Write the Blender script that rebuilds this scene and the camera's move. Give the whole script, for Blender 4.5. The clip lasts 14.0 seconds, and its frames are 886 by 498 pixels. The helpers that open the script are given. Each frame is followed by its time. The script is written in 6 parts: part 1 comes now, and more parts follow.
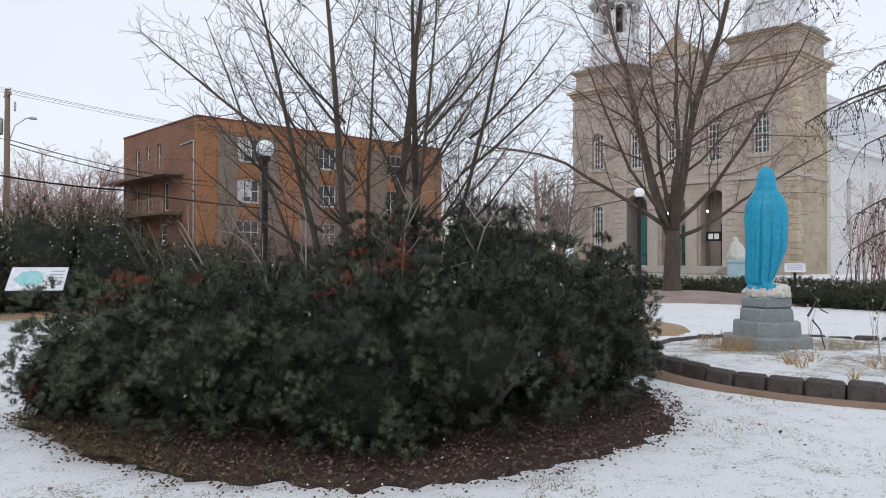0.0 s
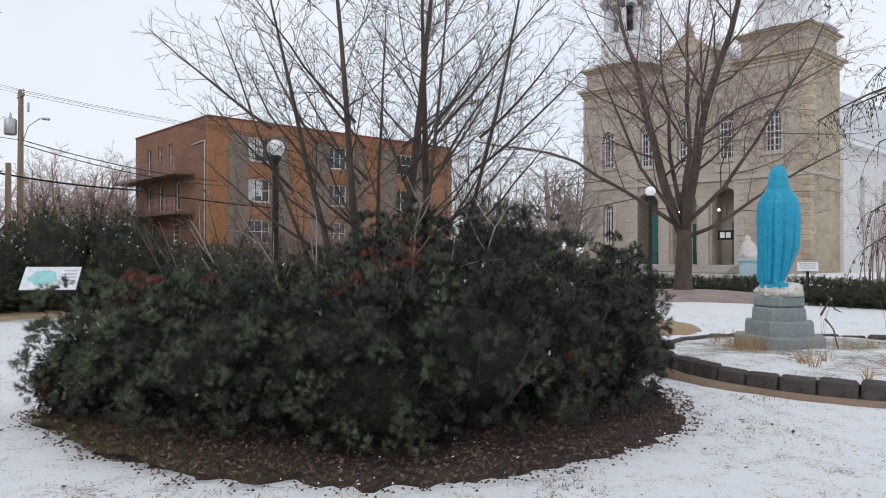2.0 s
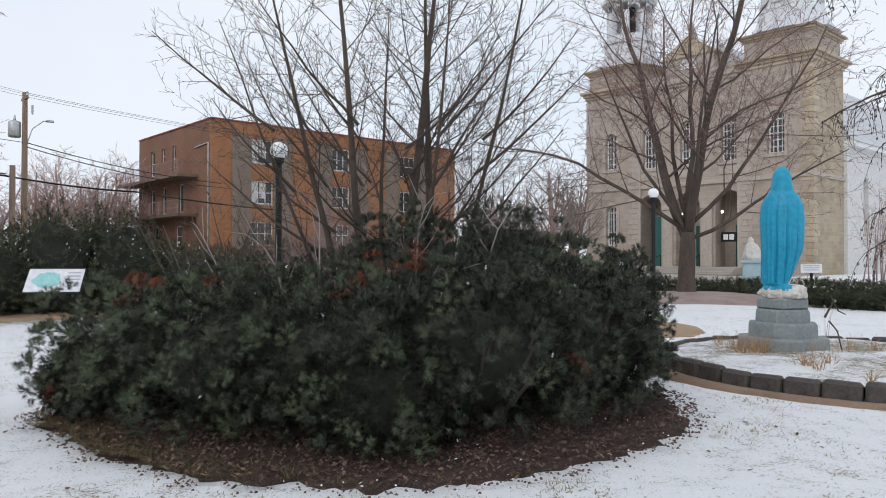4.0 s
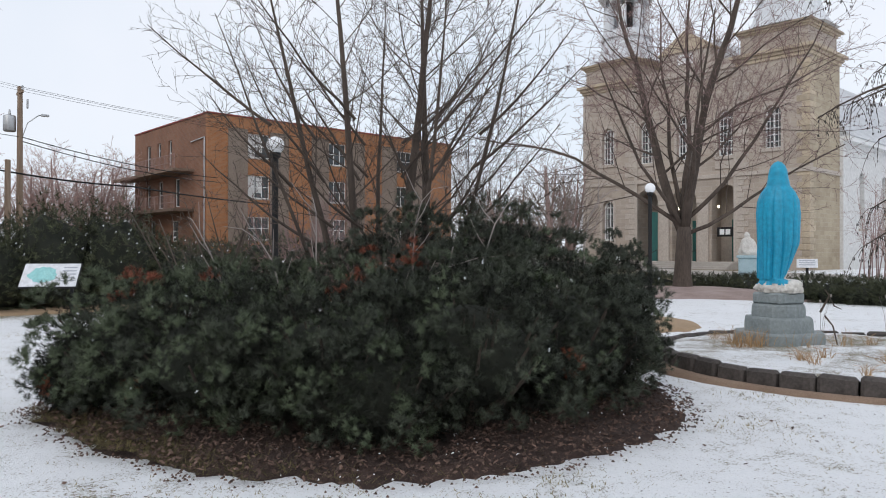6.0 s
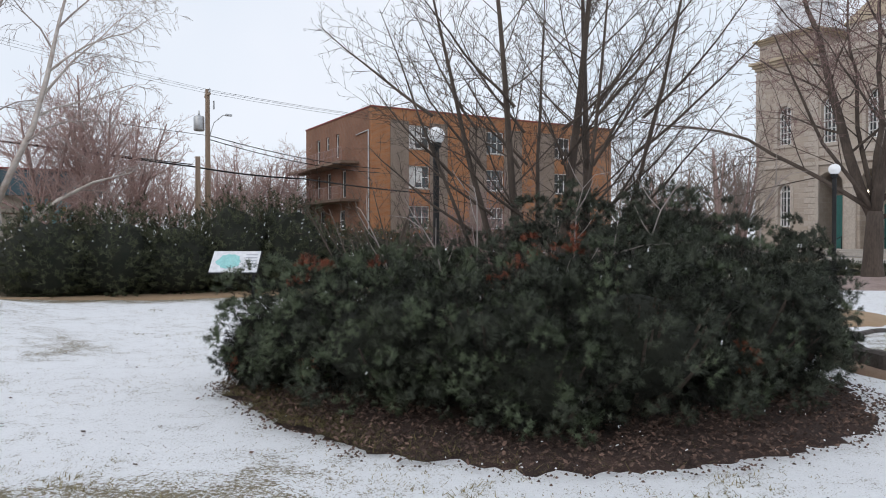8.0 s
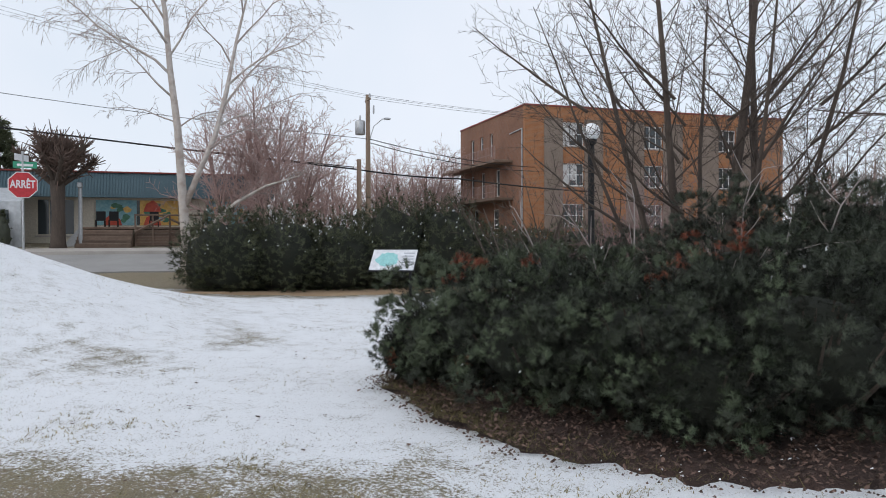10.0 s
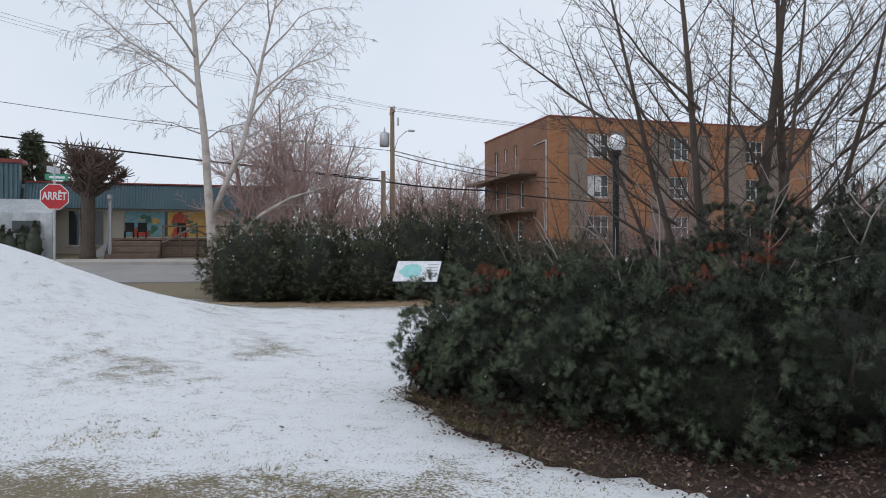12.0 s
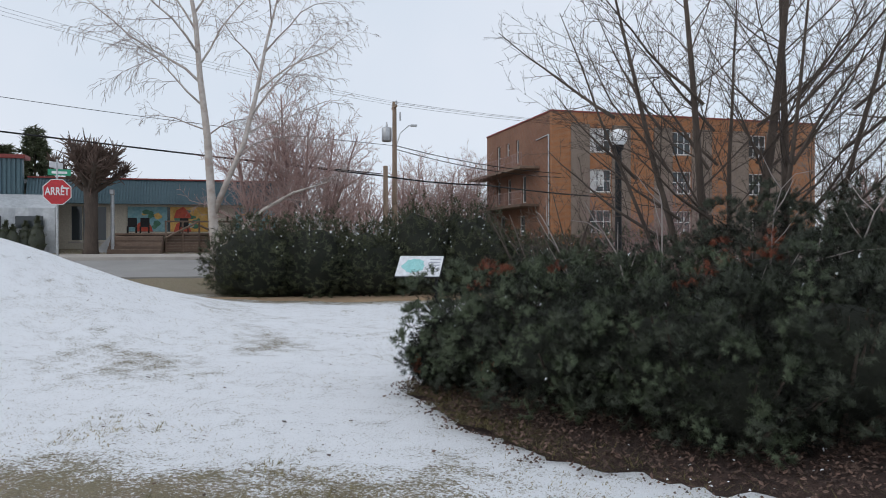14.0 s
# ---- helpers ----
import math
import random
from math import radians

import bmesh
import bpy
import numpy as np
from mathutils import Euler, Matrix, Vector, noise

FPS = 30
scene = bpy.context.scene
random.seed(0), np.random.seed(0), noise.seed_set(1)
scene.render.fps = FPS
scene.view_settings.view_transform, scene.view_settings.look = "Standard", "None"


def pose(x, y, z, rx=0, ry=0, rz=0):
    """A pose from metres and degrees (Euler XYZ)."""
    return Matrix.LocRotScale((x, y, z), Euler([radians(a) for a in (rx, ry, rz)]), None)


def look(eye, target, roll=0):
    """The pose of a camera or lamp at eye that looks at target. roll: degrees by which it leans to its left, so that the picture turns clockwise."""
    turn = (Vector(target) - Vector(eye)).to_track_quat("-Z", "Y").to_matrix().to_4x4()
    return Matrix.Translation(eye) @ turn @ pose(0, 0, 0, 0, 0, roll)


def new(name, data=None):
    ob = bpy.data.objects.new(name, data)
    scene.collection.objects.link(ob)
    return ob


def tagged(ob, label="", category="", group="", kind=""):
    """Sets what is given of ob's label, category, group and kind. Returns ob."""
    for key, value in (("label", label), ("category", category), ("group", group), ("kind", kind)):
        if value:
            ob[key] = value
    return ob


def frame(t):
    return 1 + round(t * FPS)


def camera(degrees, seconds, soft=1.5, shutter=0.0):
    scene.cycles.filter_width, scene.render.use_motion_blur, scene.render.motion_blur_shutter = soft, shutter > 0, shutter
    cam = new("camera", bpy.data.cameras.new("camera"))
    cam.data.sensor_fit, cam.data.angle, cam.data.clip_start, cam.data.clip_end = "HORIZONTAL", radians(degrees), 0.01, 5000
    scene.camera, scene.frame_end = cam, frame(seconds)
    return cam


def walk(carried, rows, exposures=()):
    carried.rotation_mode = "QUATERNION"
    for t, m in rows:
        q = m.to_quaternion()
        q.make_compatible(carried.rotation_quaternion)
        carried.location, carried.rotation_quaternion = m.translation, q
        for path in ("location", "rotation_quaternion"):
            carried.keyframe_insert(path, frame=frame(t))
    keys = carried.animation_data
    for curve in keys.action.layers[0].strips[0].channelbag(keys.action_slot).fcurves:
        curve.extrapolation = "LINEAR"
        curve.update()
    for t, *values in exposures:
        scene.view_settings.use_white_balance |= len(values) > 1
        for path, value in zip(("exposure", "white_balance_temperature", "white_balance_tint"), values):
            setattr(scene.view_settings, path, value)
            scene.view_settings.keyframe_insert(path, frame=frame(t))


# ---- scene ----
cam = camera(62.2, 14.0, soft=1.0)
EYE = 1.6
# seconds, sideways, yaw, pitch, roll
PATH = [
    (0.0, 0.0, 0.0, 0.58, -0.16), (0.5, 0.0, 0.2, 0.62, -0.16), (1.0, 0.0, 0.36, 0.63, -0.16), (1.5, 0.0, 0.56, 0.63, -0.06),
    (2.0, 0.0, 0.8, 0.51, -0.09), (2.5, 0.0, 0.95, 0.61, -0.07), (3.0, 0.0, 1.08, 0.81, -0.05), (4.2, 0.0, 1.0, 0.62, -0.09),
    (5.5, 0.0, 0.69, 0.35, -0.12), (6.0, -0.002, 0.77, 0.26, -0.09), (6.5, -0.006, 1.31, 0.22, -0.08), (7.0, -0.02, 3.4, -0.12, -0.11),
    (7.5, -0.035, 7.97, -0.27, -0.02), (8.0, -0.04, 12.97, -0.7, 0.05), (8.5, -0.045, 17.68, -1.08, 0.31), (9.0, -0.045, 20.59, -1.3, 0.28),
    (9.2, -0.045, 21.71, -1.29, 0.29), (10.2, -0.04, 25.4, -0.65, 0.15), (11.3, -0.035, 26.7, -0.03, 0.06), (11.5, -0.035, 26.76, 0.03, 0.08),
    (12.0, -0.035, 26.77, 0.12, 0.08), (12.5, -0.035, 27.03, 0.11, 0.08), (13.0, -0.035, 27.03, -0.02, 0.08), (13.5, -0.035, 27.0, -0.17, 0.03),
    (14.0, -0.035, 26.95, -0.28, 0.13)]
walk(cam, [(t, pose(x, 0, EYE, 90 + p, r, a)) for t, x, a, p, r in PATH],
     exposures=[(0.0, 0.0, 6450, 10), (6.5, 0.0, 6450, 10), (9.0, 0.0, 6400, 10), (11.3, -0.15, 6270, 9), (14.0, -0.2, 6250, 9)])

# ---- world and sun: an overcast winter afternoon ----
world = bpy.data.worlds.new("overcast_sky")
scene.world = world
world.use_nodes = True
wn, wl = world.node_tree.nodes, world.node_tree.links
wn.clear()
w_out, w_bg = wn.new("ShaderNodeOutputWorld"), wn.new("ShaderNodeBackground")
sky = wn.new("ShaderNodeTexSky")
sky.sky_type, sky.sun_disc = "NISHITA", False
sky.sun_elevation, sky.sun_rotation = radians(28), radians(200)
w_dim = wn.new("ShaderNodeMix")
w_dim.data_type, w_dim.blend_type = "RGBA", "MULTIPLY"
w_dim.inputs["Factor"].default_value = 1.0
w_dim.inputs["B"].default_value = (0.09, 0.09, 0.09, 1)
w_cloud = wn.new("ShaderNodeTexNoise")
w_cloud.inputs["Scale"].default_value, w_cloud.inputs["Detail"].default_value = 2.2, 4.0
w_ramp = wn.new("ShaderNodeValToRGB")
w_ramp.color_ramp.elements[0].position, w_ramp.color_ramp.elements[0].color = 0.3, (0.82, 0.895, 0.99, 1)
w_ramp.color_ramp.elements[1].position, w_ramp.color_ramp.elements[1].color = 0.7, (0.98, 1.0, 1.07, 1)
w_mix = wn.new("ShaderNodeMix")
w_mix.data_type = "RGBA"
w_mix.inputs["Factor"].default_value = 0.9
wl.new(sky.outputs["Color"], w_dim.inputs["A"])
wl.new(w_cloud.outputs["Fac"], w_ramp.inputs["Fac"])
wl.new(w_dim.outputs["Result"], w_mix.inputs["A"])
wl.new(w_ramp.outputs["Color"], w_mix.inputs["B"])
wl.new(w_mix.outputs["Result"], w_bg.inputs["Color"])
wl.new(w_bg.outputs["Background"], w_out.inputs["Surface"])
w_bg.inputs["Strength"].default_value = 1.0
sun = new("sun", bpy.data.lights.new("sun", "SUN"))
sun.data.energy, sun.data.angle, sun.data.color = 0.6, radians(25), (1.0, 0.95, 0.88)
sun.matrix_world = look((-20, -40, 32), (0, 0, 0))


# ---- materials ----
def nodes_of(name):
    m = bpy.data.materials.new(name)
    m.use_nodes = True
    n, l = m.node_tree.nodes, m.node_tree.links
    return m, n, l, n["Principled BSDF"]


def mixer(n, l, fac, a, b, blend="MIX"):
    x = n.new("ShaderNodeMix")
    x.data_type, x.blend_type = "RGBA", blend
    for socket, v in (("Factor", fac), ("A", a), ("B", b)):
        if isinstance(v, (int, float)):
            x.inputs[socket].default_value = v
        elif isinstance(v, tuple):
            x.inputs[socket].default_value = (*v[:3], 1)
        else:
            l.new(v, x.inputs[socket])
    return x.outputs["Result"]


def noise_of(n, l, vec, scale, detail=4.0, rough=0.55):
    t = n.new("ShaderNodeTexNoise")
    t.inputs["Scale"].default_value, t.inputs["Detail"].default_value, t.inputs["Roughness"].default_value = scale, detail, rough
    l.new(vec, t.inputs["Vector"])
    return t.outputs["Fac"]


def ramp_of(n, l, fac, p0, p1, c0=(0, 0, 0), c1=(1, 1, 1)):
    r = n.new("ShaderNodeValToRGB")
    r.color_ramp.elements[0].position, r.color_ramp.elements[0].color = p0, (*c0, 1)
    r.color_ramp.elements[1].position, r.color_ramp.elements[1].color = p1, (*c1, 1)
    l.new(fac, r.inputs["Fac"])
    return r.outputs["Color"]


def bump_of(n, l, shader, height, strength, distance):
    b = n.new("ShaderNodeBump")
    b.inputs["Strength"].default_value, b.inputs["Distance"].default_value = strength, distance
    l.new(height, b.inputs["Height"])
    l.new(b.outputs["Normal"], shader.inputs["Normal"])


def mat(name, a, b, rough=0.8, fine=30.0, coarse=1.5, bump=0.3, depth=0.01, metal=0.0, island=0.0, stretch=(1, 1, 1)):
    """Two colours mixed by coarse stains and fine grain, with relief."""
    m, n, l, s = nodes_of(name)
    tc, mp = n.new("ShaderNodeTexCoord"), n.new("ShaderNodeMapping")
    mp.inputs["Scale"].default_value = stretch
    l.new(tc.outputs["Object"], mp.inputs["Vector"])
    vec = mp.outputs["Vector"]
    f, c = noise_of(n, l, vec, fine), noise_of(n, l, vec, coarse)
    base = mixer(n, l, ramp_of(n, l, c, 0.35, 0.65), a, b)
    col = mixer(n, l, 0.35, base, mixer(n, l, ramp_of(n, l, f, 0.3, 0.7), tuple(v * 0.6 for v in a), tuple(min(1, v * 1.25) for v in b)))
    if island:
        g, o = n.new("ShaderNodeNewGeometry"), n.new("ShaderNodeObjectInfo")
        add = n.new("ShaderNodeMath")
        add.operation = "ADD"
        l.new(g.outputs["Random Per Island"], add.inputs[0])
        l.new(o.outputs["Random"], add.inputs[1])
        fr = n.new("ShaderNodeMath")
        fr.operation = "FRACT"
        l.new(add.outputs[0], fr.inputs[0])
        k = ramp_of(n, l, fr.outputs[0], 0, 1, (1 - island,) * 3, (1 + island,) * 3)
        col = mixer(n, l, 1.0, col, k, "MULTIPLY")
    l.new(col, s.inputs["Base Color"])
    s.inputs["Roughness"].default_value, s.inputs["Metallic"].default_value = rough, metal
    if bump:
        bump_of(n, l, s, f, bump, depth)
    return m


def masonry(name, a, b, mortar, wide, high, joint, rough=0.9, stain=(0.5, 0.45, 0.4), bump=0.5):
    """Coursed masonry on upright walls of an object's own axes."""
    m, n, l, s = nodes_of(name)
    tc, sep, com = n.new("ShaderNodeTexCoord"), n.new("ShaderNodeSeparateXYZ"), n.new("ShaderNodeCombineXYZ")
    add = n.new("ShaderNodeMath")
    l.new(tc.outputs["Object"], sep.inputs[0])
    l.new(sep.outputs["X"], add.inputs[0])
    l.new(sep.outputs["Y"], add.inputs[1])
    l.new(add.outputs[0], com.inputs["X"])
    l.new(sep.outputs["Z"], com.inputs["Y"])
    t = n.new("ShaderNodeTexBrick")
    l.new(com.outputs[0], t.inputs["Vector"])
    t.inputs["Scale"].default_value = 1.0
    t.inputs["Brick Width"].default_value, t.inputs["Row Height"].default_value, t.inputs["Mortar Size"].default_value = wide, high, joint
    t.inputs["Color1"].default_value, t.inputs["Color2"].default_value, t.inputs["Mortar"].default_value = (*a, 1), (*b, 1), (*mortar, 1)
    vec = tc.outputs["Object"]
    st = ramp_of(n, l, noise_of(n, l, vec, 0.45, 6, 0.65), 0.42, 0.75)
    col = mixer(n, l, 0.55, t.outputs["Color"], mixer(n, l, st, t.outputs["Color"], stain, "MULTIPLY"))
    g = noise_of(n, l, vec, 14.0, 5)
    col = mixer(n, l, 0.3, col, mixer(n, l, ramp_of(n, l, g, 0.3, 0.7), (0.55, 0.55, 0.55), (1.3, 1.3, 1.3)), "MULTIPLY")
    l.new(col, s.inputs["Base Color"])
    s.inputs["Roughness"].default_value = rough
    inv = n.new("ShaderNodeMath")
    inv.operation = "SUBTRACT"
    inv.inputs[0].default_value = 1.0
    l.new(t.outputs["Fac"], inv.inputs[1])
    bump_of(n, l, s, inv.outputs[0], bump, 0.015)
    return m


def ground_material():
    m, n, l, s = nodes_of("snowy_lawn")
    tc = n.new("ShaderNodeTexCoord")
    vec = tc.outputs["Object"]
    at = n.new("ShaderNodeAttribute")
    at.attribute_name = "bare"
    big, mid, small, tiny = noise_of(n, l, vec, 0.55, 5), noise_of(n, l, vec, 3.5, 6, 0.65), noise_of(n, l, vec, 36, 5, 0.7), noise_of(n, l, vec, 150, 3, 0.7)
    def madd(a, k, b):
        x = n.new("ShaderNodeMath")
        x.operation = "MULTIPLY_ADD"
        l.new(a, x.inputs[0])
        x.inputs[1].default_value = k
        if isinstance(b, (int, float)):
            x.inputs[2].default_value = b
        else:
            l.new(b, x.inputs[2])
        return x.outputs[0]
    # how far blades, soil and leaves come through the thin snow
    v = madd(mid, 0.36, madd(small, 0.8, madd(tiny, 0.45, madd(big, 0.26, madd(at.outputs["Fac"], 0.40, -0.69)))))
    through_snow = ramp_of(n, l, v, 0.345, 0.40)
    grass = mixer(n, l, ramp_of(n, l, noise_of(n, l, vec, 85, 4, 0.8), 0.38, 0.62), (0.045, 0.034, 0.022), (0.36, 0.29, 0.185))
    grass = mixer(n, l, 0.4, grass, mixer(n, l, ramp_of(n, l, mid, 0.4, 0.6), (0.20, 0.15, 0.09), (0.17, 0.155, 0.075)))
    snow = mixer(n, l, ramp_of(n, l, small, 0.3, 0.75), (0.76, 0.775, 0.80), (0.91, 0.92, 0.935))
    # crumbs of soil and cut grass lying in the snow
    crumbs = ramp_of(n, l, madd(mid, 0.45, madd(noise_of(n, l, vec, 62, 2, 0.6), 1.0, -0.225)), 0.645, 0.70)
    snow = mixer(n, l, crumbs, snow, mixer(n, l, ramp_of(n, l, tiny, 0.4, 0.6), (0.11, 0.095, 0.07), (0.40, 0.38, 0.35)))
    l.new(mixer(n, l, through_snow, snow, grass), s.inputs["Base Color"])
    s.inputs["Roughness"].default_value = 0.75
    bump_of(n, l, s, madd(tiny, 0.4, madd(small, 0.9, mid)), 0.6, 0.03)
    return m


M_GROUND = ground_material()
M_MULCH = mat("brown_mulch", (0.030, 0.018, 0.015), (0.078, 0.046, 0.036), 0.95, 55, 3, 1.0, 0.03)
M_LEAF = mat("dead_leaves", (0.060, 0.034, 0.026), (0.15, 0.095, 0.072), 0.85, 30, 3, 0, island=0.6)
M_NEEDLE = mat("pine_needles", (0.036, 0.046, 0.028), (0.071, 0.086, 0.052), 0.5, 9, 1.6, 0, island=0.25)
M_NEEDLE_DULL = mat("fresh_green_pine_needles", (0.074, 0.100, 0.052), (0.130, 0.165, 0.090), 0.5, 9, 1.6, 0, island=0.25)
M_RUST = mat("rusty_dead_needles", (0.20, 0.06, 0.035), (0.33, 0.10, 0.05), 0.8, 9, 2, 0, island=0.4)
# near-black: shade deep inside pines and hedge shrubs is put into this colour
M_INNER = mat("shade_dark_inner_growth", (0.012, 0.016, 0.010), (0.022, 0.024, 0.015), 0.95, 20, 4, 0.6, 0.03)
M_CEDAR = mat("hedge_foliage", (0.040, 0.050, 0.024), (0.085, 0.094, 0.044), 0.7, 8, 1.2, 0, island=0.5)
M_SNOWBIT = mat("fresh_snow", (0.78, 0.80, 0.83), (0.88, 0.89, 0.91), 0.7, 40, 3, 0.2)
M_BARK = mat("grey_brown_bark", (0.050, 0.037, 0.030), (0.105, 0.080, 0.064), 0.9, 22, 2.5, 0.8, 0.02, stretch=(1, 1, 0.25))
M_BARK_RED = mat("reddish_twigs", (0.25, 0.17, 0.155), (0.38, 0.27, 0.245), 0.9, 22, 2.5, 0.4, 0.01, stretch=(1, 1, 0.25))
M_BARK_GREY = mat("pale_grey_twigs", (0.26, 0.225, 0.21), (0.38, 0.335, 0.315), 0.9, 22, 2.5, 0.4, 0.01, stretch=(1, 1, 0.25))
M_BIRCH = mat("white_birch_bark", (0.62, 0.58, 0.54), (0.36, 0.29, 0.25), 0.8, 9, 3.0, 0.4, 0.01, stretch=(1, 1, 1.3))
M_BIRCH_TWIG = mat("birch_twigs", (0.25, 0.205, 0.19), (0.40, 0.345, 0.32), 0.85, 14, 2.2, 0, stretch=(1, 1, 1))
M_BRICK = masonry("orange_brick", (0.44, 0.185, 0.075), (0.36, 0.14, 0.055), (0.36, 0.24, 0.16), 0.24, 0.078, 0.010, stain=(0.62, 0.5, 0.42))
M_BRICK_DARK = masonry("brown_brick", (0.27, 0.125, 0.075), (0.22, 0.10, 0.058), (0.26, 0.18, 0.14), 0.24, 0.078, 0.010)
M_PANEL = mat("weathered_grey_render", (0.20, 0.155, 0.125), (0.27, 0.215, 0.175), 0.9, 12, 0.8, 0.3)
M_STONE = masonry("grey_limestone", (0.475, 0.405, 0.345), (0.40, 0.34, 0.29), (0.49, 0.435, 0.38), 0.85, 0.36, 0.014, stain=(0.78, 0.74, 0.68))
M_STONE_SMOOTH = mat("dressed_limestone", (0.43, 0.37, 0.32), (0.505, 0.445, 0.39), 0.85, 9, 0.9, 0.25)
M_STONE_WARM = mat("ochre_limestone", (0.40, 0.325, 0.235), (0.48, 0.40, 0.30), 0.85, 9, 0.9, 0.35, island=0.2)
M_WHITE_WALL = mat("white_render", (0.62, 0.615, 0.605), (0.66, 0.655, 0.645), 0.85, 6, 0.5, 0.1)
M_WHITE = mat("white_paint", (0.74, 0.74, 0.73), (0.82, 0.82, 0.81), 0.5, 25, 2, 0.05)
M_SILVER = mat("silver_roof_metal", (0.62, 0.63, 0.65), (0.74, 0.75, 0.77), 0.45, 8, 0.7, 0.1, metal=0.35)
M_ROOF = mat("frosted_grey_roof", (0.46, 0.47, 0.49), (0.60, 0.61, 0.63), 0.7, 6, 0.6, 0.2)
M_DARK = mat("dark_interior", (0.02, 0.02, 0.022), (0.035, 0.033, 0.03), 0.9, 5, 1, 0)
M_GREEN_DOOR = mat("green_painted_wood", (0.018, 0.10, 0.095), (0.03, 0.14, 0.125), 0.55, 25, 2, 0.2, stretch=(1, 1, 0.2))
M_METAL_BLACK = mat("black_painted_metal", (0.014, 0.014, 0.015), (0.024, 0.024, 0.025), 0.6, 30, 3, 0.1)
M_STEEL = mat("galvanised_steel", (0.42, 0.43, 0.44), (0.52, 0.53, 0.54), 0.45, 30, 3, 0.1, metal=0.7)
M_WOOD_POLE = mat("weathered_pole_wood", (0.24, 0.17, 0.12), (0.34, 0.255, 0.19), 0.9, 18, 2, 0.5, stretch=(1, 1, 0.1))
M_DECK = mat("brown_deck_boards", (0.14, 0.095, 0.07), (0.22, 0.155, 0.115), 0.85, 18, 2, 0.3, island=0.3)
M_STATUE_BLUE = mat("turquoise_statue_paint", (0.004, 0.27, 0.45), (0.008, 0.34, 0.53), 0.5, 16, 1.8, 0.15, 0.01)
M_STATUE_WHITE = mat("worn_white_plaster", (0.55, 0.51, 0.46), (0.70, 0.68, 0.64), 0.8, 16, 3, 0.5, 0.02)
M_PEDESTAL = mat("grey_blue_painted_concrete", (0.21, 0.24, 0.245), (0.29, 0.325, 0.33), 0.85, 18, 2, 0.6, 0.015)
M_KERB = mat("dark_concrete_edging", (0.045, 0.038, 0.035), (0.095, 0.082, 0.075), 0.9, 25, 3, 0.6, 0.015, island=0.25)
M_PATH = mat("brown_gravel", (0.20, 0.13, 0.09), (0.30, 0.21, 0.15), 0.95, 70, 2, 0.6, 0.02)
M_ASPHALT = mat("worn_asphalt", (0.26, 0.25, 0.24), (0.33, 0.32, 0.305), 0.85, 60, 0.6, 0.3)
M_CONCRETE = mat("pale_concrete", (0.36, 0.33, 0.30), (0.46, 0.425, 0.385), 0.9, 30, 1.2, 0.3)
M_TEAL = mat("teal_metal_siding", (0.06, 0.115, 0.14), (0.085, 0.145, 0.17), 0.5, 12, 0.6, 0.1)
M_REDTRIM = mat("dark_red_trim", (0.20, 0.035, 0.03), (0.27, 0.05, 0.04), 0.6, 12, 1, 0.1)
M_CREAM = mat("cream_shop_wall", (0.52, 0.47, 0.38), (0.60, 0.55, 0.46), 0.8, 12, 0.8, 0.15)
M_TARP = mat("grey_plastic_sheeting", (0.42, 0.44, 0.46), (0.55, 0.57, 0.59), 0.35, 5, 0.9, 0.5, 0.06)
M_NET = mat("dark_green_netted_firs", (0.05, 0.058, 0.042), (0.085, 0.092, 0.07), 0.9, 25, 3, 0.7, 0.03)
M_RED_SIGN = mat("red_sign_sheet", (0.48, 0.020, 0.028), (0.55, 0.03, 0.038), 0.4, 12, 1, 0)
M_GREEN_SIGN = mat("green_sign_sheet", (0.03, 0.27, 0.15), (0.04, 0.32, 0.18), 0.4, 12, 1, 0)
M_PANEL_WHITE = mat("pale_panel_print", (0.66, 0.67, 0.70), (0.74, 0.75, 0.78), 0.45, 12, 1, 0)
M_PANEL_AQUA = mat("aqua_panel_print", (0.24, 0.55, 0.55), (0.34, 0.63, 0.62), 0.45, 22, 5, 0)
M_PANEL_GREY = mat("grey_panel_print", (0.35, 0.37, 0.42), (0.45, 0.47, 0.52), 0.45, 22, 5, 0)
M_PAINT_RED = mat("poster_red", (0.52, 0.06, 0.035), (0.60, 0.12, 0.06), 0.6, 9, 3, 0)
M_PAINT_BLUE = mat("poster_blue", (0.16, 0.38, 0.46), (0.30, 0.50, 0.52), 0.6, 9, 3, 0)
M_PAINT_YELLOW = mat("poster_yellow", (0.68, 0.36, 0.06), (0.74, 0.50, 0.16), 0.6, 9, 3, 0)
M_PAINT_GREEN = mat("poster_green", (0.05, 0.16, 0.10), (0.10, 0.24, 0.15), 0.6, 9, 3, 0)
M_FROND = mat("dry_plant_stems", (0.36, 0.22, 0.11), (0.46, 0.31, 0.17), 0.9, 20, 3, 0, island=0.3)
M_GRASS = mat("dull_grass_blades", (0.16, 0.14, 0.06), (0.34, 0.28, 0.15), 0.9, 5, 0.8, 0, island=0.4)


def glass_material():
    m, n, l, s = nodes_of("window_glass")
    s.inputs["Base Color"].default_value = (0.05, 0.06, 0.065, 1)
    s.inputs["Roughness"].default_value = 0.06
    return m


def globe_material():
    m, n, l, s = nodes_of("milky_globe")
    s.inputs["Base Color"].default_value = (0.86, 0.87, 0.88, 1)
    s.inputs["Roughness"].default_value = 0.15
    s.inputs["Subsurface Weight"].default_value = 0.3
    s.inputs["Subsurface Radius"].default_value = (0.1, 0.1, 0.1)
    return m


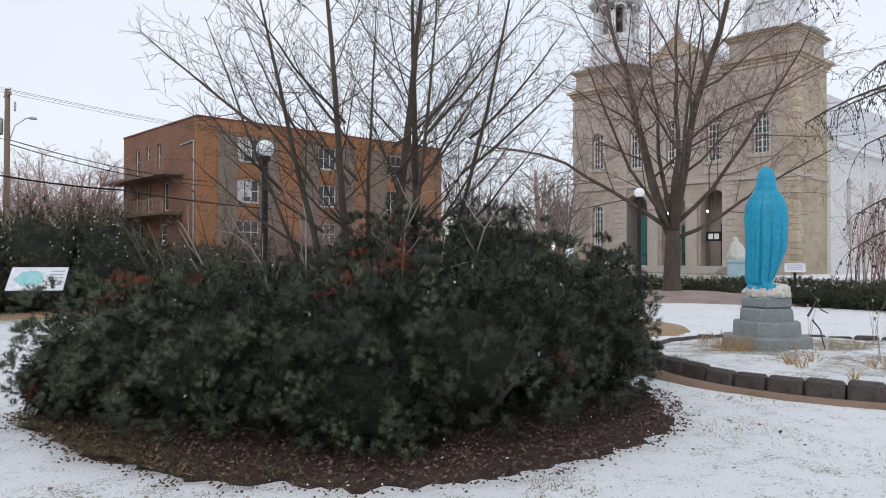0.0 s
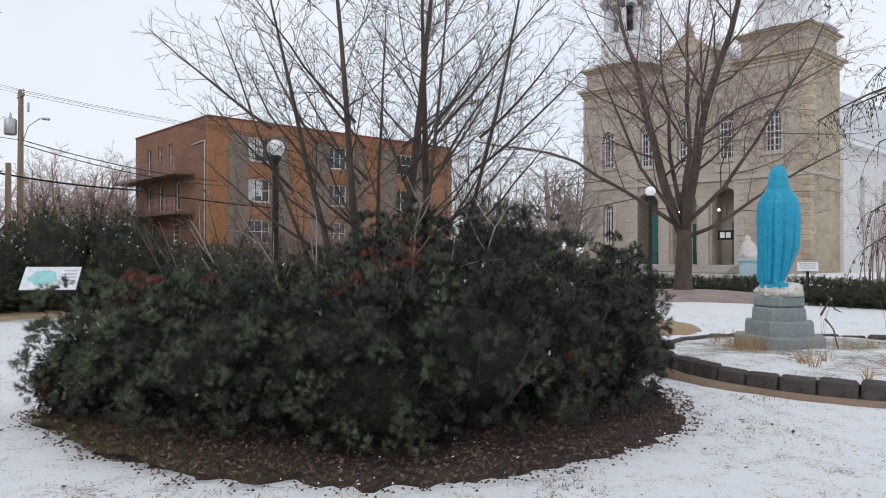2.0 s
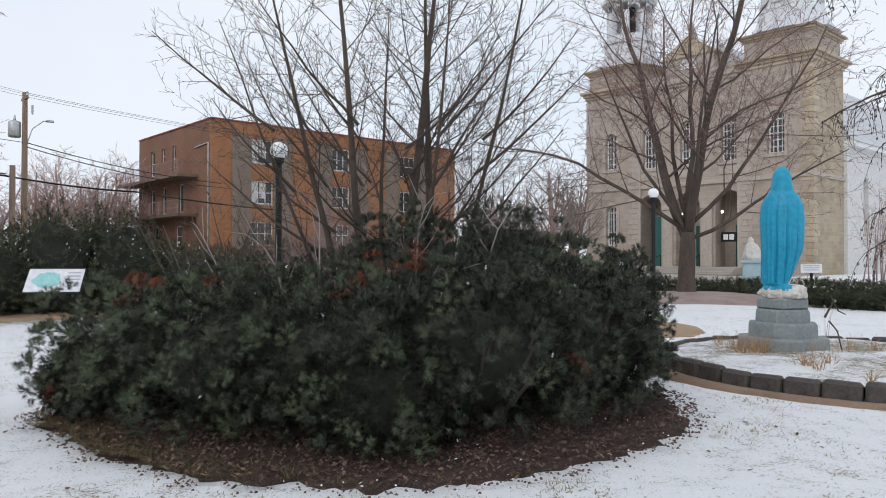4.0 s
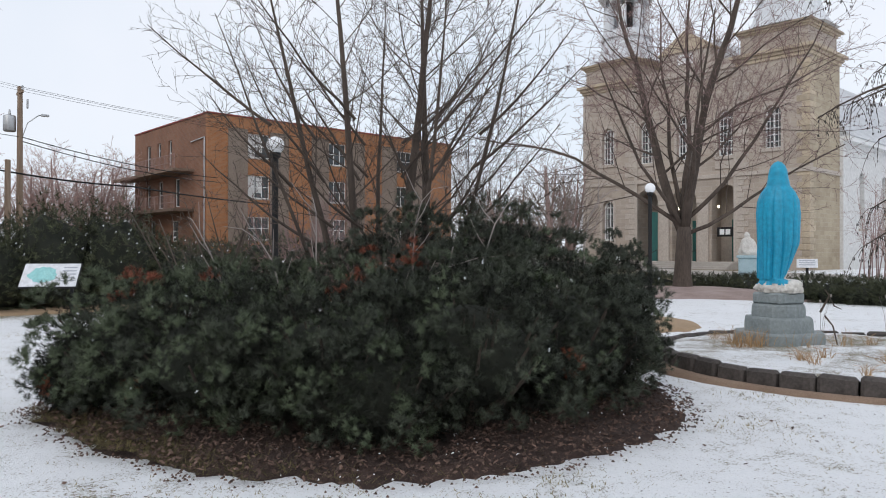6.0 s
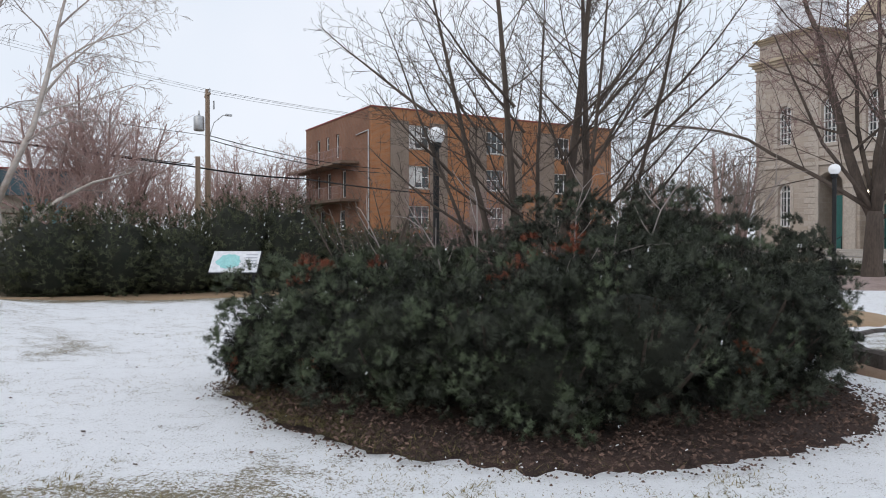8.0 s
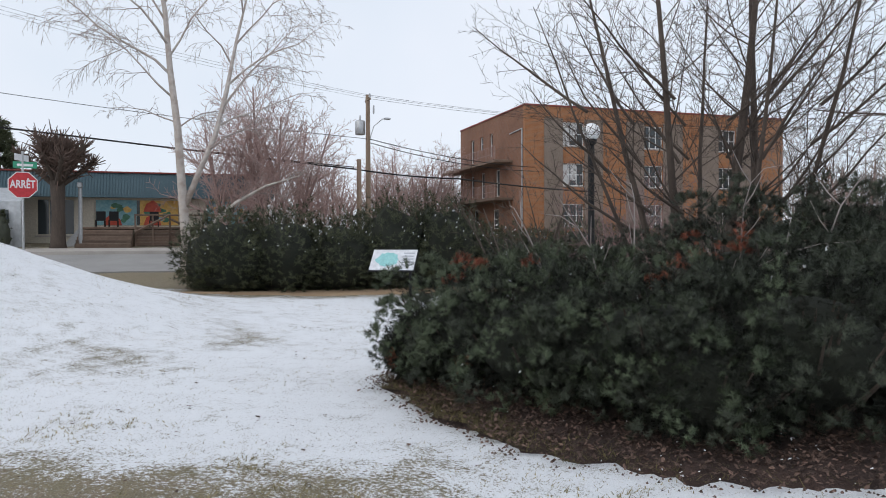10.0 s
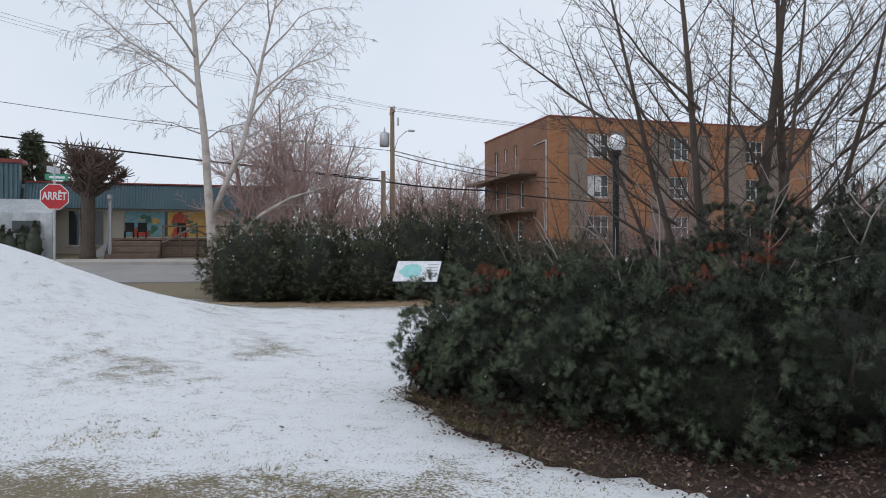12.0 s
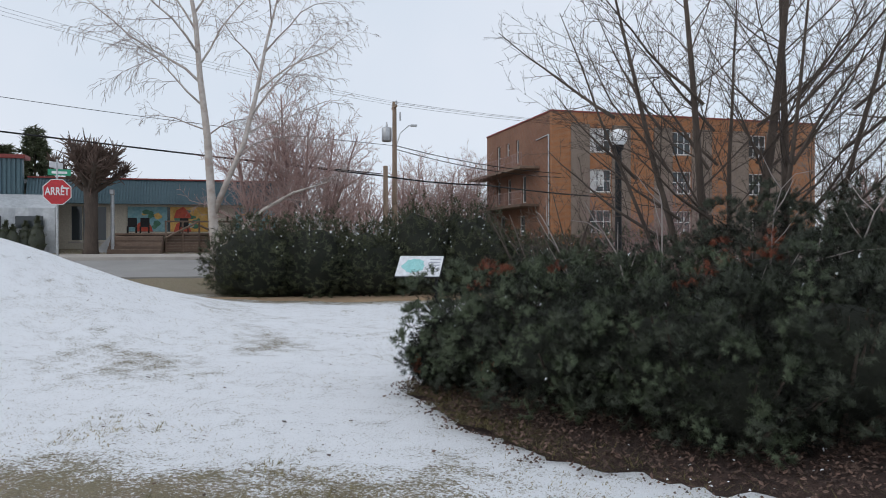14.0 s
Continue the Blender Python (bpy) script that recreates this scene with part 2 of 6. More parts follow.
def lamp_glow():
    m, n, l, s = nodes_of("lit_bulb")
    s.inputs["Emission Color"].default_value = (1, 0.88, 0.66, 1)
    s.inputs["Emission Strength"].default_value = 4.0
    return m


M_METAL_BLACK.node_tree.nodes["Principled BSDF"].inputs["Specular IOR Level"].default_value = 0.2
M_GLASS, M_GLOBE, M_BULB = glass_material(), globe_material(), lamp_glow()


# ---- mesh building ----
class Geo:
    """Collects vertices and faces for one mesh."""

    def __init__(self):
        self.v, self.f = [], []

    def add(self, verts, faces):
        k = len(self.v)
        self.v.extend(tuple(p) for p in verts)
        self.f.extend(tuple(i + k for i in q) for q in faces)
        return self

    def box(self, x0, y0, z0, x1, y1, z1, bevel=0.0, m=None):
        c = Vector(((x0 + x1) / 2, (y0 + y1) / 2, (z0 + z1) / 2))
        h = (abs(x1 - x0) / 2, abs(y1 - y0) / 2, abs(z1 - z0) / 2)
        if not bevel:
            pts = [Vector((sx * h[0], sy * h[1], sz * h[2])) for sx in (-1, 1) for sy in (-1, 1) for sz in (-1, 1)]
            faces = [(0, 1, 3, 2), (4, 6, 7, 5), (0, 4, 5, 1), (2, 3, 7, 6), (0, 2, 6, 4), (1, 5, 7, 3)]
        else:
            b = min(bevel, 0.45 * min(h))
            pts, key = [], {}
            for sx in (-1, 1):
                for sy in (-1, 1):
                    for sz in (-1, 1):
                        for ax in range(3):
                            key[sx, sy, sz, ax] = len(pts)
                            pts.append(Vector([s * (h[i] if i == ax else h[i] - b) for i, s in enumerate((sx, sy, sz))]))
            faces = []
            for ax in range(3):
                o = [i for i in range(3) if i != ax]
                for s in (-1, 1):
                    q = []
                    for a, d in ((-1, -1), (1, -1), (1, 1), (-1, 1)):
                        sg = [0, 0, 0]
                        sg[ax], sg[o[0]], sg[o[1]] = s, a, d
                        q.append(key[(*sg, ax)])
                    faces.append(q)
                for a in (-1, 1):
                    for d in (-1, 1):
                        q = []
                        for s, which in ((-1, 0), (1, 0), (1, 1), (-1, 1)):
                            sg = [0, 0, 0]
                            sg[ax], sg[o[0]], sg[o[1]] = s, a, d
                            q.append(key[(*sg, o[which])])
                        faces.append(q)
            for sx in (-1, 1):
                for sy in (-1, 1):
                    for sz in (-1, 1):
                        faces.append([key[sx, sy, sz, ax] for ax in range(3)])
            fixed = []
            for q in faces:
                mid = sum((pts[i] for i in q), Vector()) / len(q)
                nrm = (pts[q[1]] - pts[q[0]]).cross(pts[q[2]] - pts[q[0]])
                fixed.append(q if nrm.dot(mid) > 0 else q[::-1])
            faces = fixed
        pts = [p + c for p in pts]
        return self.add([m @ p for p in pts] if m else pts, faces)

    def tube(self, pts, radii, sides=6, cap=True):
        """A tapered tube along points."""
        k = len(self.v)
        n = len(pts)
        for i, p in enumerate(pts):
            d = Vector(pts[min(i + 1, n - 1)]) - Vector(pts[max(i - 1, 0)])
            d = d.normalized() if d.length > 1e-9 else Vector((0, 0, 1))
            a = d.cross(Vector((0.31, 0.17, 0.93)) if abs(d.z) < 0.95 else Vector((1, 0, 0))).normalized()
            b = d.cross(a)
            r = radii[i] if hasattr(radii, "__len__") else radii
            for s in range(sides):
                t = 2 * math.pi * s / sides
                q = Vector(p) + a * (r * math.cos(t)) + b * (r * math.sin(t))
                self.v.append((q.x, q.y, q.z))
        for i in range(n - 1):
            for s in range(sides):
                s2 = (s + 1) % sides
                self.f.append((k + i * sides + s, k + i * sides + s2, k + (i + 1) * sides + s2, k + (i + 1) * sides + s))
        if cap:
            self.f.append(tuple(k + s for s in range(sides))[::-1])
            self.f.append(tuple(k + (n - 1) * sides + s for s in range(sides)))
        return self

    def lathe(self, profile, sides=24, x=0.0, y=0.0):
        """A turned solid from (radius, height) pairs."""
        k = len(self.v)
        for r, z in profile:
            for s in range(sides):
                t = 2 * math.pi * (s + 0.5) / sides
                self.v.append((x + r * math.cos(t), y + r * math.sin(t), z))
        for i in range(len(profile) - 1):
            for s in range(sides):
                s2 = (s + 1) % sides
                self.f.append((k + i * sides + s, k + i * sides + s2, k + (i + 1) * sides + s2, k + (i + 1) * sides + s))
        self.f.append(tuple(k + s for s in range(sides))[::-1])
        self.f.append(tuple(k + (len(profile) - 1) * sides + s for s in range(sides)))
        return self

    def prism(self, outline, lo, hi, axis="z"):
        """An outline of (a, b) pairs drawn out along an axis."""
        put = {"z": lambda a, b, c: (a, b, c), "y": lambda a, b, c: (a, c, b), "x": lambda a, b, c: (c, a, b)}[axis]
        n = len(outline)
        self.add([put(a, b, lo) for a, b in outline] + [put(a, b, hi) for a, b in outline],
                 [tuple(range(n))[::-1], tuple(range(n, 2 * n))] + [(i, (i + 1) % n, (i + 1) % n + n, i + n) for i in range(n)])
        return self

    def weld(self):
        """Joins blocks that touch into one body, without the faces between them."""
        index, verts, remap = {}, [], []
        for p in self.v:
            k = tuple(round(c, 4) for c in p)
            if k not in index:
                index[k] = len(verts)
                verts.append(p)
            remap.append(index[k])
        faces = [tuple(remap[i] for i in f) for f in self.f]
        count = {}
        for f in faces:
            count[tuple(sorted(f))] = count.get(tuple(sorted(f)), 0) + 1
        self.v, self.f = verts, [f for f in faces if count[tuple(sorted(f))] == 1 and len(set(f)) > 2]
        return self

    def mesh(self, name, material, smooth=False):
        me = bpy.data.meshes.new(name)
        me.from_pydata(self.v, [], self.f)
        if smooth:
            me.polygons.foreach_set("use_smooth", [True] * len(me.polygons))
        if material:
            me.materials.append(material)
        me.update()
        return me


def arrays_mesh(name, verts, faces, material):
    """A mesh of triangles or quads from arrays."""
    me = bpy.data.meshes.new(name)
    me.from_pydata(verts.tolist(), [], faces.tolist())
    me.materials.append(material)
    me.update()
    return me


def part(name, g, material, parent, label="", smooth=False):
    ob = new(name, g.mesh(name, material, smooth) if isinstance(g, Geo) else g)
    ob.parent = parent
    if label:
        tagged(ob, label)
    return ob


def thing(name, m, label, category, group="", kind=""):
    ob = new(name)
    ob.empty_display_size = 0.2
    ob.matrix_world = m
    return tagged(ob, label, category, group, kind)


def solid(name, g, material, m, label="", category="", group="", kind="", smooth=False):
    ob = new(name, g.mesh(name, material, smooth) if isinstance(g, Geo) else g)
    ob.matrix_world = m
    return tagged(ob, label, category, group, kind)


def spot(az, d, z=None):
    """The place at a bearing (degrees to the right of straight ahead) and distance, on the ground."""
    x, y = d * math.sin(radians(az)), d * math.cos(radians(az))
    return Vector((x, y, height(x, y) if z is None else z))


TURN = 43.0  # the street's grid: local x runs along the street, local y away across it
U = Vector((math.cos(radians(TURN)), math.sin(radians(TURN)), 0))
V = Vector((-math.sin(radians(TURN)), math.cos(radians(TURN)), 0))


def step(a, b, x):
    t = min(1.0, max(0.0, (x - a) / (b - a)))
    return t * t * (3 - 2 * t)


MOUND = (18.0 * math.sin(radians(-64)), 18.0 * math.cos(radians(-64)))


def height(x, y):
    p, q = V.x * x + V.y * y, U.x * x + U.y * y
    z = min(1.5, max(0.0, (p - 21) * 0.07)) * (1 - step(38, 50, q)) * step(-90, -70, -abs(q) + 0)
    z += 0.42 * step(34, 50, q) * (1 - step(80, 200, q))
    z += 2.1 * math.exp(-((x - MOUND[0]) ** 2 + (y - MOUND[1]) ** 2) / 4.55 ** 2)
    return z


# ---- ground ----
def d_track(x, y):
    """How far a place lies from the worn track across the slope of the mound."""
    return (x + 9.0) * 0.80 + (y - 9.5) * 0.6 + 0.9 * math.sin(0.45 * (x - y)) if -14 < x < -5 and y > 5.5 else 9.0


def build_ground():
    rings = [0.0] + [0.15 * 1.038 ** i for i in range(262)]
    n = 300
    verts, faces, bare = [(0, 0, height(0, 0))], [], [0.25]
    for r in rings[1:]:
        for s in range(n):
            a = 2 * math.pi * s / n
            x, y = r * math.sin(a), r * math.cos(a)
            p, q = V.x * x + V.y * y, U.x * x + U.y * y
            dz = 0.03 * noise.noise((x * 0.7, y * 0.7, 0)) + 0.012 * noise.noise((x * 2.7, y * 2.7, 3)) if r < 60 else 0
            dz += 0.10 * noise.noise((x * 0.9, y * 0.9, 31)) * math.exp(-((x - MOUND[0]) ** 2 + (y - MOUND[1]) ** 2) / 6.5 ** 2)
            verts.append((x, y, height(x, y) + dz))
            b = 0.0
            deep = -0.454 * x + 0.891 * y + 0.55 * noise.noise((x * 0.9, y * 0.9, 7)) + 0.25 * noise.noise((x * 2.6, y * 2.6, 1))
            b += 0.5 * (1 - step(4.7, 5.75, deep)) * (1 - step(-0.9, 0.9, 0.891 * x + 0.454 * y + 0.8 * noise.noise((x * 0.7, y * 0.7, 12)))) * (1 - step(9, 14, r))
            b += 0.28 * math.exp(-((0.97 * (x + 8.3) - 0.25 * (y - 6.9)) / 1.6) ** 2 - ((0.25 * (x + 8.3) + 0.97 * (y - 6.9)) / 0.6) ** 2)
            b += 0.3 * math.exp(-((d_track(x, y)) / 0.55) ** 2) * step(-0.25, 0.25, noise.noise((x * 0.6, y * 0.6, 8)))
            b += 0.95 * step(21.6, 22.6, p + 0.8 * noise.noise((x * 0.6, y * 0.6, 21))) * (1 - step(27.5, 28.5, p)) + 0.6 * step(34, 37, p)
            b += 0.5 * math.exp(-((p - 21.0) / 1.4) ** 2)
            bare.append(min(1.0, b))
    for s in range(n):
        faces.append((0, 1 + (s + 1) % n, 1 + s))
    for i in range(len(rings) - 2):
        for s in range(n):
            s2 = (s + 1) % n
            a = 1 + i * n
            faces.append((a + s, a + s2, a + n + s2, a + n + s))
    g = Geo()
    g.v, g.f = verts, faces
    me = g.mesh("ground", M_GROUND, True)
    at = me.attributes.new("bare", "FLOAT", "POINT")
    at.data.foreach_set("value", bare)
    solid("ground", me, None, Matrix(), "lawn under thin patchy fresh snow", "ground", kind="structure")


build_ground()


def strip(p0, p1, q0, q1, lift, base=None):
    """A band along the street that follows the ground."""
    g = Geo()
    nq = int((q1 - q0) / 2)
    for i in range(nq + 1):
        q = q0 + (q1 - q0) * i / nq
        for p in (p0, p1):
            c = U * q + V * p
            g.v.append((c.x, c.y, height(c.x, c.y) + lift))
        for p in (p1, p0):
            c = U * q + V * p
            g.v.append((c.x, c.y, height(c.x, c.y) - 0.15))
    for i in range(nq):
        a, b = 4 * i, 4 * i + 4
        for k in range(4):
            k2 = (k + 1) % 4
            g.f.append((a + k, b + k, b + k2, a + k2))
    return g


solid("road", strip(27.6, 34.4, -60, 60, 0.05), M_ASPHALT, Matrix(), "worn grey asphalt street", "road", kind="structure")
solid("kerb", strip(34.41, 34.62, -60, 60, 0.19), M_CONCRETE, Matrix(), "concrete kerb along the street", "kerb", kind="structure")
solid("pavement", strip(34.63, 36.3, -60, 60, 0.17), M_CONCRETE, Matrix(), "pale concrete pavement beside the street", "pavement", kind="structure")


# ---- brick apartment building across the street ----
def wall_with_holes(g, a0, a1, z0, z1, holes, t0, t1, axis):
    """A wall from a0 to a1 along an axis, t0 to t1 thick, with rectangular holes (a, a, z, z) cut right through."""
    xs = sorted({a0, a1, *[h[0] for h in holes], *[h[1] for h in holes]})
    zs = sorted({z0, z1, *[h[2] for h in holes], *[h[3] for h in holes]})
    for i in range(len(xs) - 1):
        for j in range(len(zs) - 1):
            cx, cz = (xs[i] + xs[i + 1]) / 2, (zs[j] + zs[j + 1]) / 2
            if not any(h[0] < cx < h[1] and h[2] < cz < h[3] for h in holes):
                if axis == "x":
                    g.box(xs[i], t0, zs[j], xs[i + 1], t1, zs[j + 1])
                else:
                    g.box(t0, xs[i], zs[j], t1, xs[i + 1], zs[j + 1])
    return g.weld()


def window_in(parent, a0, a1, z0, z1, face, axis, cols=2, rows=1, frame_w=0.06, deep=0.16, material=None, sill=True):
    """A framed window set into a wall whose outer face lies at `face`; it looks towards minus."""
    g = Geo()
    def bx(gg, p0, p1, q0, q1, d0, d1, bev=0.006):
        if axis == "x":
            gg.box(p0, face + d0, q0, p1, face + d1, q1, bev)
        else:
            gg.box(face + d0, p0, q0, face + d1, p1, q1, bev)
    w = frame_w
    cells = []
    for c in range(cols):
        for r in range(rows):
            cells.append((a0 + (a1 - a0) * c / cols + w * (1 if c == 0 else 0.4), a0 + (a1 - a0) * (c + 1) / cols - w * (1 if c == cols - 1 else 0.4),
                          z0 + (z1 - z0) * r / rows + w * (1 if r == 0 else 0.4), z0 + (z1 - z0) * (r + 1) / rows - w * (1 if r == rows - 1 else 0.4)))
    wall_with_holes(g, a0, a1, z0, z1, cells, face + deep - 0.05, face + deep + 0.03, axis)
    win = part("window", g, material or M_WHITE, parent)
    for p0, p1, q0, q1 in cells:
        pane = Geo()
        bx(pane, p0 - 0.01, p1 + 0.01, q0 - 0.01, q1 + 0.01, deep - 0.012, deep - 0.002, 0)
        part("pane", pane, M_GLASS, win)
    if sill:
        s = Geo()
        bx(s, a0 - 0.06, a1 + 0.06, z0 - 0.09, z0 - 0.002, -0.06, 0.1)
        part("sill", s, M_CONCRETE, win)
    return win


def brick_building():
    c = spot(-18.56, 48.0, 1.2)
    m = pose(c.x, c.y, c.z, 0, 0, TURN)
    b = thing("apartment_building", m, "three-storey orange brick apartment block with grey window bays", "building")
    L, D, H = 20.7, 12.5, 9.07
    o = 1.2
    fl = [(2.4 - o, 3.9 - o), (5.1 - o, 6.6 - o), (7.75 - o, 9.3 - o)]
    bays = [(1.35, 5.7, 2.7, 4.3), (7.5, 12.0, 8.9, 10.4), (13.6, 18.0, 15.0, 16.5)]
    holes = [(w0, w1, z0, z1) for _, _, w0, w1 in bays for z0, z1 in fl]
    part("front_wall", wall_with_holes(Geo(), 0, L, -1, H, holes, 0, 0.3, "x"), M_BRICK, b)
    side = [(9.4, 10.15, 7.4 - o, 9.2 - o), (7.5, 8.15, 8.2 - o, 9.2 - o), (5.6, 6.2, 7.5 - o, 9.2 - o),
            (9.4, 10.15, 4.75 - o, 6.4 - o), (4.3, 5.1, 4.6 - o, 6.5 - o), (7.2, 8.0, 4.6 - o, 6.5 - o),
            (4.5, 5.6, 2.3 - o, 3.7 - o), (8.5, 9.5, 1.9 - o, 3.8 - o)]
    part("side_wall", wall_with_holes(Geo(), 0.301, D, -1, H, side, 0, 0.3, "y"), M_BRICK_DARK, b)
    part("back_wall", Geo().box(0.301, D - 0.3, -1, L, D, H), M_BRICK, b)
    part("far_side_wall", Geo().box(L - 0.3, 0.301, -1, L, D - 0.301, H), M_BRICK, b)
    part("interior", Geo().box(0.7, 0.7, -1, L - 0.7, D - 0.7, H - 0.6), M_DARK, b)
    part("roof", Geo().box(0.3, 0.3, H - 0.35, L - 0.3, D - 0.3, H - 0.15), M_ROOF, b)
    cop = Geo()
    cop.box(-0.06, -0.06, H, L + 0.06, 0.34, H + 0.1, 0.01).box(-0.06, 0.341, H, 0.34, D, H + 0.1, 0.01)
    cop.box(L - 0.3, 0.341, H, L + 0.06, D, H + 0.1, 0.01)
    part("coping", cop, M_REDTRIM, b, "dark red metal roof coping")
    part("roof_vent", Geo().box(4.6, 3.0, H - 0.2, 5.8, 4.0, H + 0.55, 0.03), M_STEEL, b)
    part("roof_vent", Geo().box(7.0, 4.0, H - 0.2, 7.6, 4.6, H + 0.4, 0.03), M_STEEL, b)
    for g0, g1, w0, w1 in bays:
        for a0, a1 in ((g0, w0 - 0.003), (w1 + 0.003, g1)):
            part("grey_panel", Geo().box(a0, -0.07, 0.9, a1, -0.002, H - 0.75, 0.01), M_PANEL, b, "weathered grey rendered panel")
        for z0, z1 in fl:
            w = window_in(b, w0, w1, z0, z1, 0, "x", 3, 2)
            if w0 < 3 and z0 > 3:
                for k in (0, 1):
                    part("blind", Geo().box(w0 + 0.1 + 0.55 * k, 0.136, z0 + 0.07 + 0.3 * k, w0 + 0.5 + 0.55 * k, 0.144, z1 - 0.07), M_WHITE_WALL, w, "pale window blind")
    for a0, a1, z0, z1 in side:
        window_in(b, a0, a1, z0, z1, 0, "y", 1, 2, sill=False)
    # steel balconies and stair on the side wall
    for z in (6.75 - o, 4.2 - o):
        d = part("balcony", Geo().box(-1.35, 2.0, z, -0.002, 13.4, z + 0.18, 0.01), M_DECK, b, "brown steel fire balcony")
        r = Geo()
        for zz in (0.55, 1.05):
            r.tube([(-1.3, 2.0, z + zz), (-1.3, 13.4, z + zz)], 0.022, 5)
        for i in range(58):
            yy = 2.0 + i * 0.2
            r.tube([(-1.3, yy, z + 0.18), (-1.3, yy, z + 1.05)], 0.012 if i % 8 else 0.03, 4)
        part("railing", r, M_BARK_RED, d)
    st = Geo()
    for k, (z0, z1) in enumerate(((0.2, 3.0), (3.0, 5.55))):
        for i in range(14):
            t = i / 14
            yy = 13.5 + (t if k == 0 else 1 - t) * 2.2
            zz = z0 + (z1 - z0) * t
            st.box(-1.3, yy, zz, -0.35, yy + 0.22, zz + 0.04)
        e = (13.5, 15.7) if k == 0 else (15.7, 13.5)
        for xx in (-1.32, -0.35):
            st.tube([(xx, e[0], z0), (xx, e[1], z1)], 0.06, 4)
            st.tube([(xx, e[0], z0 + 0.95), (xx, e[1], z1 + 0.95)], 0.025, 4)
    for yy in (13.4, 15.8):
        for xx in (-1.35, -0.3):
            st.tube([(xx, yy, -0.5), (xx, yy, 6.6)], 0.05, 5)
    part("fire_stair", st, M_BARK_RED, b, "rusty steel outdoor stair")
    pipe = Geo().tube([(-0.06, 0.35, 0.3), (-0.06, 0.35, 7.6)], 0.05, 6).tube([(-0.06, 0.35, 7.6), (-0.06, 2.4, 7.5)], 0.04, 5)
    part("drainpipe", pipe, M_STEEL, b)


brick_building()


# ---- stone church ----
def arch_outline(a0, a1, z0, z1, n=10):
    """An opening with a round head, from the foot up and round."""
    r = (a1 - a0) / 2
    c = (a0 + a1) / 2
    pts = [(a0, z0), (a1, z0), (a1, z1 - r)]
    return pts + [(c + r * math.cos(math.pi * i / n), z1 - r + r * math.sin(math.pi * i / n)) for i in range(1, n)] + [(a0, z1 - r)]


def arched_wall(g, a0, a1, z0, z1, openings, t0, t1):
    """A wall in the y-z plane, between x = t0 and t1, with round-headed openings through it."""
    edges = a0
    for o0, o1, b, top in sorted(openings):
        g.box(t0, edges, z0, t1, o0, z1)
        if b > z0:
            g.box(t0, o0, z0, t1, o1, b)
        r, c, n = (o1 - o0) / 2, (o0 + o1) / 2, 12
        for i in range(n):
            p, q = math.pi * (1 - i / n), math.pi * (1 - (i + 1) / n)
            y0, y1 = c + r * math.cos(p), c + r * math.cos(q)
            h0, h1 = top - r + r * math.sin(p), top - r + r * math.sin(q)
            g.add([(t0, y0, h0), (t0, y1, h1), (t0, y1, z1), (t0, y0, z1), (t1, y0, h0), (t1, y1, h1), (t1, y1, z1), (t1, y0, z1)],
                  [(0, 3, 2, 1), (4, 5, 6, 7), (0, 1, 5, 4), (3, 7, 6, 2)])
        edges = o1
    g.box(t0, edges, z0, t1, a1, z1)
    return g.weld()


def arched_window(parent, c, w, z0, z1, face, deep=0.3):
    a0, a1 = c - w / 2, c + w / 2
    r = w / 2
    g = Geo()
    f = face + deep
    for a in (a0, a1 - 0.09):
        g.box(f, a, z0, f + 0.1, a + 0.09, z1 - r)
    g.box(f, a0, z0, f + 0.1, a1, z0 + 0.1).box(f, a0, z1 - r - 0.05, f + 0.1, a1, z1 - r + 0.05).box(f, c - 0.045, z0, f + 0.1, c + 0.045, z1 - 0.04)
    for i in range(1, 5):
        z = z0 + (z1 - r - z0) * i / 5
        g.box(f + 0.01, a0, z - 0.025, f + 0.08, a1, z + 0.025)
    for q in (0.25, 0.75):
        g.box(f + 0.01, a0 + w * q - 0.02, z0, f + 0.08, a0 + w * q + 0.02, z1 - r * 0.55)
    pts = [(f + 0.05, c + (r - 0.05) * math.cos(math.pi * i / 10), z1 - r + (r - 0.05) * math.sin(math.pi * i / 10)) for i in range(11)]
    g.tube(pts, 0.06, 5)
    win = part("window", g, M_WHITE, parent)
    part("pane", Geo().prism(arch_outline(a0 + 0.02, a1 - 0.02, z0 + 0.02, z1 - 0.02), f + 0.1, f + 0.13, "x"), M_GLASS, win)
    s = Geo().box(face - 0.12, a0 - 0.2, z0 - 0.25, face + 0.15, a1 + 0.2, z0 - 0.002, 0.02)
    part("sill", s, M_STONE_SMOOTH, win)
    tr = Geo()
    for i in range(12):
        p, q = math.pi * i / 12, math.pi * (i + 1) / 12
        tr.prism([(c + k * math.cos(t), z1 - r + k * math.sin(t)) for k, t in ((r, p), (r + 0.25, p), (r + 0.25, q), (r, q))], face - 0.06, face - 0.002, "x")
    tr.box(face - 0.06, a0 - 0.22, z0, face - 0.002, a0, z1 - r).box(face - 0.06, a1, z0, face - 0.002, a1 + 0.22, z1 - r)
    part("surround", tr, M_STONE_SMOOTH, win)


def cornice(x0, y0, x1, y1, z, out=0.5, tall=0.7):
    g = Geo()
    for i, k in enumerate((0.25, 0.55, 1.0)):
        g.box(x0 - out * k, y0 - out * k, z + tall * i / 3, x1 + out * k, y1 + out * k, z + tall * (i + 1) / 3 - 0.002, 0.02)
    return g


M_BRICK_OCHRE = masonry("ochre_stone_courses", (0.47, 0.40, 0.29), (0.39, 0.32, 0.23), (0.47, 0.41, 0.32), 0.7, 0.3, 0.014)


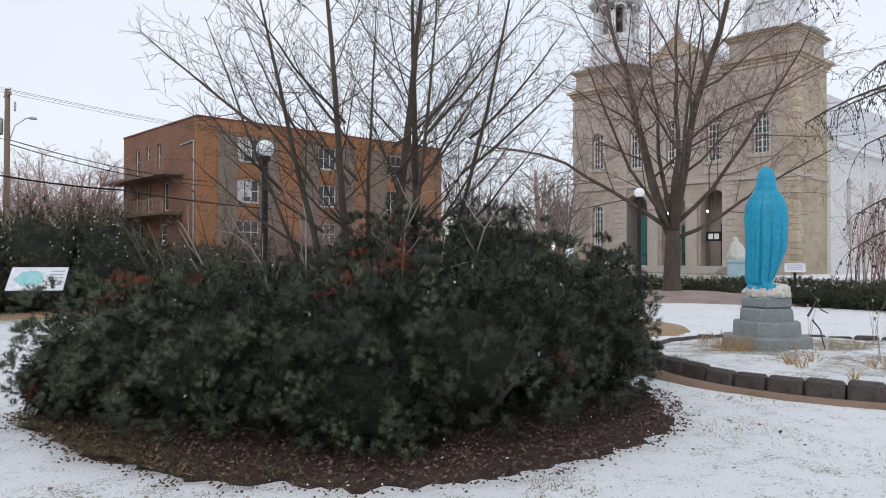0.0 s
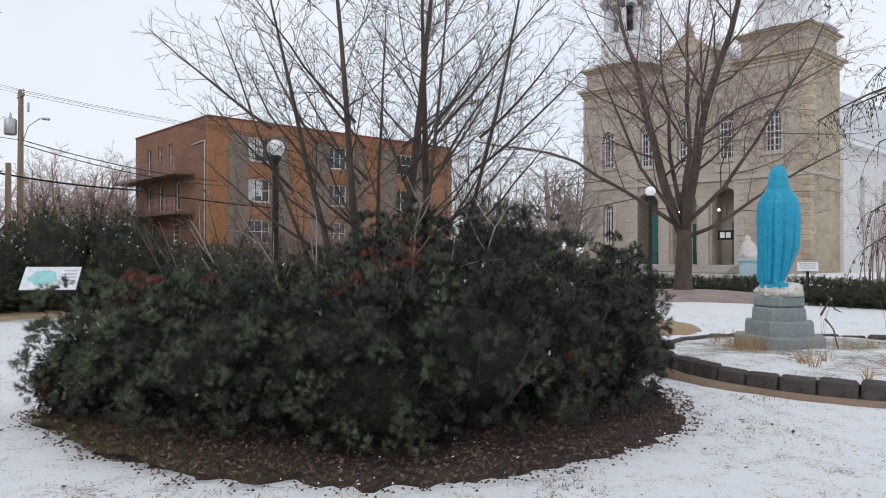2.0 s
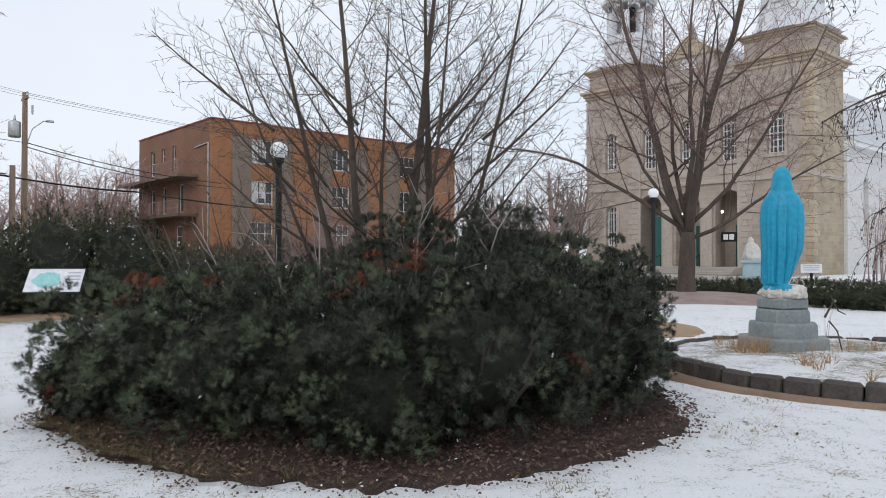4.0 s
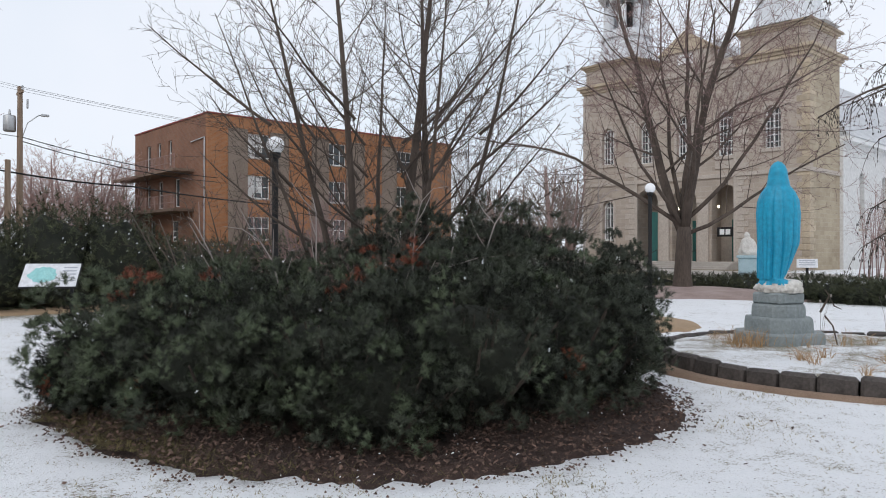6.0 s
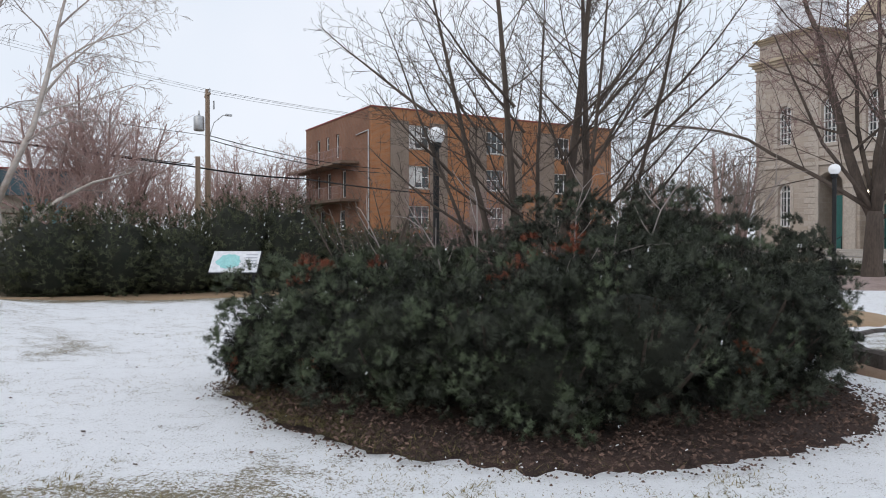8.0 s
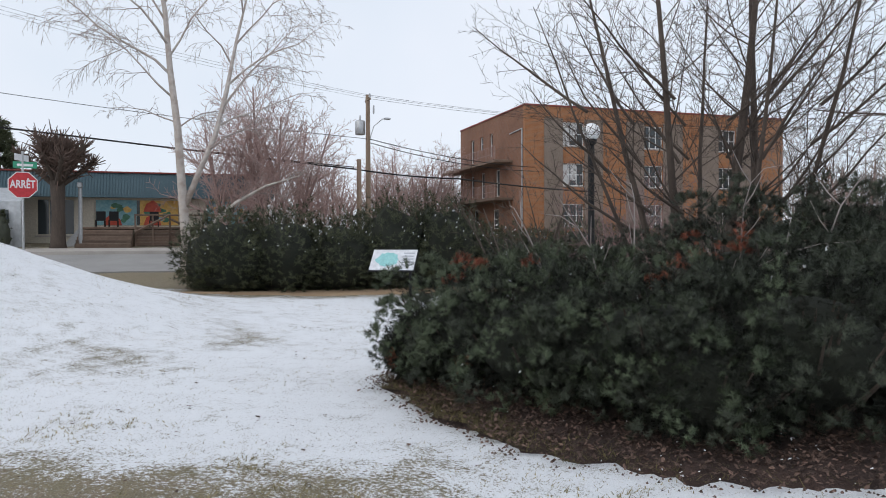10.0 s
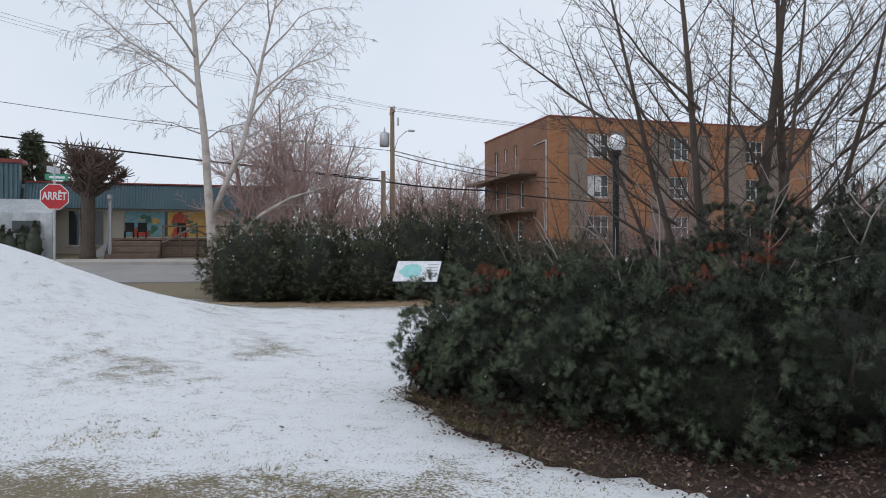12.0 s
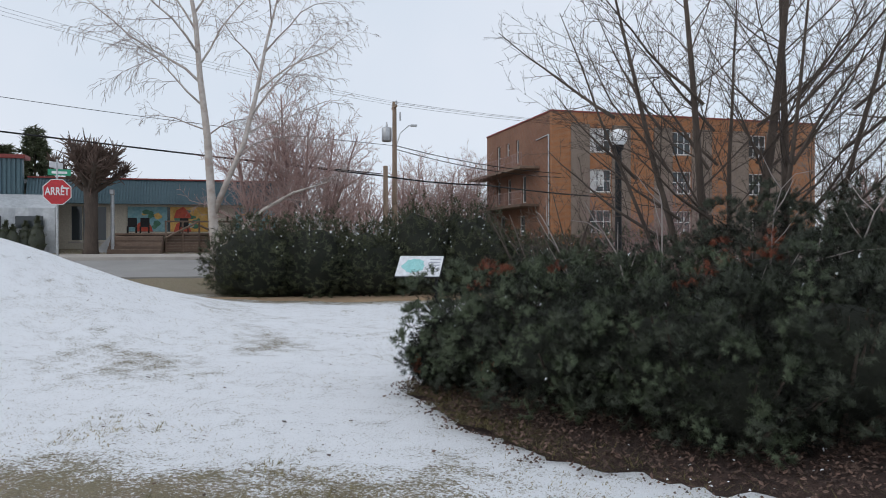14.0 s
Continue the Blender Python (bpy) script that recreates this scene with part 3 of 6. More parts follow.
def church():
    a = Vector((23.9, 49.5, 0.43))
    m = pose(a.x, a.y, a.z, 0, 0, TURN)
    ch = thing("church", m, "grey limestone church with two towers, silver belfries and white nave", "church")
    o = 0.43
    T, W = 5.0, 18.6
    top = 15.0 - o
    for y0 in (0.0, W - T):
        c = y0 + T / 2
        ops = [(c - 0.6, c + 0.6, 8.9 - o, 11.9 - o)]
        low = (c - 0.55, c + 0.55, 2.6 - o, 5.9 - o)
        g = Geo()
        arched_wall(g, y0, y0 + T, -1, 7.3 - o, [low], 0, 0.6)
        arched_wall(g, y0, y0 + T, 7.3 - o, top, ops, 0, 0.6)
        tw = part("tower", g, M_STONE, ch, "square tower of coursed limestone")
        for sd in (Geo().box(0.601, y0, -1, 5.3, y0 + 0.6, top), Geo().box(0.601, y0 + T - 0.6, -1, 5.3, y0 + T, top), Geo().box(4.7, y0 + 0.601, -1, 5.3, y0 + T - 0.601, top)):
            part("tower_side", sd, M_STONE if y0 > 1 else M_BRICK_OCHRE, ch)
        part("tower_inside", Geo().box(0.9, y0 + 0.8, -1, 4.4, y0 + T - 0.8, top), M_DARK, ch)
        arched_window(ch, c, 1.2, 8.9 - o, 11.9 - o, 0)
        arched_window(ch, c, 1.1, 2.6 - o, 5.9 - o, 0)
        part("belt_course", Geo().box(-0.14, y0 - 0.12, 7.1 - o, 5.35, y0 + T + 0.12, 7.4 - o, 0.02), M_STONE_SMOOTH, ch)
        part("cornice", cornice(0, y0, 5.3, y0 + T, top, 0.45, 0.7), M_STONE_WARM, ch, "ochre stone cornice")
        part("attic", Geo().box(0.15, y0 + 0.15, top + 0.7, 5.15, y0 + T - 0.15, 17.0 - o), M_STONE, ch)
        part("cornice", cornice(0.15, y0 + 0.15, 5.15, y0 + T - 0.15, 17.0 - o, 0.4, 0.45), M_STONE_WARM, ch)
        # corner stones
        for yq, sgn in ((y0, 1), (y0 + T, -1)):
            for i in range(34):
                z = 0.1 + i * 0.42
                if z > top - 0.4 or abs(z - (7.2 - o)) < 0.35:
                    continue
                ln = 0.85 if i % 2 else 0.5
                q = Geo().box(-0.05, min(yq - sgn * 0.05, yq + sgn * ln), z, 0.55 if i % 2 else 0.9, max(yq - sgn * 0.05, yq + sgn * ln), z + 0.4, 0.025)
                part("corner_stone", q, M_STONE_WARM if y0 < 1 and sgn == 1 else M_STONE_SMOOTH, ch)
        # belfry: curved metal skirt, round lantern with arched openings, cap
        z = 17.45 - o
        cx = 2.65
        part("skirt_roof", Geo().lathe([(3.3, z), (2.9, z + 0.3), (2.4, z + 1.0), (2.15, z + 1.9), (2.1, z + 2.2)], 8, cx, c), M_SILVER, ch, "silver metal skirt roof")
        b = Geo()
        b.lathe([(2.15, z + 2.2), (2.15, z + 2.5), (2.0, z + 2.55), (1.95, z + 2.9)], 16, cx, c)
        for i in range(8):
            t = math.pi * (i + 0.5) / 4
            px, py = cx + 1.7 * math.cos(t), c + 1.7 * math.sin(t)
            b.box(-0.22, -0.3, z + 2.9, 0.22, 0.3, z + 4.9, 0.02, Matrix.Translation((px, py, 0)) @ Matrix.Rotation(t, 4, "Z"))
        for i in range(8):
            for k in range(6):
                p0, p1 = math.pi * k / 6, math.pi * (k + 1) / 6
                q = []
                for p in (p0, p1):
                    t = math.pi * i / 4 + math.cos(p) * 0.26
                    h = z + 4.9 + 0.45 * math.sin(p)
                    q.append((t, h))
                vs = []
                for rr in (1.9, 1.5):
                    for t, h in (q[0], q[1], (q[1][0], z + 5.6), (q[0][0], z + 5.6)):
                        vs.append((cx + rr * math.cos(t), c + rr * math.sin(t), h))
                b.add(vs, [(0, 1, 2, 3), (4, 7, 6, 5), (0, 4, 5, 1), (3, 2, 6, 7)])
        b.lathe([(2.05, z + 5.5), (2.3, z + 5.75), (2.35, z + 6.0), (1.9, z + 6.1)], 16, cx, c)
        part("lantern", b, M_SILVER, ch, "pale round lantern with arched openings")
        part("lantern_core", Geo().lathe([(0.5, z + 2.8), (0.5, z + 5.6)], 10, cx, c), M_DARK, ch)
        part("dome", Geo().lathe([(1.9, z + 6.1), (1.8, z + 7.0), (1.35, z + 7.9), (0.6, z + 8.7), (0.15, z + 9.5), (0.04, z + 11)], 16, cx, c), M_SILVER, ch, "silver dome", True)
    # middle section with three arches
    arches = [(5.0, 7.1), (8.25, 10.35), (11.5, 13.6)]
    g = Geo()
    arched_wall(g, 5.001, 13.599, -0.5, 7.6 - o, [(p + 0.05, q - 0.05, 0.52, 6.6 - o) for p, q in arches], 0.15, 0.95)
    arched_wall(g, 5.001, 13.599, 7.6 - o, 14.9 - o, [(5.4, 6.6, 8.7 - o, 12.1 - o), (8.7, 9.9, 8.7 - o, 12.1 - o), (12.0, 13.2, 8.7 - o, 12.1 - o)], 0.15, 0.95)
    part("front_wall", g, M_STONE, ch)
    for c in (6.0, 9.3, 12.6):
        arched_window(ch, c, 1.2, 8.7 - o, 12.1 - o, 0.15)
        part("niche_panel", Geo().box(0.06, c - 0.75, 7.75 - o, 0.146, c + 0.75, 8.35 - o, 0.02), M_STONE_SMOOTH, ch)
    part("belt_course", Geo().box(-0.02, 5.13, 7.1 - o, 0.4, 13.47, 7.4 - o, 0.02), M_STONE_SMOOTH, ch)
    part("cornice", cornice(0.15, 5.5, 5.0, 13.1, 14.5 - o, 0.4, 0.75), M_STONE_SMOOTH, ch)
    part("attic", Geo().box(0.3, 5.6, 15.25 - o, 1.2, 13.0, 15.9 - o), M_STONE_SMOOTH, ch)
    for y in (4.7, 13.0):
        part("pilaster", Geo().box(-0.06, y + 0.32, 0.0, 0.14, y + 0.58, 14.4 - o, 0.02), M_STONE_SMOOTH, ch)
    for y in (7.25, 10.5):
        part("pier", Geo().box(-0.05, y, 0.0, 0.14, y + 0.85, 5.3 - o, 0.03), M_STONE_SMOOTH, ch)
        part("pier_cap", Geo().box(-0.12, y - 0.06, 5.3 - o, 0.2, y + 0.91, 5.6 - o, 0.03), M_STONE_SMOOTH, ch)
    # gable block over the middle
    part("gable_block", Geo().box(0.25, 7.2, 15.9 - o, 1.4, 11.3, 17.0 - o), M_STONE_SMOOTH, ch)
    part("gable", Geo().prism([(6.9, 17.0 - o), (11.6, 17.0 - o), (9.25, 18.6 - o)], 0.1, 1.5, "x"), M_STONE_WARM, ch, "small ochre pediment")
    part("gable_plaque", Geo().box(0.16, 8.6, 16.0 - o, 0.248, 9.9, 16.8 - o, 0.02), M_WHITE, ch)
    part("finial", Geo().lathe([(0.28, 18.5 - o), (0.28, 18.9 - o), (0.12, 19.0 - o), (0.2, 19.3 - o), (0.05, 19.6 - o)], 10, 0.8, 9.25), M_STONE_SMOOTH, ch)
    # porch: back wall, doors, floor, steps, lit lanterns
    part("porch_wall", Geo().box(2.6, 5.001, 0.0, 2.9, 13.599, 7.5 - o), M_STONE_SMOOTH, ch)
    part("porch_ceiling", Geo().box(0.951, 5.001, 6.75 - o, 2.6, 13.599, 6.9 - o), M_STONE_SMOOTH, ch)
    for y in (5.5, 8.75, 12.0):
        d = part("church_door", Geo().box(2.5, y, 0.52, 2.598, y + 1.15, 3.7, 0.01), M_GREEN_DOOR, ch, "dark green wooden door")
        dg = Geo()
        for z0, z1 in ((0.7, 1.6), (1.75, 2.9), (3.0, 3.55)):
            for yy in (y + 0.1, y + 0.62):
                dg.box(2.47, yy, z0, 2.499, yy + 0.43, z1, 0.01)
        part("door_panels", dg, M_GREEN_DOOR, d)
    for y in (7.55, 10.8):
        part("jamb", Geo().box(0.955, y, 0.52, 2.59, y + 0.25, 6.3 - o, 0.02), M_STONE_SMOOTH, ch)
    part("porch_floor", Geo().box(-1.6, 4.6, -0.3, 2.6, 14.0, 0.5, 0.02), M_CONCRETE, ch)
    for i in range(3):
        part("step", Geo().box(-2.0 - 0.35 * i, 4.6, -0.3, -1.601 - 0.35 * i + (0.05 if i else 0), 14.0, 0.36 - 0.15 * i, 0.015), M_CONCRETE, ch)
    for y in (7.4, 10.6):
        r = Geo().tube([(-1.5, y, 0.5), (-1.5, y, 1.4), (-2.9, y, 0.95), (-2.9, y, 0.0)], 0.03, 6)
        part("handrail", r, M_METAL_BLACK, ch)
    for y in (7.55, 10.8):
        part("porch_lamp", Geo().lathe([(0.04, 4.55), (0.08, 4.6), (0.09, 4.7), (0.04, 4.76)], 10, 1.5, y - 0.35), M_BULB, ch, "small lit porch lamp")
    bd = part("notice_board", Geo().box(0.02, 5.35, 2.35, 0.1, 6.55, 3.05, 0.01), M_METAL_BLACK, ch, "black framed notice board")
    for k in range(2):
        part("sheet", Geo().box(0.0, 5.55 + 0.45 * k, 2.5, 0.018, 5.9 + 0.45 * k, 2.9), M_WHITE, bd)
    part("left_door", Geo().box(0.5, 11.6, 0.52, 0.62, 12.3, 4.4, 0.01), M_GREEN_DOOR, ch)
    # nave behind
    x0, x1 = 5.301, 62.0
    nave = Geo()
    ops = [(c - 0.55, c + 0.55, 3.0, 7.2) for c in (9.0, 14.0, 19.0, 24.0, 29.0, 34.0)]
    side = Geo()
    arched_wall(side, x0, x1, -1, 9.2, ops, -0.25, 0.25)
    flip = Matrix(((0, 1, 0, 0), (1, 0, 0, 0), (0, 0, 1, 0), (0, 0, 0, 1)))
    side.v = [tuple(flip @ Vector(p)) for p in side.v]
    side.f = [f[::-1] for f in side.f]
    nv = part("nave_wall", side, M_WHITE_WALL, ch, "plain white rendered nave wall")
    for c in (9.0, 14.0, 19.0, 24.0, 29.0, 34.0):
        q = Geo()
        q.box(c - 0.5, 0.05, 3.05, c - 0.42, 0.12, 6.7).box(c + 0.42, 0.05, 3.05, c + 0.5, 0.12, 6.7).box(c - 0.04, 0.05, 3.05, c + 0.04, 0.12, 7.1)
        for k in range(5):
            q.box(c - 0.42, 0.06, 3.3 + k * 0.75, c + 0.42, 0.11, 3.36 + k * 0.75)
        w = part("window", q, M_WHITE, nv)
        part("pane", Geo().box(c - 0.55, 0.14, 3.0, c + 0.55, 0.17, 7.2), M_GLASS, w)
        part("sill", Geo().box(c - 0.7, -0.38, 2.8, c + 0.7, -0.24, 2.98, 0.01), M_STONE_SMOOTH, w)
    part("eaves", Geo().box(x0, -0.7, 9.2, x1, 0.3, 9.55, 0.02), M_WHITE, ch)
    part("nave_far_wall", Geo().box(x0, W - 0.3, -1, x1, W, 9.2), M_WHITE_WALL, ch)
    part("nave_end_wall", Geo().box(x1 - 0.3, 0.251, -1, x1 - 0.001, W - 0.301, 9.2), M_WHITE_WALL, ch)
    rf = Geo().prism([(-0.8, 9.55), (W + 0.8, 9.55), (W / 2, 18.6)], x0, x1, "x")
    part("nave_roof", rf, M_ROOF, ch, "frosted grey metal nave roof")


church()


# ---- low shop building across the street ----
def shop():
    c = U * -9.0 + V * 42.0
    m = pose(c.x, c.y, 1.45, 0, 0, TURN)
    s = thing("shop_building", m, "low cream shop with teal metal mansard and painted windows", "building")
    H0, H1 = 2.5, 3.65
    wins = [(3.6, 7.8, 0.85, 2.32), (0.9, 2.7, 0.4, 2.3), (9.1, 11.5, 0.85, 2.32)]
    part("front_wall", wall_with_holes(Geo(), -20, 12.4, -0.8, H0, wins, 0, 0.25, "x"), M_CREAM, s)
    part("side_wall", Geo().box(12.15, 0.251, -0.8, 12.4, 14, H0), M_CREAM, s)
    part("side_wall", Geo().box(-20, 0.251, -0.8, -19.75, 14, H0), M_CREAM, s)
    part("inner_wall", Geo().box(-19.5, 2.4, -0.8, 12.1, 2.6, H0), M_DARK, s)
    part("roof", Geo().box(-19.6, 0.4, H1 - 0.25, 12.2, 14, H1 - 0.05), M_ROOF, s)
    # ribbed mansard
    g = Geo()
    n = 96
    for i in range(n):
        x = -1.0 + 13.7 * i / n
        w = 13.7 / n
        for k, (d, xa, xb) in enumerate(((0.0, x, x + w * 0.55), (0.05, x + w * 0.55, x + w))):
            g.add([(xa, -0.75 + d, H0 - 0.15), (xb, -0.75 + d, H0 - 0.15), (xb, -0.2 + d, H1), (xa, -0.2 + d, H1),
                   (xa, -0.3, H0 - 0.15), (xb, -0.3, H0 - 0.15), (xb, 0.3, H1), (xa, 0.3, H1)],
                  [(0, 1, 2, 3), (0, 4, 5, 1), (0, 3, 7, 4), (1, 5, 6, 2), (3, 2, 6, 7), (4, 7, 6, 5)])
    tagged(part("mansard", g, M_TEAL, s, "teal ribbed metal mansard"), kind="stuff")
    g = Geo()
    for i in range(90):
        x = -20 + 18.9 * i / 90
        w = 18.9 / 90
        g.box(x, -0.8, 2.7, x + w * 0.55, -0.4, H1 + 0.9).box(x + w * 0.55, -0.74, 2.7, x + w, -0.4, H1 + 0.9)
    tagged(part("tall_fascia", g, M_TEAL, s, "taller teal ribbed fascia"), kind="stuff")
    part("red_edge", Geo().box(-20.1, -0.9, H1 + 0.9, -0.95, 0.2, H1 + 1.1, 0.02), M_REDTRIM, s)
    part("edge", Geo().box(-1.0, -0.27, H1, 12.8, 0.35, H1 + 0.08, 0.01), M_REDTRIM, s)
    for a0, a1, z0, z1 in wins:
        window_in(s, a0, a1, z0, z1, 0, "x", 3, 1, 0.07, 0.12, M_CREAM)
    # painted shop-window pictures, flat panels behind the glass line
    rng = random.Random(5)
    for a0, a1 in ((3.68, 5.65), (5.8, 7.72), (9.2, 11.4)):
        left = a0 < 5
        w = part("window_painting", Geo().box(a0, 0.05, 0.93, a1, 0.09, 2.25), M_PAINT_BLUE if left or a0 > 9 else M_PAINT_YELLOW, s, "brightly painted shop window picture")
        for k in range(16):
            x, z, r = rng.uniform(a0 + 0.3, a1 - 0.3), rng.uniform(1.15, 2.02), rng.uniform(0.1, 0.22)
            blob = Geo().prism([(x + r * math.cos(t * 0.7) * rng.uniform(0.6, 1.15), z + r * 0.8 * math.sin(t * 0.7) * rng.uniform(0.6, 1.15)) for t in range(9)], 0.036 - 0.0008 * k, 0.047, "y")
            part("painted_shape", blob, rng.choice([M_PAINT_YELLOW, M_PAINT_GREEN, M_PAINT_BLUE, M_PAINT_GREEN, M_PAINT_YELLOW]), w)
        for k in range(1 if left else 2 if a0 < 9 else 0):
            x = a0 + (0.8 if left else 0.62 + 0.0 * k)
            zt = 0.93 + (0.72 if k else 0)
            part("painted_tent", Geo().prism([(x - 0.45, zt), (x + 0.45, zt), (x + 0.36, zt + 0.3), (x + 0.05, zt + 0.62), (x - 0.3, zt + 0.42)], 0.012, 0.022, "y"), M_PAINT_RED, w)
    # timber porch with steps and ramp
    deck = part("porch_deck", Geo().box(3.3, -2.6, 0.68, 12.2, -0.2, 0.8, 0.02), M_DECK, s, "brown timber porch with steps")
    for i in range(5):
        part("step", Geo().box(3.3, -3.0 - 0.32 * i, -0.3, 5.7, -2.62 - 0.32 * i, 0.64 - 0.16 * i, 0.02), M_DECK, deck)
    for i in range(9):
        part("post", Geo().box(5.75 + i * 0.8, -2.7, -0.3, 5.84 + i * 0.8, -2.605, 1.35, 0.01), M_DECK, deck)
    part("rail", Geo().box(5.75, -2.74, 1.35, 12.25, -2.58, 1.43, 0.01), M_DECK, deck)
    for i in range(6):
        part("board", Geo().box(5.75, -2.59, -0.25 + 0.15 * i, 12.2, -2.55, -0.11 + 0.15 * i, 0.008), M_DECK, deck)
    for x0, x1, za, zb in ((5.8, 7.4, 0.55, 1.4), (7.4, 9.2, 1.2, 0.3)):
        part("brace", Geo().tube([(x0, -2.76, za), (x1, -2.76, zb)], 0.06, 5), M_DECK, deck)
    part("side_ramp", Geo().prism([(2.4, -0.3), (3.28, -0.3), (3.28, 0.78)], -2.6, -2.3, "y"), M_STEEL, deck)
    for x in (4.1, 4.7, 6.6):
        ch = Geo().box(x - 0.22, -1.9, 1.12, x + 0.22, -1.5, 1.16, 0.01).box(x - 0.22, -1.52, 1.16, x + 0.22, -1.48, 1.6, 0.01)
        for dx in (-0.2, 0.2):
            for dy in (-1.88, -1.52):
                ch.box(x + dx - 0.02, dy - 0.02, 0.8, x + dx + 0.02, dy + 0.02, 1.12)
        part("porch_chair", ch, M_METAL_BLACK, deck)
    # sheeted shelter at the end
    t = Geo()
    n = 40
    for i in range(n + 1):
        x = -11 + 11.8 * i / n
        wob = 0.06 * math.sin(i * 1.7) + 0.04 * math.sin(i * 0.61)
        for y, z in ((-0.85, 2.75), (-2.6 + wob, 2.0), (-2.75 + wob, 0.9), (-2.8 - wob, -0.4)):
            t.v.append((x, y, z))
    for i in range(n):
        for k in range(3):
            t.f.append((4 * i + k, 4 * i + k + 1, 4 * i + k + 5, 4 * i + k + 4))
    sh = part("sheeted_shelter", t, M_TARP, s, "shelter hung with grey plastic sheeting")
    for x in (-6.6, -4.6, -2.7, -0.9):
        part("dark_opening", Geo().box(x, -2.86, 1.0, x + 1.2, -2.8, 1.6, 0.02), M_GLASS, sh)
    part("shelter_frame", Geo().tube([(0.8, -2.7, -0.4), (0.8, -2.7, 2.0), (0.8, -0.85, 2.75)], 0.05, 5), M_STEEL, sh)


shop()


# ---- trees ----
def grow(rng, g_big, g_small, start, way, length, radius, level, spec):
    """One limb and, from it, its side shoots."""
    n = max(3, int(length / spec["seg"][level]))
    n = min(n, 9)
    pts, rad = [start.copy()], [radius]
    d = way.normalized()
    tip = spec["tip"][level]
    for i in range(n):
        bend = Vector((rng.gauss(0, 1), rng.gauss(0, 1), rng.gauss(0, 1))) * spec["wander"][level]
        d = (d + bend + Vector((0, 0, spec["lift"][level]))).normalized()
        pts.append(pts[-1] + d * (length / n))
        rad.append(radius * (1 - (1 - tip) * (i + 1) / n))
    g = g_big if level <= spec["big"] else g_small
    g.tube(pts, rad, spec["sides"][level], level == 0)
    if level + 1 >= len(spec["kids"]) + 1 or level >= spec["levels"]:
        return
    k = spec["kids"][level]
    k = max(1, int(round(k * length / spec["ref"][level] * rng.uniform(0.8, 1.2))))
    turn0 = rng.uniform(0, 6.28)
    for i in range(k):
        t = spec["from"][level] + (1 - spec["from"][level]) * (i + rng.random()) / k
        f = min(t * n, n - 1e-4)
        j = int(f)
        p = pts[j].lerp(pts[j + 1], f - j)
        axis = (pts[j + 1] - pts[j]).normalized()
        side = axis.cross(Vector((0.3, 0.1, 1)) if abs(axis.z) < 0.9 else Vector((1, 0, 0))).normalized()
        side = Matrix.Rotation(turn0 + i * 2.4 + rng.uniform(-0.5, 0.5), 3, axis) @ side
        a = radians(spec["angle"][level] + rng.uniform(-12, 12))
        kd = axis * math.cos(a) + side * math.sin(a)
        r0 = (rad[j] + (rad[j + 1] - rad[j]) * (f - j)) * spec["thin"][level]
        ln = length * spec["short"][level] * rng.uniform(0.6, 1.15) * (1.15 - 0.6 * t)
        grow(rng, g_big, g_small, p, kd, max(ln, 0.08), max(r0, spec["least"]), level + 1, spec)


def tree(name, m, seed, stems, spec, bark, twig, label, category="tree", group="", trunk_name="trunk"):
    rng = random.Random(seed)
    big, small = Geo(), Geo()
    for start, way, length, radius in stems:
        grow(rng, big, small, Vector(start), Vector(way), length, radius, 0, spec)
    t = thing(name, m, label, category, group)
    part(trunk_name, big, bark, t, smooth=True)
    tagged(part("crown", small, twig, t), kind="stuff")
    return t


SPEC_SHRUB_TREE = dict(levels=3, big=1, kids=[19, 16, 6], ref=[6.0, 2.6, 0.8], seg=[0.7, 0.3, 0.25, 0.2], wander=[0.025, 0.07, 0.09, 0.1],
                       lift=[0.02, 0.05, 0.05, 0.05], tip=[0.12, 0.2, 0.4, 0.5], sides=[8, 5, 3, 3], angle=[52, 42, 40], thin=[0.26, 0.40, 0.7],
                       short=[0.40, 0.32, 0.42], least=0.0034)
SPEC_SHRUB_TREE["from"] = [0.30, 0.15, 0.12]
SPEC_BIG = dict(levels=4, big=1, kids=[10, 8, 5, 4], ref=[7.0, 4.2, 2.0, 0.9], seg=[1.0, 0.8, 0.5, 0.3, 0.3], wander=[0.09, 0.12, 0.12, 0.1, 0.1],
                lift=[0.055, 0.03, 0.0, 0.0, 0.0], tip=[0.25, 0.25, 0.35, 0.5, 0.6], sides=[9, 6, 4, 3, 3], angle=[46, 44, 42, 42], thin=[0.32, 0.5, 0.55, 0.7],
                short=[0.55, 0.5, 0.45, 0.45], least=0.008)
SPEC_BIG["from"] = [0.2, 0.2, 0.15, 0.1]
SPEC_BIRCH = dict(levels=4, big=1, kids=[13, 8, 6, 4], ref=[12.0, 4.5, 2.0, 1.0], seg=[1.4, 0.8, 0.5, 0.35, 0.3], wander=[0.075, 0.11, 0.12, 0.1, 0.1],
                  lift=[0.03, 0.02, -0.08, -0.25, -0.3], tip=[0.15, 0.2, 0.3, 0.5, 0.6], sides=[9, 6, 4, 3, 3], angle=[52, 45, 45, 40], thin=[0.46, 0.5, 0.55, 0.7],
                  short=[0.50, 0.46, 0.48, 0.7], least=0.0075)
SPEC_BIRCH["from"] = [0.42, 0.2, 0.15, 0.1]
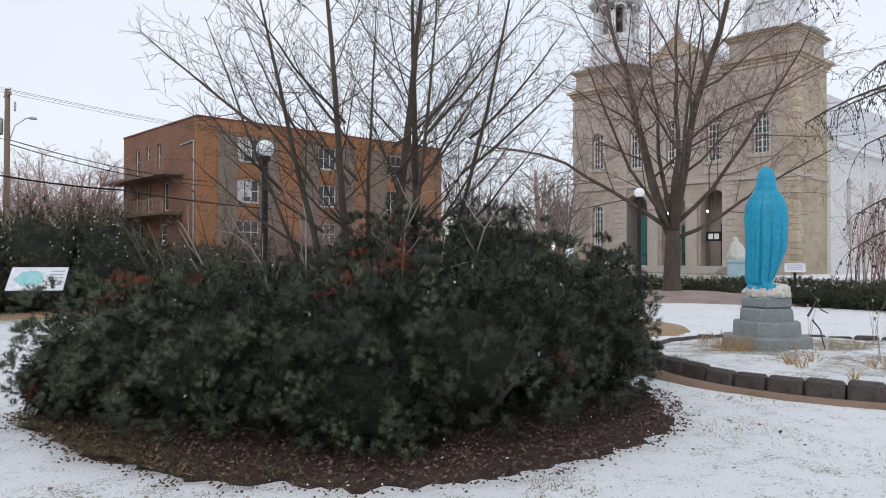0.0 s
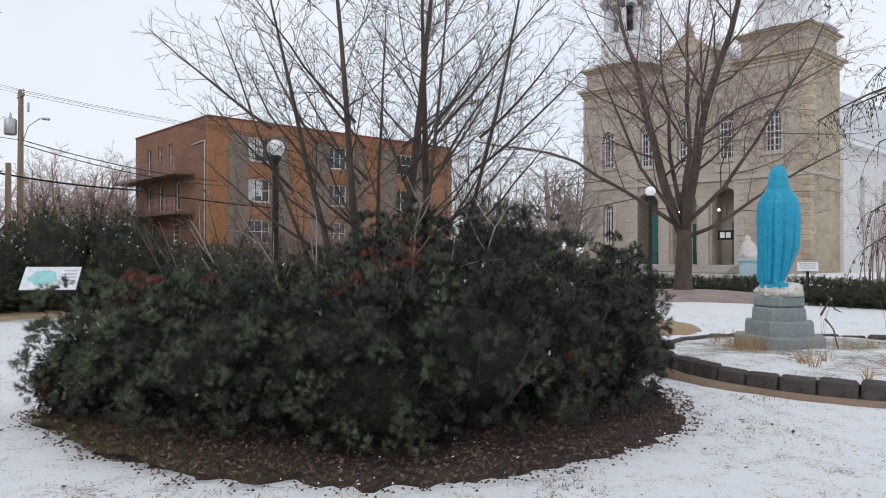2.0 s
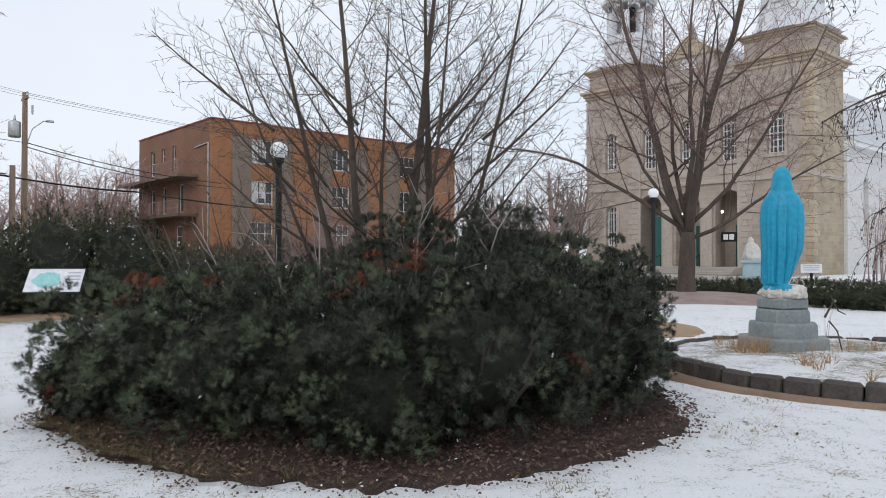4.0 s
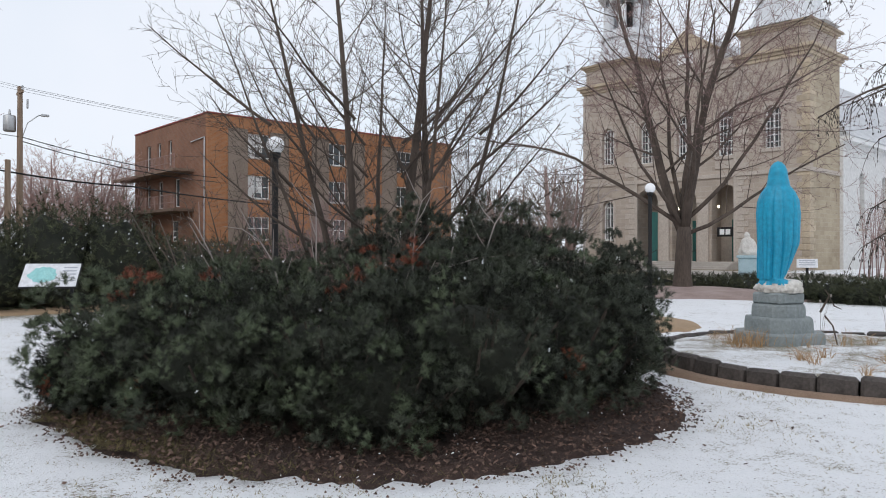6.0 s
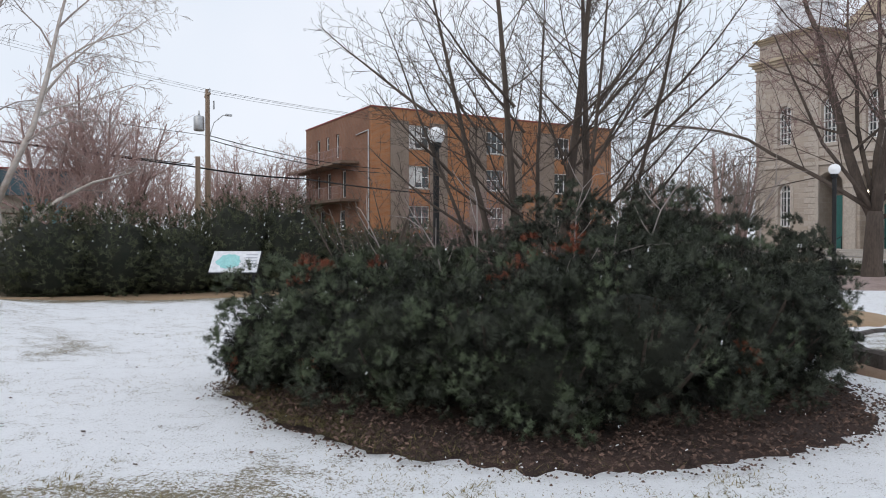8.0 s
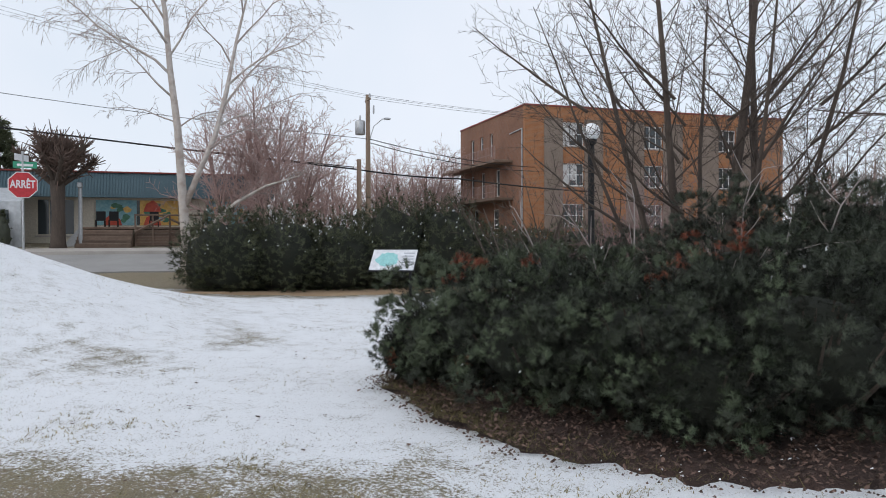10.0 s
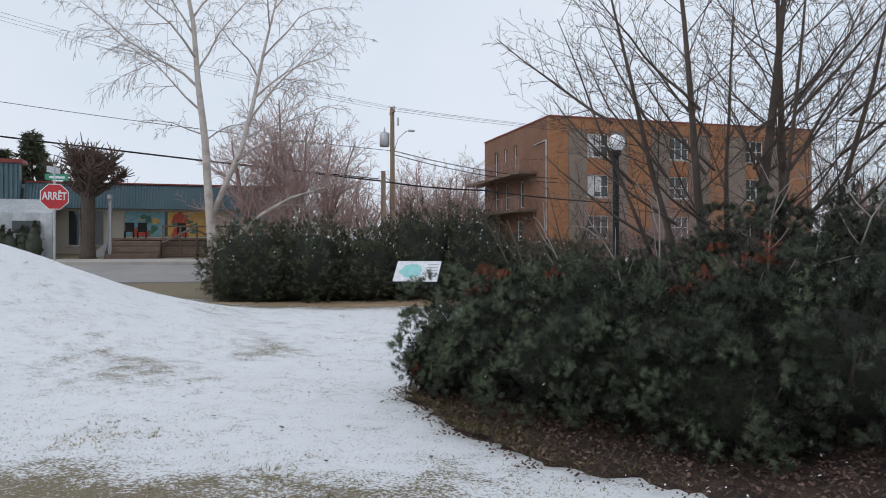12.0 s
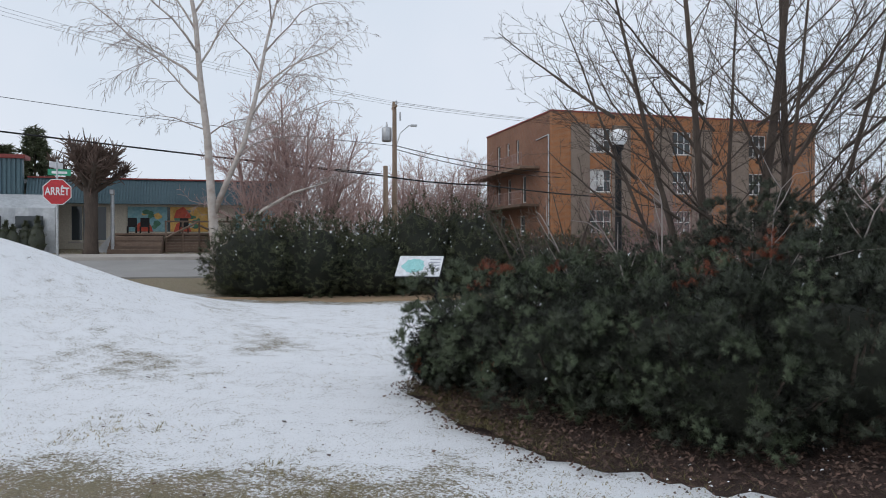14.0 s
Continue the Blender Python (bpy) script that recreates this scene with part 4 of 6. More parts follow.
SPEC_WEEP = dict(SPEC_BIRCH, kids=[16, 10, 5], ref=[6.0, 2.2, 1.0], levels=3, wander=[0.12, 0.13, 0.12, 0.1], tip=[0.1, 0.2, 0.4, 0.5], lift=[-0.12, -0.06, -0.25, -0.3], short=[0.42, 0.5, 0.6], angle=[44, 45, 40],
                 seg=[0.7, 0.5, 0.35, 0.3], sides=[7, 4, 3, 3], big=0)
SPEC_WEEP["from"] = [0.2, 0.15, 0.1]
SPEC_FAR = dict(levels=3, big=0, kids=[15, 8, 7], ref=[6.0, 2.8, 1.2], seg=[1.0, 0.7, 0.5, 0.4], wander=[0.05, 0.09, 0.1, 0.1],
                lift=[0.03, 0.05, 0.04, 0.03], tip=[0.25, 0.3, 0.4, 0.6], sides=[6, 4, 3, 3], angle=[42, 42, 40], thin=[0.45, 0.55, 0.7],
                short=[0.5, 0.5, 0.5], least=0.012)
SPEC_FAR["from"] = [0.2, 0.1, 0.1]


def at(p, rz=0):
    return pose(p.x, p.y, p.z, 0, 0, rz)


M_BARK_MID = mat("mid_grey_twigs", (0.15, 0.12, 0.105), (0.24, 0.195, 0.17), 0.9, 20, 2, 0)
M_BARK_PLUM = mat("plum_brown_twigs", (0.16, 0.10, 0.095), (0.25, 0.165, 0.15), 0.9, 20, 2, 0)
M_BARK_PINK = mat("pinkish_twigs", (0.34, 0.23, 0.21), (0.48, 0.34, 0.31), 0.9, 20, 2, 0)
M_DARK_POD = mat("dark_pods", (0.03, 0.024, 0.02), (0.055, 0.045, 0.038), 0.8, 30, 4, 0)


def stand_trees():
    # many-stemmed maple behind the pines: foot across and in depth, lean across and in depth, length, thickness
    rng = random.Random(11)
    big, small = Geo(), Geo()
    for x0, y0, lx, ly, ln, rad in ((-0.42, 0, -0.24, 0.05, 6.5, 0.06), (-0.25, -0.1, -0.07, -0.1, 7.0, 0.07), (0.08, 0.05, 0.02, 0.05, 7.2, 0.09), (0.4, 0.1, 0.06, 0.1, 7.0, 0.075),
                                    (0.5, -0.1, 0.26, -0.1, 6.0, 0.05), (-0.1, 0.3, -0.14, 0.25, 6.0, 0.05), (0.25, -0.3, 0.15, -0.2, 5.5, 0.045), (-0.5, -0.2, -0.36, -0.2, 5.0, 0.04)):
        grow(rng, big, small, Vector((x0, y0, -0.1)), Vector((lx, ly, 1)), ln, rad, 0, SPEC_SHRUB_TREE)
        # long low limbs that sweep outwards
        for k in range(3):
            z = 1.8 + 0.75 * k + rng.uniform(-0.2, 0.2)
            out = (1 if x0 > 0 else -1) * rng.uniform(0.6, 1.15)
            grow(rng, big, small, Vector((x0 + lx * z * 0.85, y0 + ly * z * 0.85, z)), Vector((out, rng.uniform(-0.5, 0.5), 0.75)), rng.uniform(1.5, 2.3), 0.024, 1, SPEC_SHRUB_TREE)
    t = thing("maple_tree", at(spot(-4.8, 10.2)), "bare many-stemmed maple rising behind the pines", "tree")
    part("trunk", big, M_BARK, t, smooth=True)
    tagged(part("crown", small, M_BARK, t), kind="stuff")
    # large tree in the lawn before the church
    c = spot(17.3, 30.0)
    rng = random.Random(8)
    big, small = Geo(), Geo()
    big.tube([(0, 0, -0.2), (0, 0, 0.1), (0.0, 0.02, 0.8), (0.05, 0, 1.9), (0.06, 0, 2.6)], [0.60, 0.42, 0.33, 0.30, 0.26], 12)
    for base, way, ln, r in ((2.3, (-0.42, 0.1, 1), 11.5, 0.21), (2.4, (0.06, -0.1, 1), 11.5, 0.21), (3.4, (0.30, 0.12, 1), 10.5, 0.12), (2.5, (-0.6, -0.3, 0.7), 7.5, 0.085),
                             (2.3, (0.95, 0.05, 0.25), 7.5, 0.085), (3.0, (-0.12, 0.5, 1), 9.0, 0.10), (2.9, (0.2, -0.5, 1), 8.0, 0.09), (2.6, (-0.8, 0.1, 0.6), 9.0, 0.09),
                             (2.8, (0.9, -0.15, 0.6), 9.5, 0.09)):
        grow(rng, big, small, Vector((0.05, 0, base)), Vector(way), ln, r, 0, SPEC_BIG)
    t = thing("lawn_tree", at(c), "large bare forked tree on the lawn before the church", "tree")
    part("trunk", big, M_BARK, t, smooth=True)
    tagged(part("crown", small, M_BARK_PLUM, t), kind="stuff")
    # birch behind the hedge
    c = spot(-44.3, 26.5)
    R, F = Vector((0.72, 0.69, 0)), Vector((-0.69, 0.72, 0))
    rng = random.Random(21)
    big, small = Geo(), Geo()
    up = Vector((0, 0, 1))
    main = [R * a + F * b + up * z for a, b, z in ((0, 0, -0.2), (0.02, 0, 1.2), (-0.1, 0.05, 3.0), (-0.22, 0.1, 5.0), (-0.45, 0.1, 7.0), (-0.6, 0.2, 9.0), (-0.95, 0.2, 11.0), (-1.1, 0.3, 13.0))]
    fork = [R * a + F * b + up * z for a, b, z in ((-0.02, 0.02, 2.3), (0.45, 0.05, 3.5), (1.0, 0.1, 4.8), (1.4, 0.2, 6.4), (1.75, 0.2, 8.2), (2.3, 0.3, 10.5))]
    big.tube(main, [0.19, 0.16, 0.145, 0.125, 0.10, 0.08, 0.05, 0.02], 9).tube(fork, [0.11, 0.10, 0.09, 0.075, 0.05, 0.02], 8)
    big.tube([R * a + F * 0.05 * a + up * z for a, z in ((0, 1.0), (0.7, 1.6), (1.7, 2.5), (2.7, 3.1), (3.9, 3.5))], [0.10, 0.085, 0.065, 0.045, 0.02], 7)
    for line, f, side, deep, rise, ln, r in ((main, 3.1, -0.8, 0.5, 0.5, 3.2, 0.03), (main, 3.5, -0.9, -0.3, 0.8, 4.2, 0.04), (main, 3.9, -0.8, 0.2, 1.3, 5.6, 0.05), (main, 4.4, -0.5, -0.5, 1.2, 5.0, 0.045),
                                             (main, 4.2, 0.5, -0.6, 1.1, 4.4, 0.04), (main, 4.8, -0.7, 0.4, 1.1, 5.0, 0.04), (main, 5.1, 0.5, 0.5, 1.2, 4.5, 0.04), (main, 5.4, -0.7, -0.2, 1.2, 5.0, 0.04),
                                             (main, 5.9, 0.6, 0.1, 1.2, 4.0, 0.03), (main, 6.2, -0.6, 0.2, 1.2, 4.0, 0.03), (main, 6.6, 0.4, -0.3, 1.2, 3.0, 0.025), (main, 3.0, 0.4, 0.9, 0.8, 3.5, 0.03),
                                             (fork, 1.6, 0.6, -0.7, 0.8, 3.8, 0.035), (fork, 2.2, 0.9, 0.3, 0.8, 4.0, 0.04), (fork, 2.6, 0.7, 0.1, 1.4, 5.2, 0.045), (fork, 3.1, 0.9, -0.4, 1.0, 4.4, 0.04),
                                             (fork, 3.5, -0.5, 0.5, 1.2, 4.0, 0.035), (fork, 3.9, 0.7, 0.3, 1.2, 4.4, 0.035), (fork, 4.4, -0.2, -0.5, 1.2, 3.5, 0.03), (fork, 4.7, 0.5, 0.1, 1.2, 3.5, 0.025)):
        p = line[int(f)].lerp(line[int(f) + 1], f - int(f))
        grow(rng, big if r > 0.035 else small, small, p, R * side + F * deep + up * rise, ln, r, 0, SPEC_WEEP)
    for a, z in ((1.0, 1.85), (1.7, 2.5), (2.3, 2.85), (2.9, 3.15), (3.5, 3.4), (3.9, 3.5)):
        grow(rng, small, small, R * a + F * 0.05 * a + up * z, R * 0.8 + F * rng.uniform(-0.8, 0.8) + up * rng.uniform(0.1, 0.8), 1.5, 0.018, 1, SPEC_WEEP)
    t = thing("birch_tree", at(c), "tall white birch with drooping bare twigs", "tree")
    part("trunk", big, M_BIRCH, t, smooth=True)
    tagged(part("crown", small, M_BIRCH_TWIG, t), kind="stuff")
    # drooping tree at the edge of the garden
    rng = random.Random(5)
    c = spot(39.3, 11.0)
    big, small, pods = Geo(), Geo(), Geo()
    big.tube([(0, 0, -0.2), (0.02, 0, 2.0), (-0.05, 0, 4.2), (0, 0, 6.8)], [0.2, 0.16, 0.11, 0.03], 10)
    left = Vector((-0.80, 0.60, 0))
    for z, up, ln in ((2.2, 0.25, 2.3), (2.6, 0.3, 2.0), (3.3, 0.5, 1.9), (3.6, 0.55, 2.3), (3.9, 0.5, 2.7), (4.3, 0.45, 2.6), (4.7, 0.5, 2.3), (5.1, 0.5, 2.7), (5.6, 0.5, 2.0)):
        w = (left + Vector((rng.gauss(0, .25), rng.gauss(0, .25), up))).normalized()
        pts = [Vector((0, 0, z))]
        for k in range(8):
            w = (w + Vector((rng.gauss(0, .06), rng.gauss(0, .06), -0.10))).normalized()
            pts.append(pts[-1] + w * ln / 8)
        big.tube(pts, [0.035 * (1 - 0.8 * k / 8) for k in range(9)], 5)
        for k in range(34):
            f = rng.uniform(2.5, 7.99)
            p = pts[int(f)].lerp(pts[int(f) + 1], f - int(f))
            d = Vector((rng.gauss(0, .7), rng.gauss(0, .7), rng.uniform(-0.3, 0.3))).normalized()
            q = [p]
            h = rng.uniform(0.25, 0.6)
            for m_ in range(4):
                d = (d + Vector((0, 0, -0.45))).normalized()
                q.append(q[-1] + d * h / 4)
            small.tube(q, [0.006, 0.005, 0.004, 0.004, 0.003], 3, False)
            for m_ in range(5):
                e = q[rng.randint(1, 4)] + Vector((rng.gauss(0, .012), rng.gauss(0, .012), -0.01))
                pods.tube([e, e + Vector((0, 0, -0.018)), e + Vector((0, 0, -0.04))], [0.003, 0.007, 0.003], 4)
    t = thing("weeping_tree", at(c), "bare tree with drooping twigs hung with dark pods", "tree")
    part("trunk", big, M_BARK, t, smooth=True)
    tagged(part("crown", small, M_BARK, t), kind="stuff")
    tagged(part("seed_pods", pods, M_DARK_POD, t, "small dark hanging pods"), kind="stuff")
    # reddish trees across the street
    k = 0
    for az, d, h in ((-41.5, 37, 7.5), (-38.6, 38, 8.2), (-36.3, 41, 7.2), (-33.2, 52, 6.5), (-30.5, 55, 6.8), (-28.3, 54, 7.4), (-26.4, 56, 7.0), (-24.6, 58, 6.2), (-34.8, 48, 5.5)):
        k += 1
        rng = random.Random(60 + k)
        st = [((rng.uniform(-.3, .3), rng.uniform(-.3, .3), -0.2), (rng.uniform(-.4, .4), rng.uniform(-.4, .4), 1), h * rng.uniform(0.7, 1.0), 0.13) for _ in range(4)]
        tree("street_tree", at(spot(az, d)), 70 + k, st, SPEC_FAR, M_BARK_RED, M_BARK_PINK, "bare reddish-brown tree beyond the street", group="reddish trees beyond the street")
    # thin shrubs between the pines and the brick building
    for k, (az, d, h, m, count) in enumerate(((-11, 17, 3.5, M_BARK_PLUM, 9), (-8.3, 19, 3.6, M_BARK_PLUM, 9), (-16.8, 15.5, 3.2, M_BARK, 5), (-1.5, 16, 3.4, M_BARK_MID, 7), (-5.5, 17, 3.4, M_BARK_MID, 7), (-17.0, 11.6, 2.9, M_BARK, 3), (-19.2, 13, 2.8, M_BARK, 4), (-9.6, 14, 2.7, M_BARK_PLUM, 7), (3.6, 24, 5.2, M_BARK_MID, 6))):
        rng = random.Random(40 + k)
        st = [((rng.uniform(-.3, .3), rng.uniform(-.3, .3), -0.1), (rng.uniform(-.6, .6), rng.uniform(-.5, .5), 1), h * rng.uniform(0.6, 1.0), 0.024) for _ in range(count)]
        tree("bare_shrub", at(spot(az, d)), 50 + k, st, dict(SPEC_FAR, least=0.005), m, m, "leafless reddish twiggy shrub", "shrub", "bare shrubs behind the pines")
    # trees between brick building and church; lighter twig colour stands in for haze
    for k, (az, d, h) in enumerate(((3.5, 62, 7.0), (4.8, 38, 5.2), (7.4, 36, 6.6), (9.0, 46, 7.5))):
        rng = random.Random(90 + k)
        st = [((0, 0, -0.2), (rng.uniform(-.3, .3), rng.uniform(-.3, .3), 1), h * rng.uniform(0.75, 1.0), 0.14) for _ in range(3)]
        tree("distant_tree", at(spot(az, d)), 95 + k, st, dict(SPEC_FAR, least=0.009, kids=[12, 7, 5]), M_BARK_RED, M_BARK_MID, "distant bare grey-brown tree", group="bare trees between the buildings")


stand_trees()


# ---- evergreen foliage ----
def shoots(rng, centres, ways, size, needles, width, material, name, outs=None, stem=None, cores=None):
    """Bottle-brush shoots: needles as slim blades round each twig end."""
    n = len(centres)
    C, W = np.asarray(centres), np.asarray(ways)
    W = W / np.linalg.norm(W, axis=1, keepdims=True)
    r = np.random.RandomState(rng)
    t = r.rand(n, needles)
    base = C[:, None, :] + W[:, None, :] * (t * (stem or size * 1.1) - size * 0.3)[..., None]
    rnd = r.normal(size=(n, needles, 3))
    rnd -= (rnd * W[:, None, :]).sum(2, keepdims=True) * W[:, None, :]
    rnd /= np.linalg.norm(rnd, axis=2, keepdims=True) + 1e-9
    d = rnd * 0.85 + W[:, None, :] * (0.3 + 0.8 * t[..., None])
    d /= np.linalg.norm(d, axis=2, keepdims=True)
    side = np.cross(d, r.normal(size=d.shape))
    side /= np.linalg.norm(side, axis=2, keepdims=True) + 1e-9
    ln = size * (0.55 + 0.4 * r.rand(n, needles, 1))
    a, b, c = base - side * width, base + side * width, base + d * ln
    if outs is None:
        verts = np.stack([a, b, c], 2).reshape(-1, 3)
        return arrays_mesh(name, verts, np.arange(len(verts)).reshape(-1, 3), material)
    # blades of a tuft share its rounded normals
    O = np.asarray(outs)[:, None, :]
    turn = (np.cross(b - a, c - a) * O).sum(2, keepdims=True) < 0
    a, b = np.where(turn, b, a), np.where(turn, a, b)
    verts = np.stack([a, b, c], 2).reshape(-1, 3)
    me = arrays_mesh(name, verts, np.arange(len(verts)).reshape(-1, 3), material)
    nr = 1.0 * O + 0.35 * rnd + 0.15 * d
    if cores is not None:
        nr = base + d * ln * 0.5 - np.asarray(cores)[:, None, :]
        nr = nr / np.linalg.norm(nr, axis=2, keepdims=True) + 0.4 * rnd
    nr = np.repeat((nr / np.linalg.norm(nr, axis=2, keepdims=True)).reshape(-1, 3), 3, axis=0)
    me.polygons.foreach_set("use_smooth", np.ones(len(me.polygons), dtype=bool))
    me.normals_split_custom_set_from_vertices(nr.tolist())
    return me


def lump_dome(rx, ry, h, seed, p):
    """A bumpy mound's surface point for a unit direction p."""
    q = Vector(p) * 2.3 + Vector((seed * 7.1, 0, 0))
    s = 1 + 0.20 * noise.noise(q) + 0.24 * noise.noise(q * 2.2)
    return Vector((p[0] * rx * s, p[1] * ry * s, max(0.05, h * 0.42 + p[2] * h * 0.58 * s)))


BROWN = (((-0.55, 7.6, 1.6), 0.24), ((-1.1, 7.4, 1.4), 0.26), ((-0.85, 7.5, 1.45), 0.22), ((-3.1, 7.1, 1.3), 0.2), ((-2.3, 6.9, 1.4), 0.15))  # dead patches: place, size


PINES = [(-3.12, 7.5, 1.12, 1.2, 1.40), (-2.15, 6.9, 1.25, 1.25, 1.40), (-1.05, 6.66, 1.25, 1.2, 1.42), (0.1, 6.76, 1.2, 1.2, 1.56),
         (0.98, 7.75, 1.2, 1.3, 1.66), (-0.45, 8.5, 1.4, 1.3, 2.05), (0.72, 9.2, 1.0, 1.2, 2.15), (-2.4, 8.8, 1.5, 1.3, 1.52), (2.32, 10.4, 0.58, 0.7, 1.82),
         (-0.62, 6.0, 0.78, 0.7, 1.0), (1.5, 8.1, 0.8, 0.9, 1.35), (-3.62, 7.25, 0.5, 0.55, 0.85)]


def pine(x, y, rx, ry, h, seed, count, dull=0.3, rust=0.0, low=-0.8):
    t = thing("mugo_pine", pose(x, y, 0.03, 0, 0, 0), "dense dark green mugo pine shrub in brown mulch", "shrub", "pine shrubs in the bed")
    r = random.Random(seed)
    g = Geo()
    nu, nv = 28, 14
    for i in range(nv + 1):
        for j in range(nu):
            th, ph = math.pi * i / nv, 2 * math.pi * j / nu
            p = (math.sin(th) * math.cos(ph), math.sin(th) * math.sin(ph), math.cos(th))
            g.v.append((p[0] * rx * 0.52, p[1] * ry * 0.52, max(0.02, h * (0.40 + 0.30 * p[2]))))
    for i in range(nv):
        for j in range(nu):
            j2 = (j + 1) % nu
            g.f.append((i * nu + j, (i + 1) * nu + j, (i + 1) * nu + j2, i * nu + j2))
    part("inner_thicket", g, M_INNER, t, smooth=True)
    st = Geo()
    for i in range(26):
        a = r.uniform(0, 6.28)
        e = r.uniform(0.15, 1.2)
        p = (math.cos(a) * math.cos(e), math.sin(a) * math.cos(e), math.sin(e))
        q = lump_dome(rx, ry, h, seed, p)
        st.tube([(0.15 * math.cos(a), 0.15 * math.sin(a), -0.03), (q.x * 0.5, q.y * 0.5, q.z * 0.4), (q.x * 0.78, q.y * 0.78, q.z * 0.78)], [0.035, 0.022, 0.008], 5)
    tagged(part("branchwork", st, M_BARK, t), kind="stuff")
    # bottle-brush shoots gather into rounded puffs with dark gaps between them
    sets = {k: ([], [], [], []) for k in "abcs"}
    centres = []
    for i in range(count):
        a = r.uniform(0, 6.28)
        z = r.uniform(low, 1.0)
        s = math.sqrt(max(0, 1 - z * z))
        cl = (s * math.cos(a), s * math.sin(a), z)
        q = lump_dome(rx, ry, h, seed, cl)
        gx, gy = x + q.x, y + q.y
        if q.z < 0.14 or (cl[1] > 0.45 and cl[2] < 0.7) or any((q - o).length_squared < 0.225 ** 2 for o in centres):
            continue
        if any((px, py) != (x, y) and ((gx - px) / prx) ** 2 + ((gy - py) / pry) ** 2 + ((q.z - ph * 0.42) / (ph * 0.58)) ** 2 < 0.28 for px, py, prx, pry, ph in PINES):
            continue
        centres.append(q.copy())
        out = Vector((cl[0], cl[1], cl[2] * 0.8 + 0.35)).normalized()
        size = r.uniform(0.10, 0.17)
        q += out * r.uniform(-0.20, 0.06) + Vector((0, 0, r.uniform(-0.03, 0.06)))
        brown = any((Vector((x, y, 0.03)) + q - Vector(b)).length < d for b, d in BROWN)
        which = "c" if brown or r.random() < rust else ("b" if r.random() < dull else "a")
        frosty = 0.05 if r.random() < 0.14 else 0.004
        for k in range(24):
            w = Vector((r.gauss(0, 1), r.gauss(0, 1), r.gauss(0.25, 1))).normalized()
            if w.dot(out) < -0.1:
                continue
            p = q - out * 0.06 + w * size * r.uniform(0.5, 0.75)
            if p.z < 0.07:
                continue
            key = "s" if (r.random() < frosty and w.z > 0.3) else which
            sets[key][0].append(tuple(p))
            sets[key][1].append(tuple((w * 0.9 + Vector((r.gauss(0, 0.15), r.gauss(0, 0.15), 0.3))).normalized()))
            sets[key][2].append(tuple((w + out * 0.15).normalized()))
            sets[key][3].append(tuple(q - out * 0.10 - Vector((0, 0, 0.05))))
    # short growth filling the depth between the tufts, near-black so gaps look shaded
    fill = ([], [], [])
    for i in range(1500):
        a = r.uniform(0, 6.28)
        z = r.uniform(low, 1.0)
        s = math.sqrt(max(0, 1 - z * z))
        cl = (s * math.cos(a), s * math.sin(a), z)
        if cl[1] > 0.4 and z < 0.7:
            continue
        q = lump_dome(rx, ry, h, seed, cl)
        k = r.uniform(0.62, 0.80)
        w = (Vector(cl) + Vector((r.gauss(0, 0.6), r.gauss(0, 0.6), r.gauss(0.2, 0.5)))).normalized()
        fill[0].append((q.x * k, q.y * k, max(0.1, h * 0.45 + (q.z - h * 0.45) * k)))
        fill[1].append(tuple(w))
        fill[2].append(tuple((w + Vector(cl)).normalized()))
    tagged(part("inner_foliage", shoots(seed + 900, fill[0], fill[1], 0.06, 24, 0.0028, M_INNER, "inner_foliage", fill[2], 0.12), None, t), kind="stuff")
    if sets["s"][0]:
        snow = part("snow_dusting", shoots(seed, *sets["s"][:2], 0.024, 10, 0.006, M_SNOWBIT, "snow_dusting"), None, t, "white snow caught in the needles")
        tagged(snow, kind="stuff")
    for key, material, nm in (("a", M_NEEDLE, "needle_foliage"), ("b", M_NEEDLE_DULL, "fresh_foliage"), ("c", M_RUST, "dead_foliage")):
        if sets[key][0]:
            ob = part(nm, shoots(seed * 3 + ord(key), sets[key][0], sets[key][1], 0.062, 60, 0.0013, material, nm, sets[key][2], 0.05, sets[key][3]), None, t)
            tagged(ob, "rusty brown dead needles" if key == "c" else "", kind="stuff")
    return t


for i, (x, y, rx, ry, h) in enumerate(PINES):
    pine(x, y, rx, ry, h, 31 + i, 1500, (0.85, 0.6, 0.3, 0.12, 0.1, 0.15, 0.15, 0.6, 0.1, 0.2, 0.1, 0.75)[i], 0.004, -0.1 if i in (5, 6, 7) else -0.85)


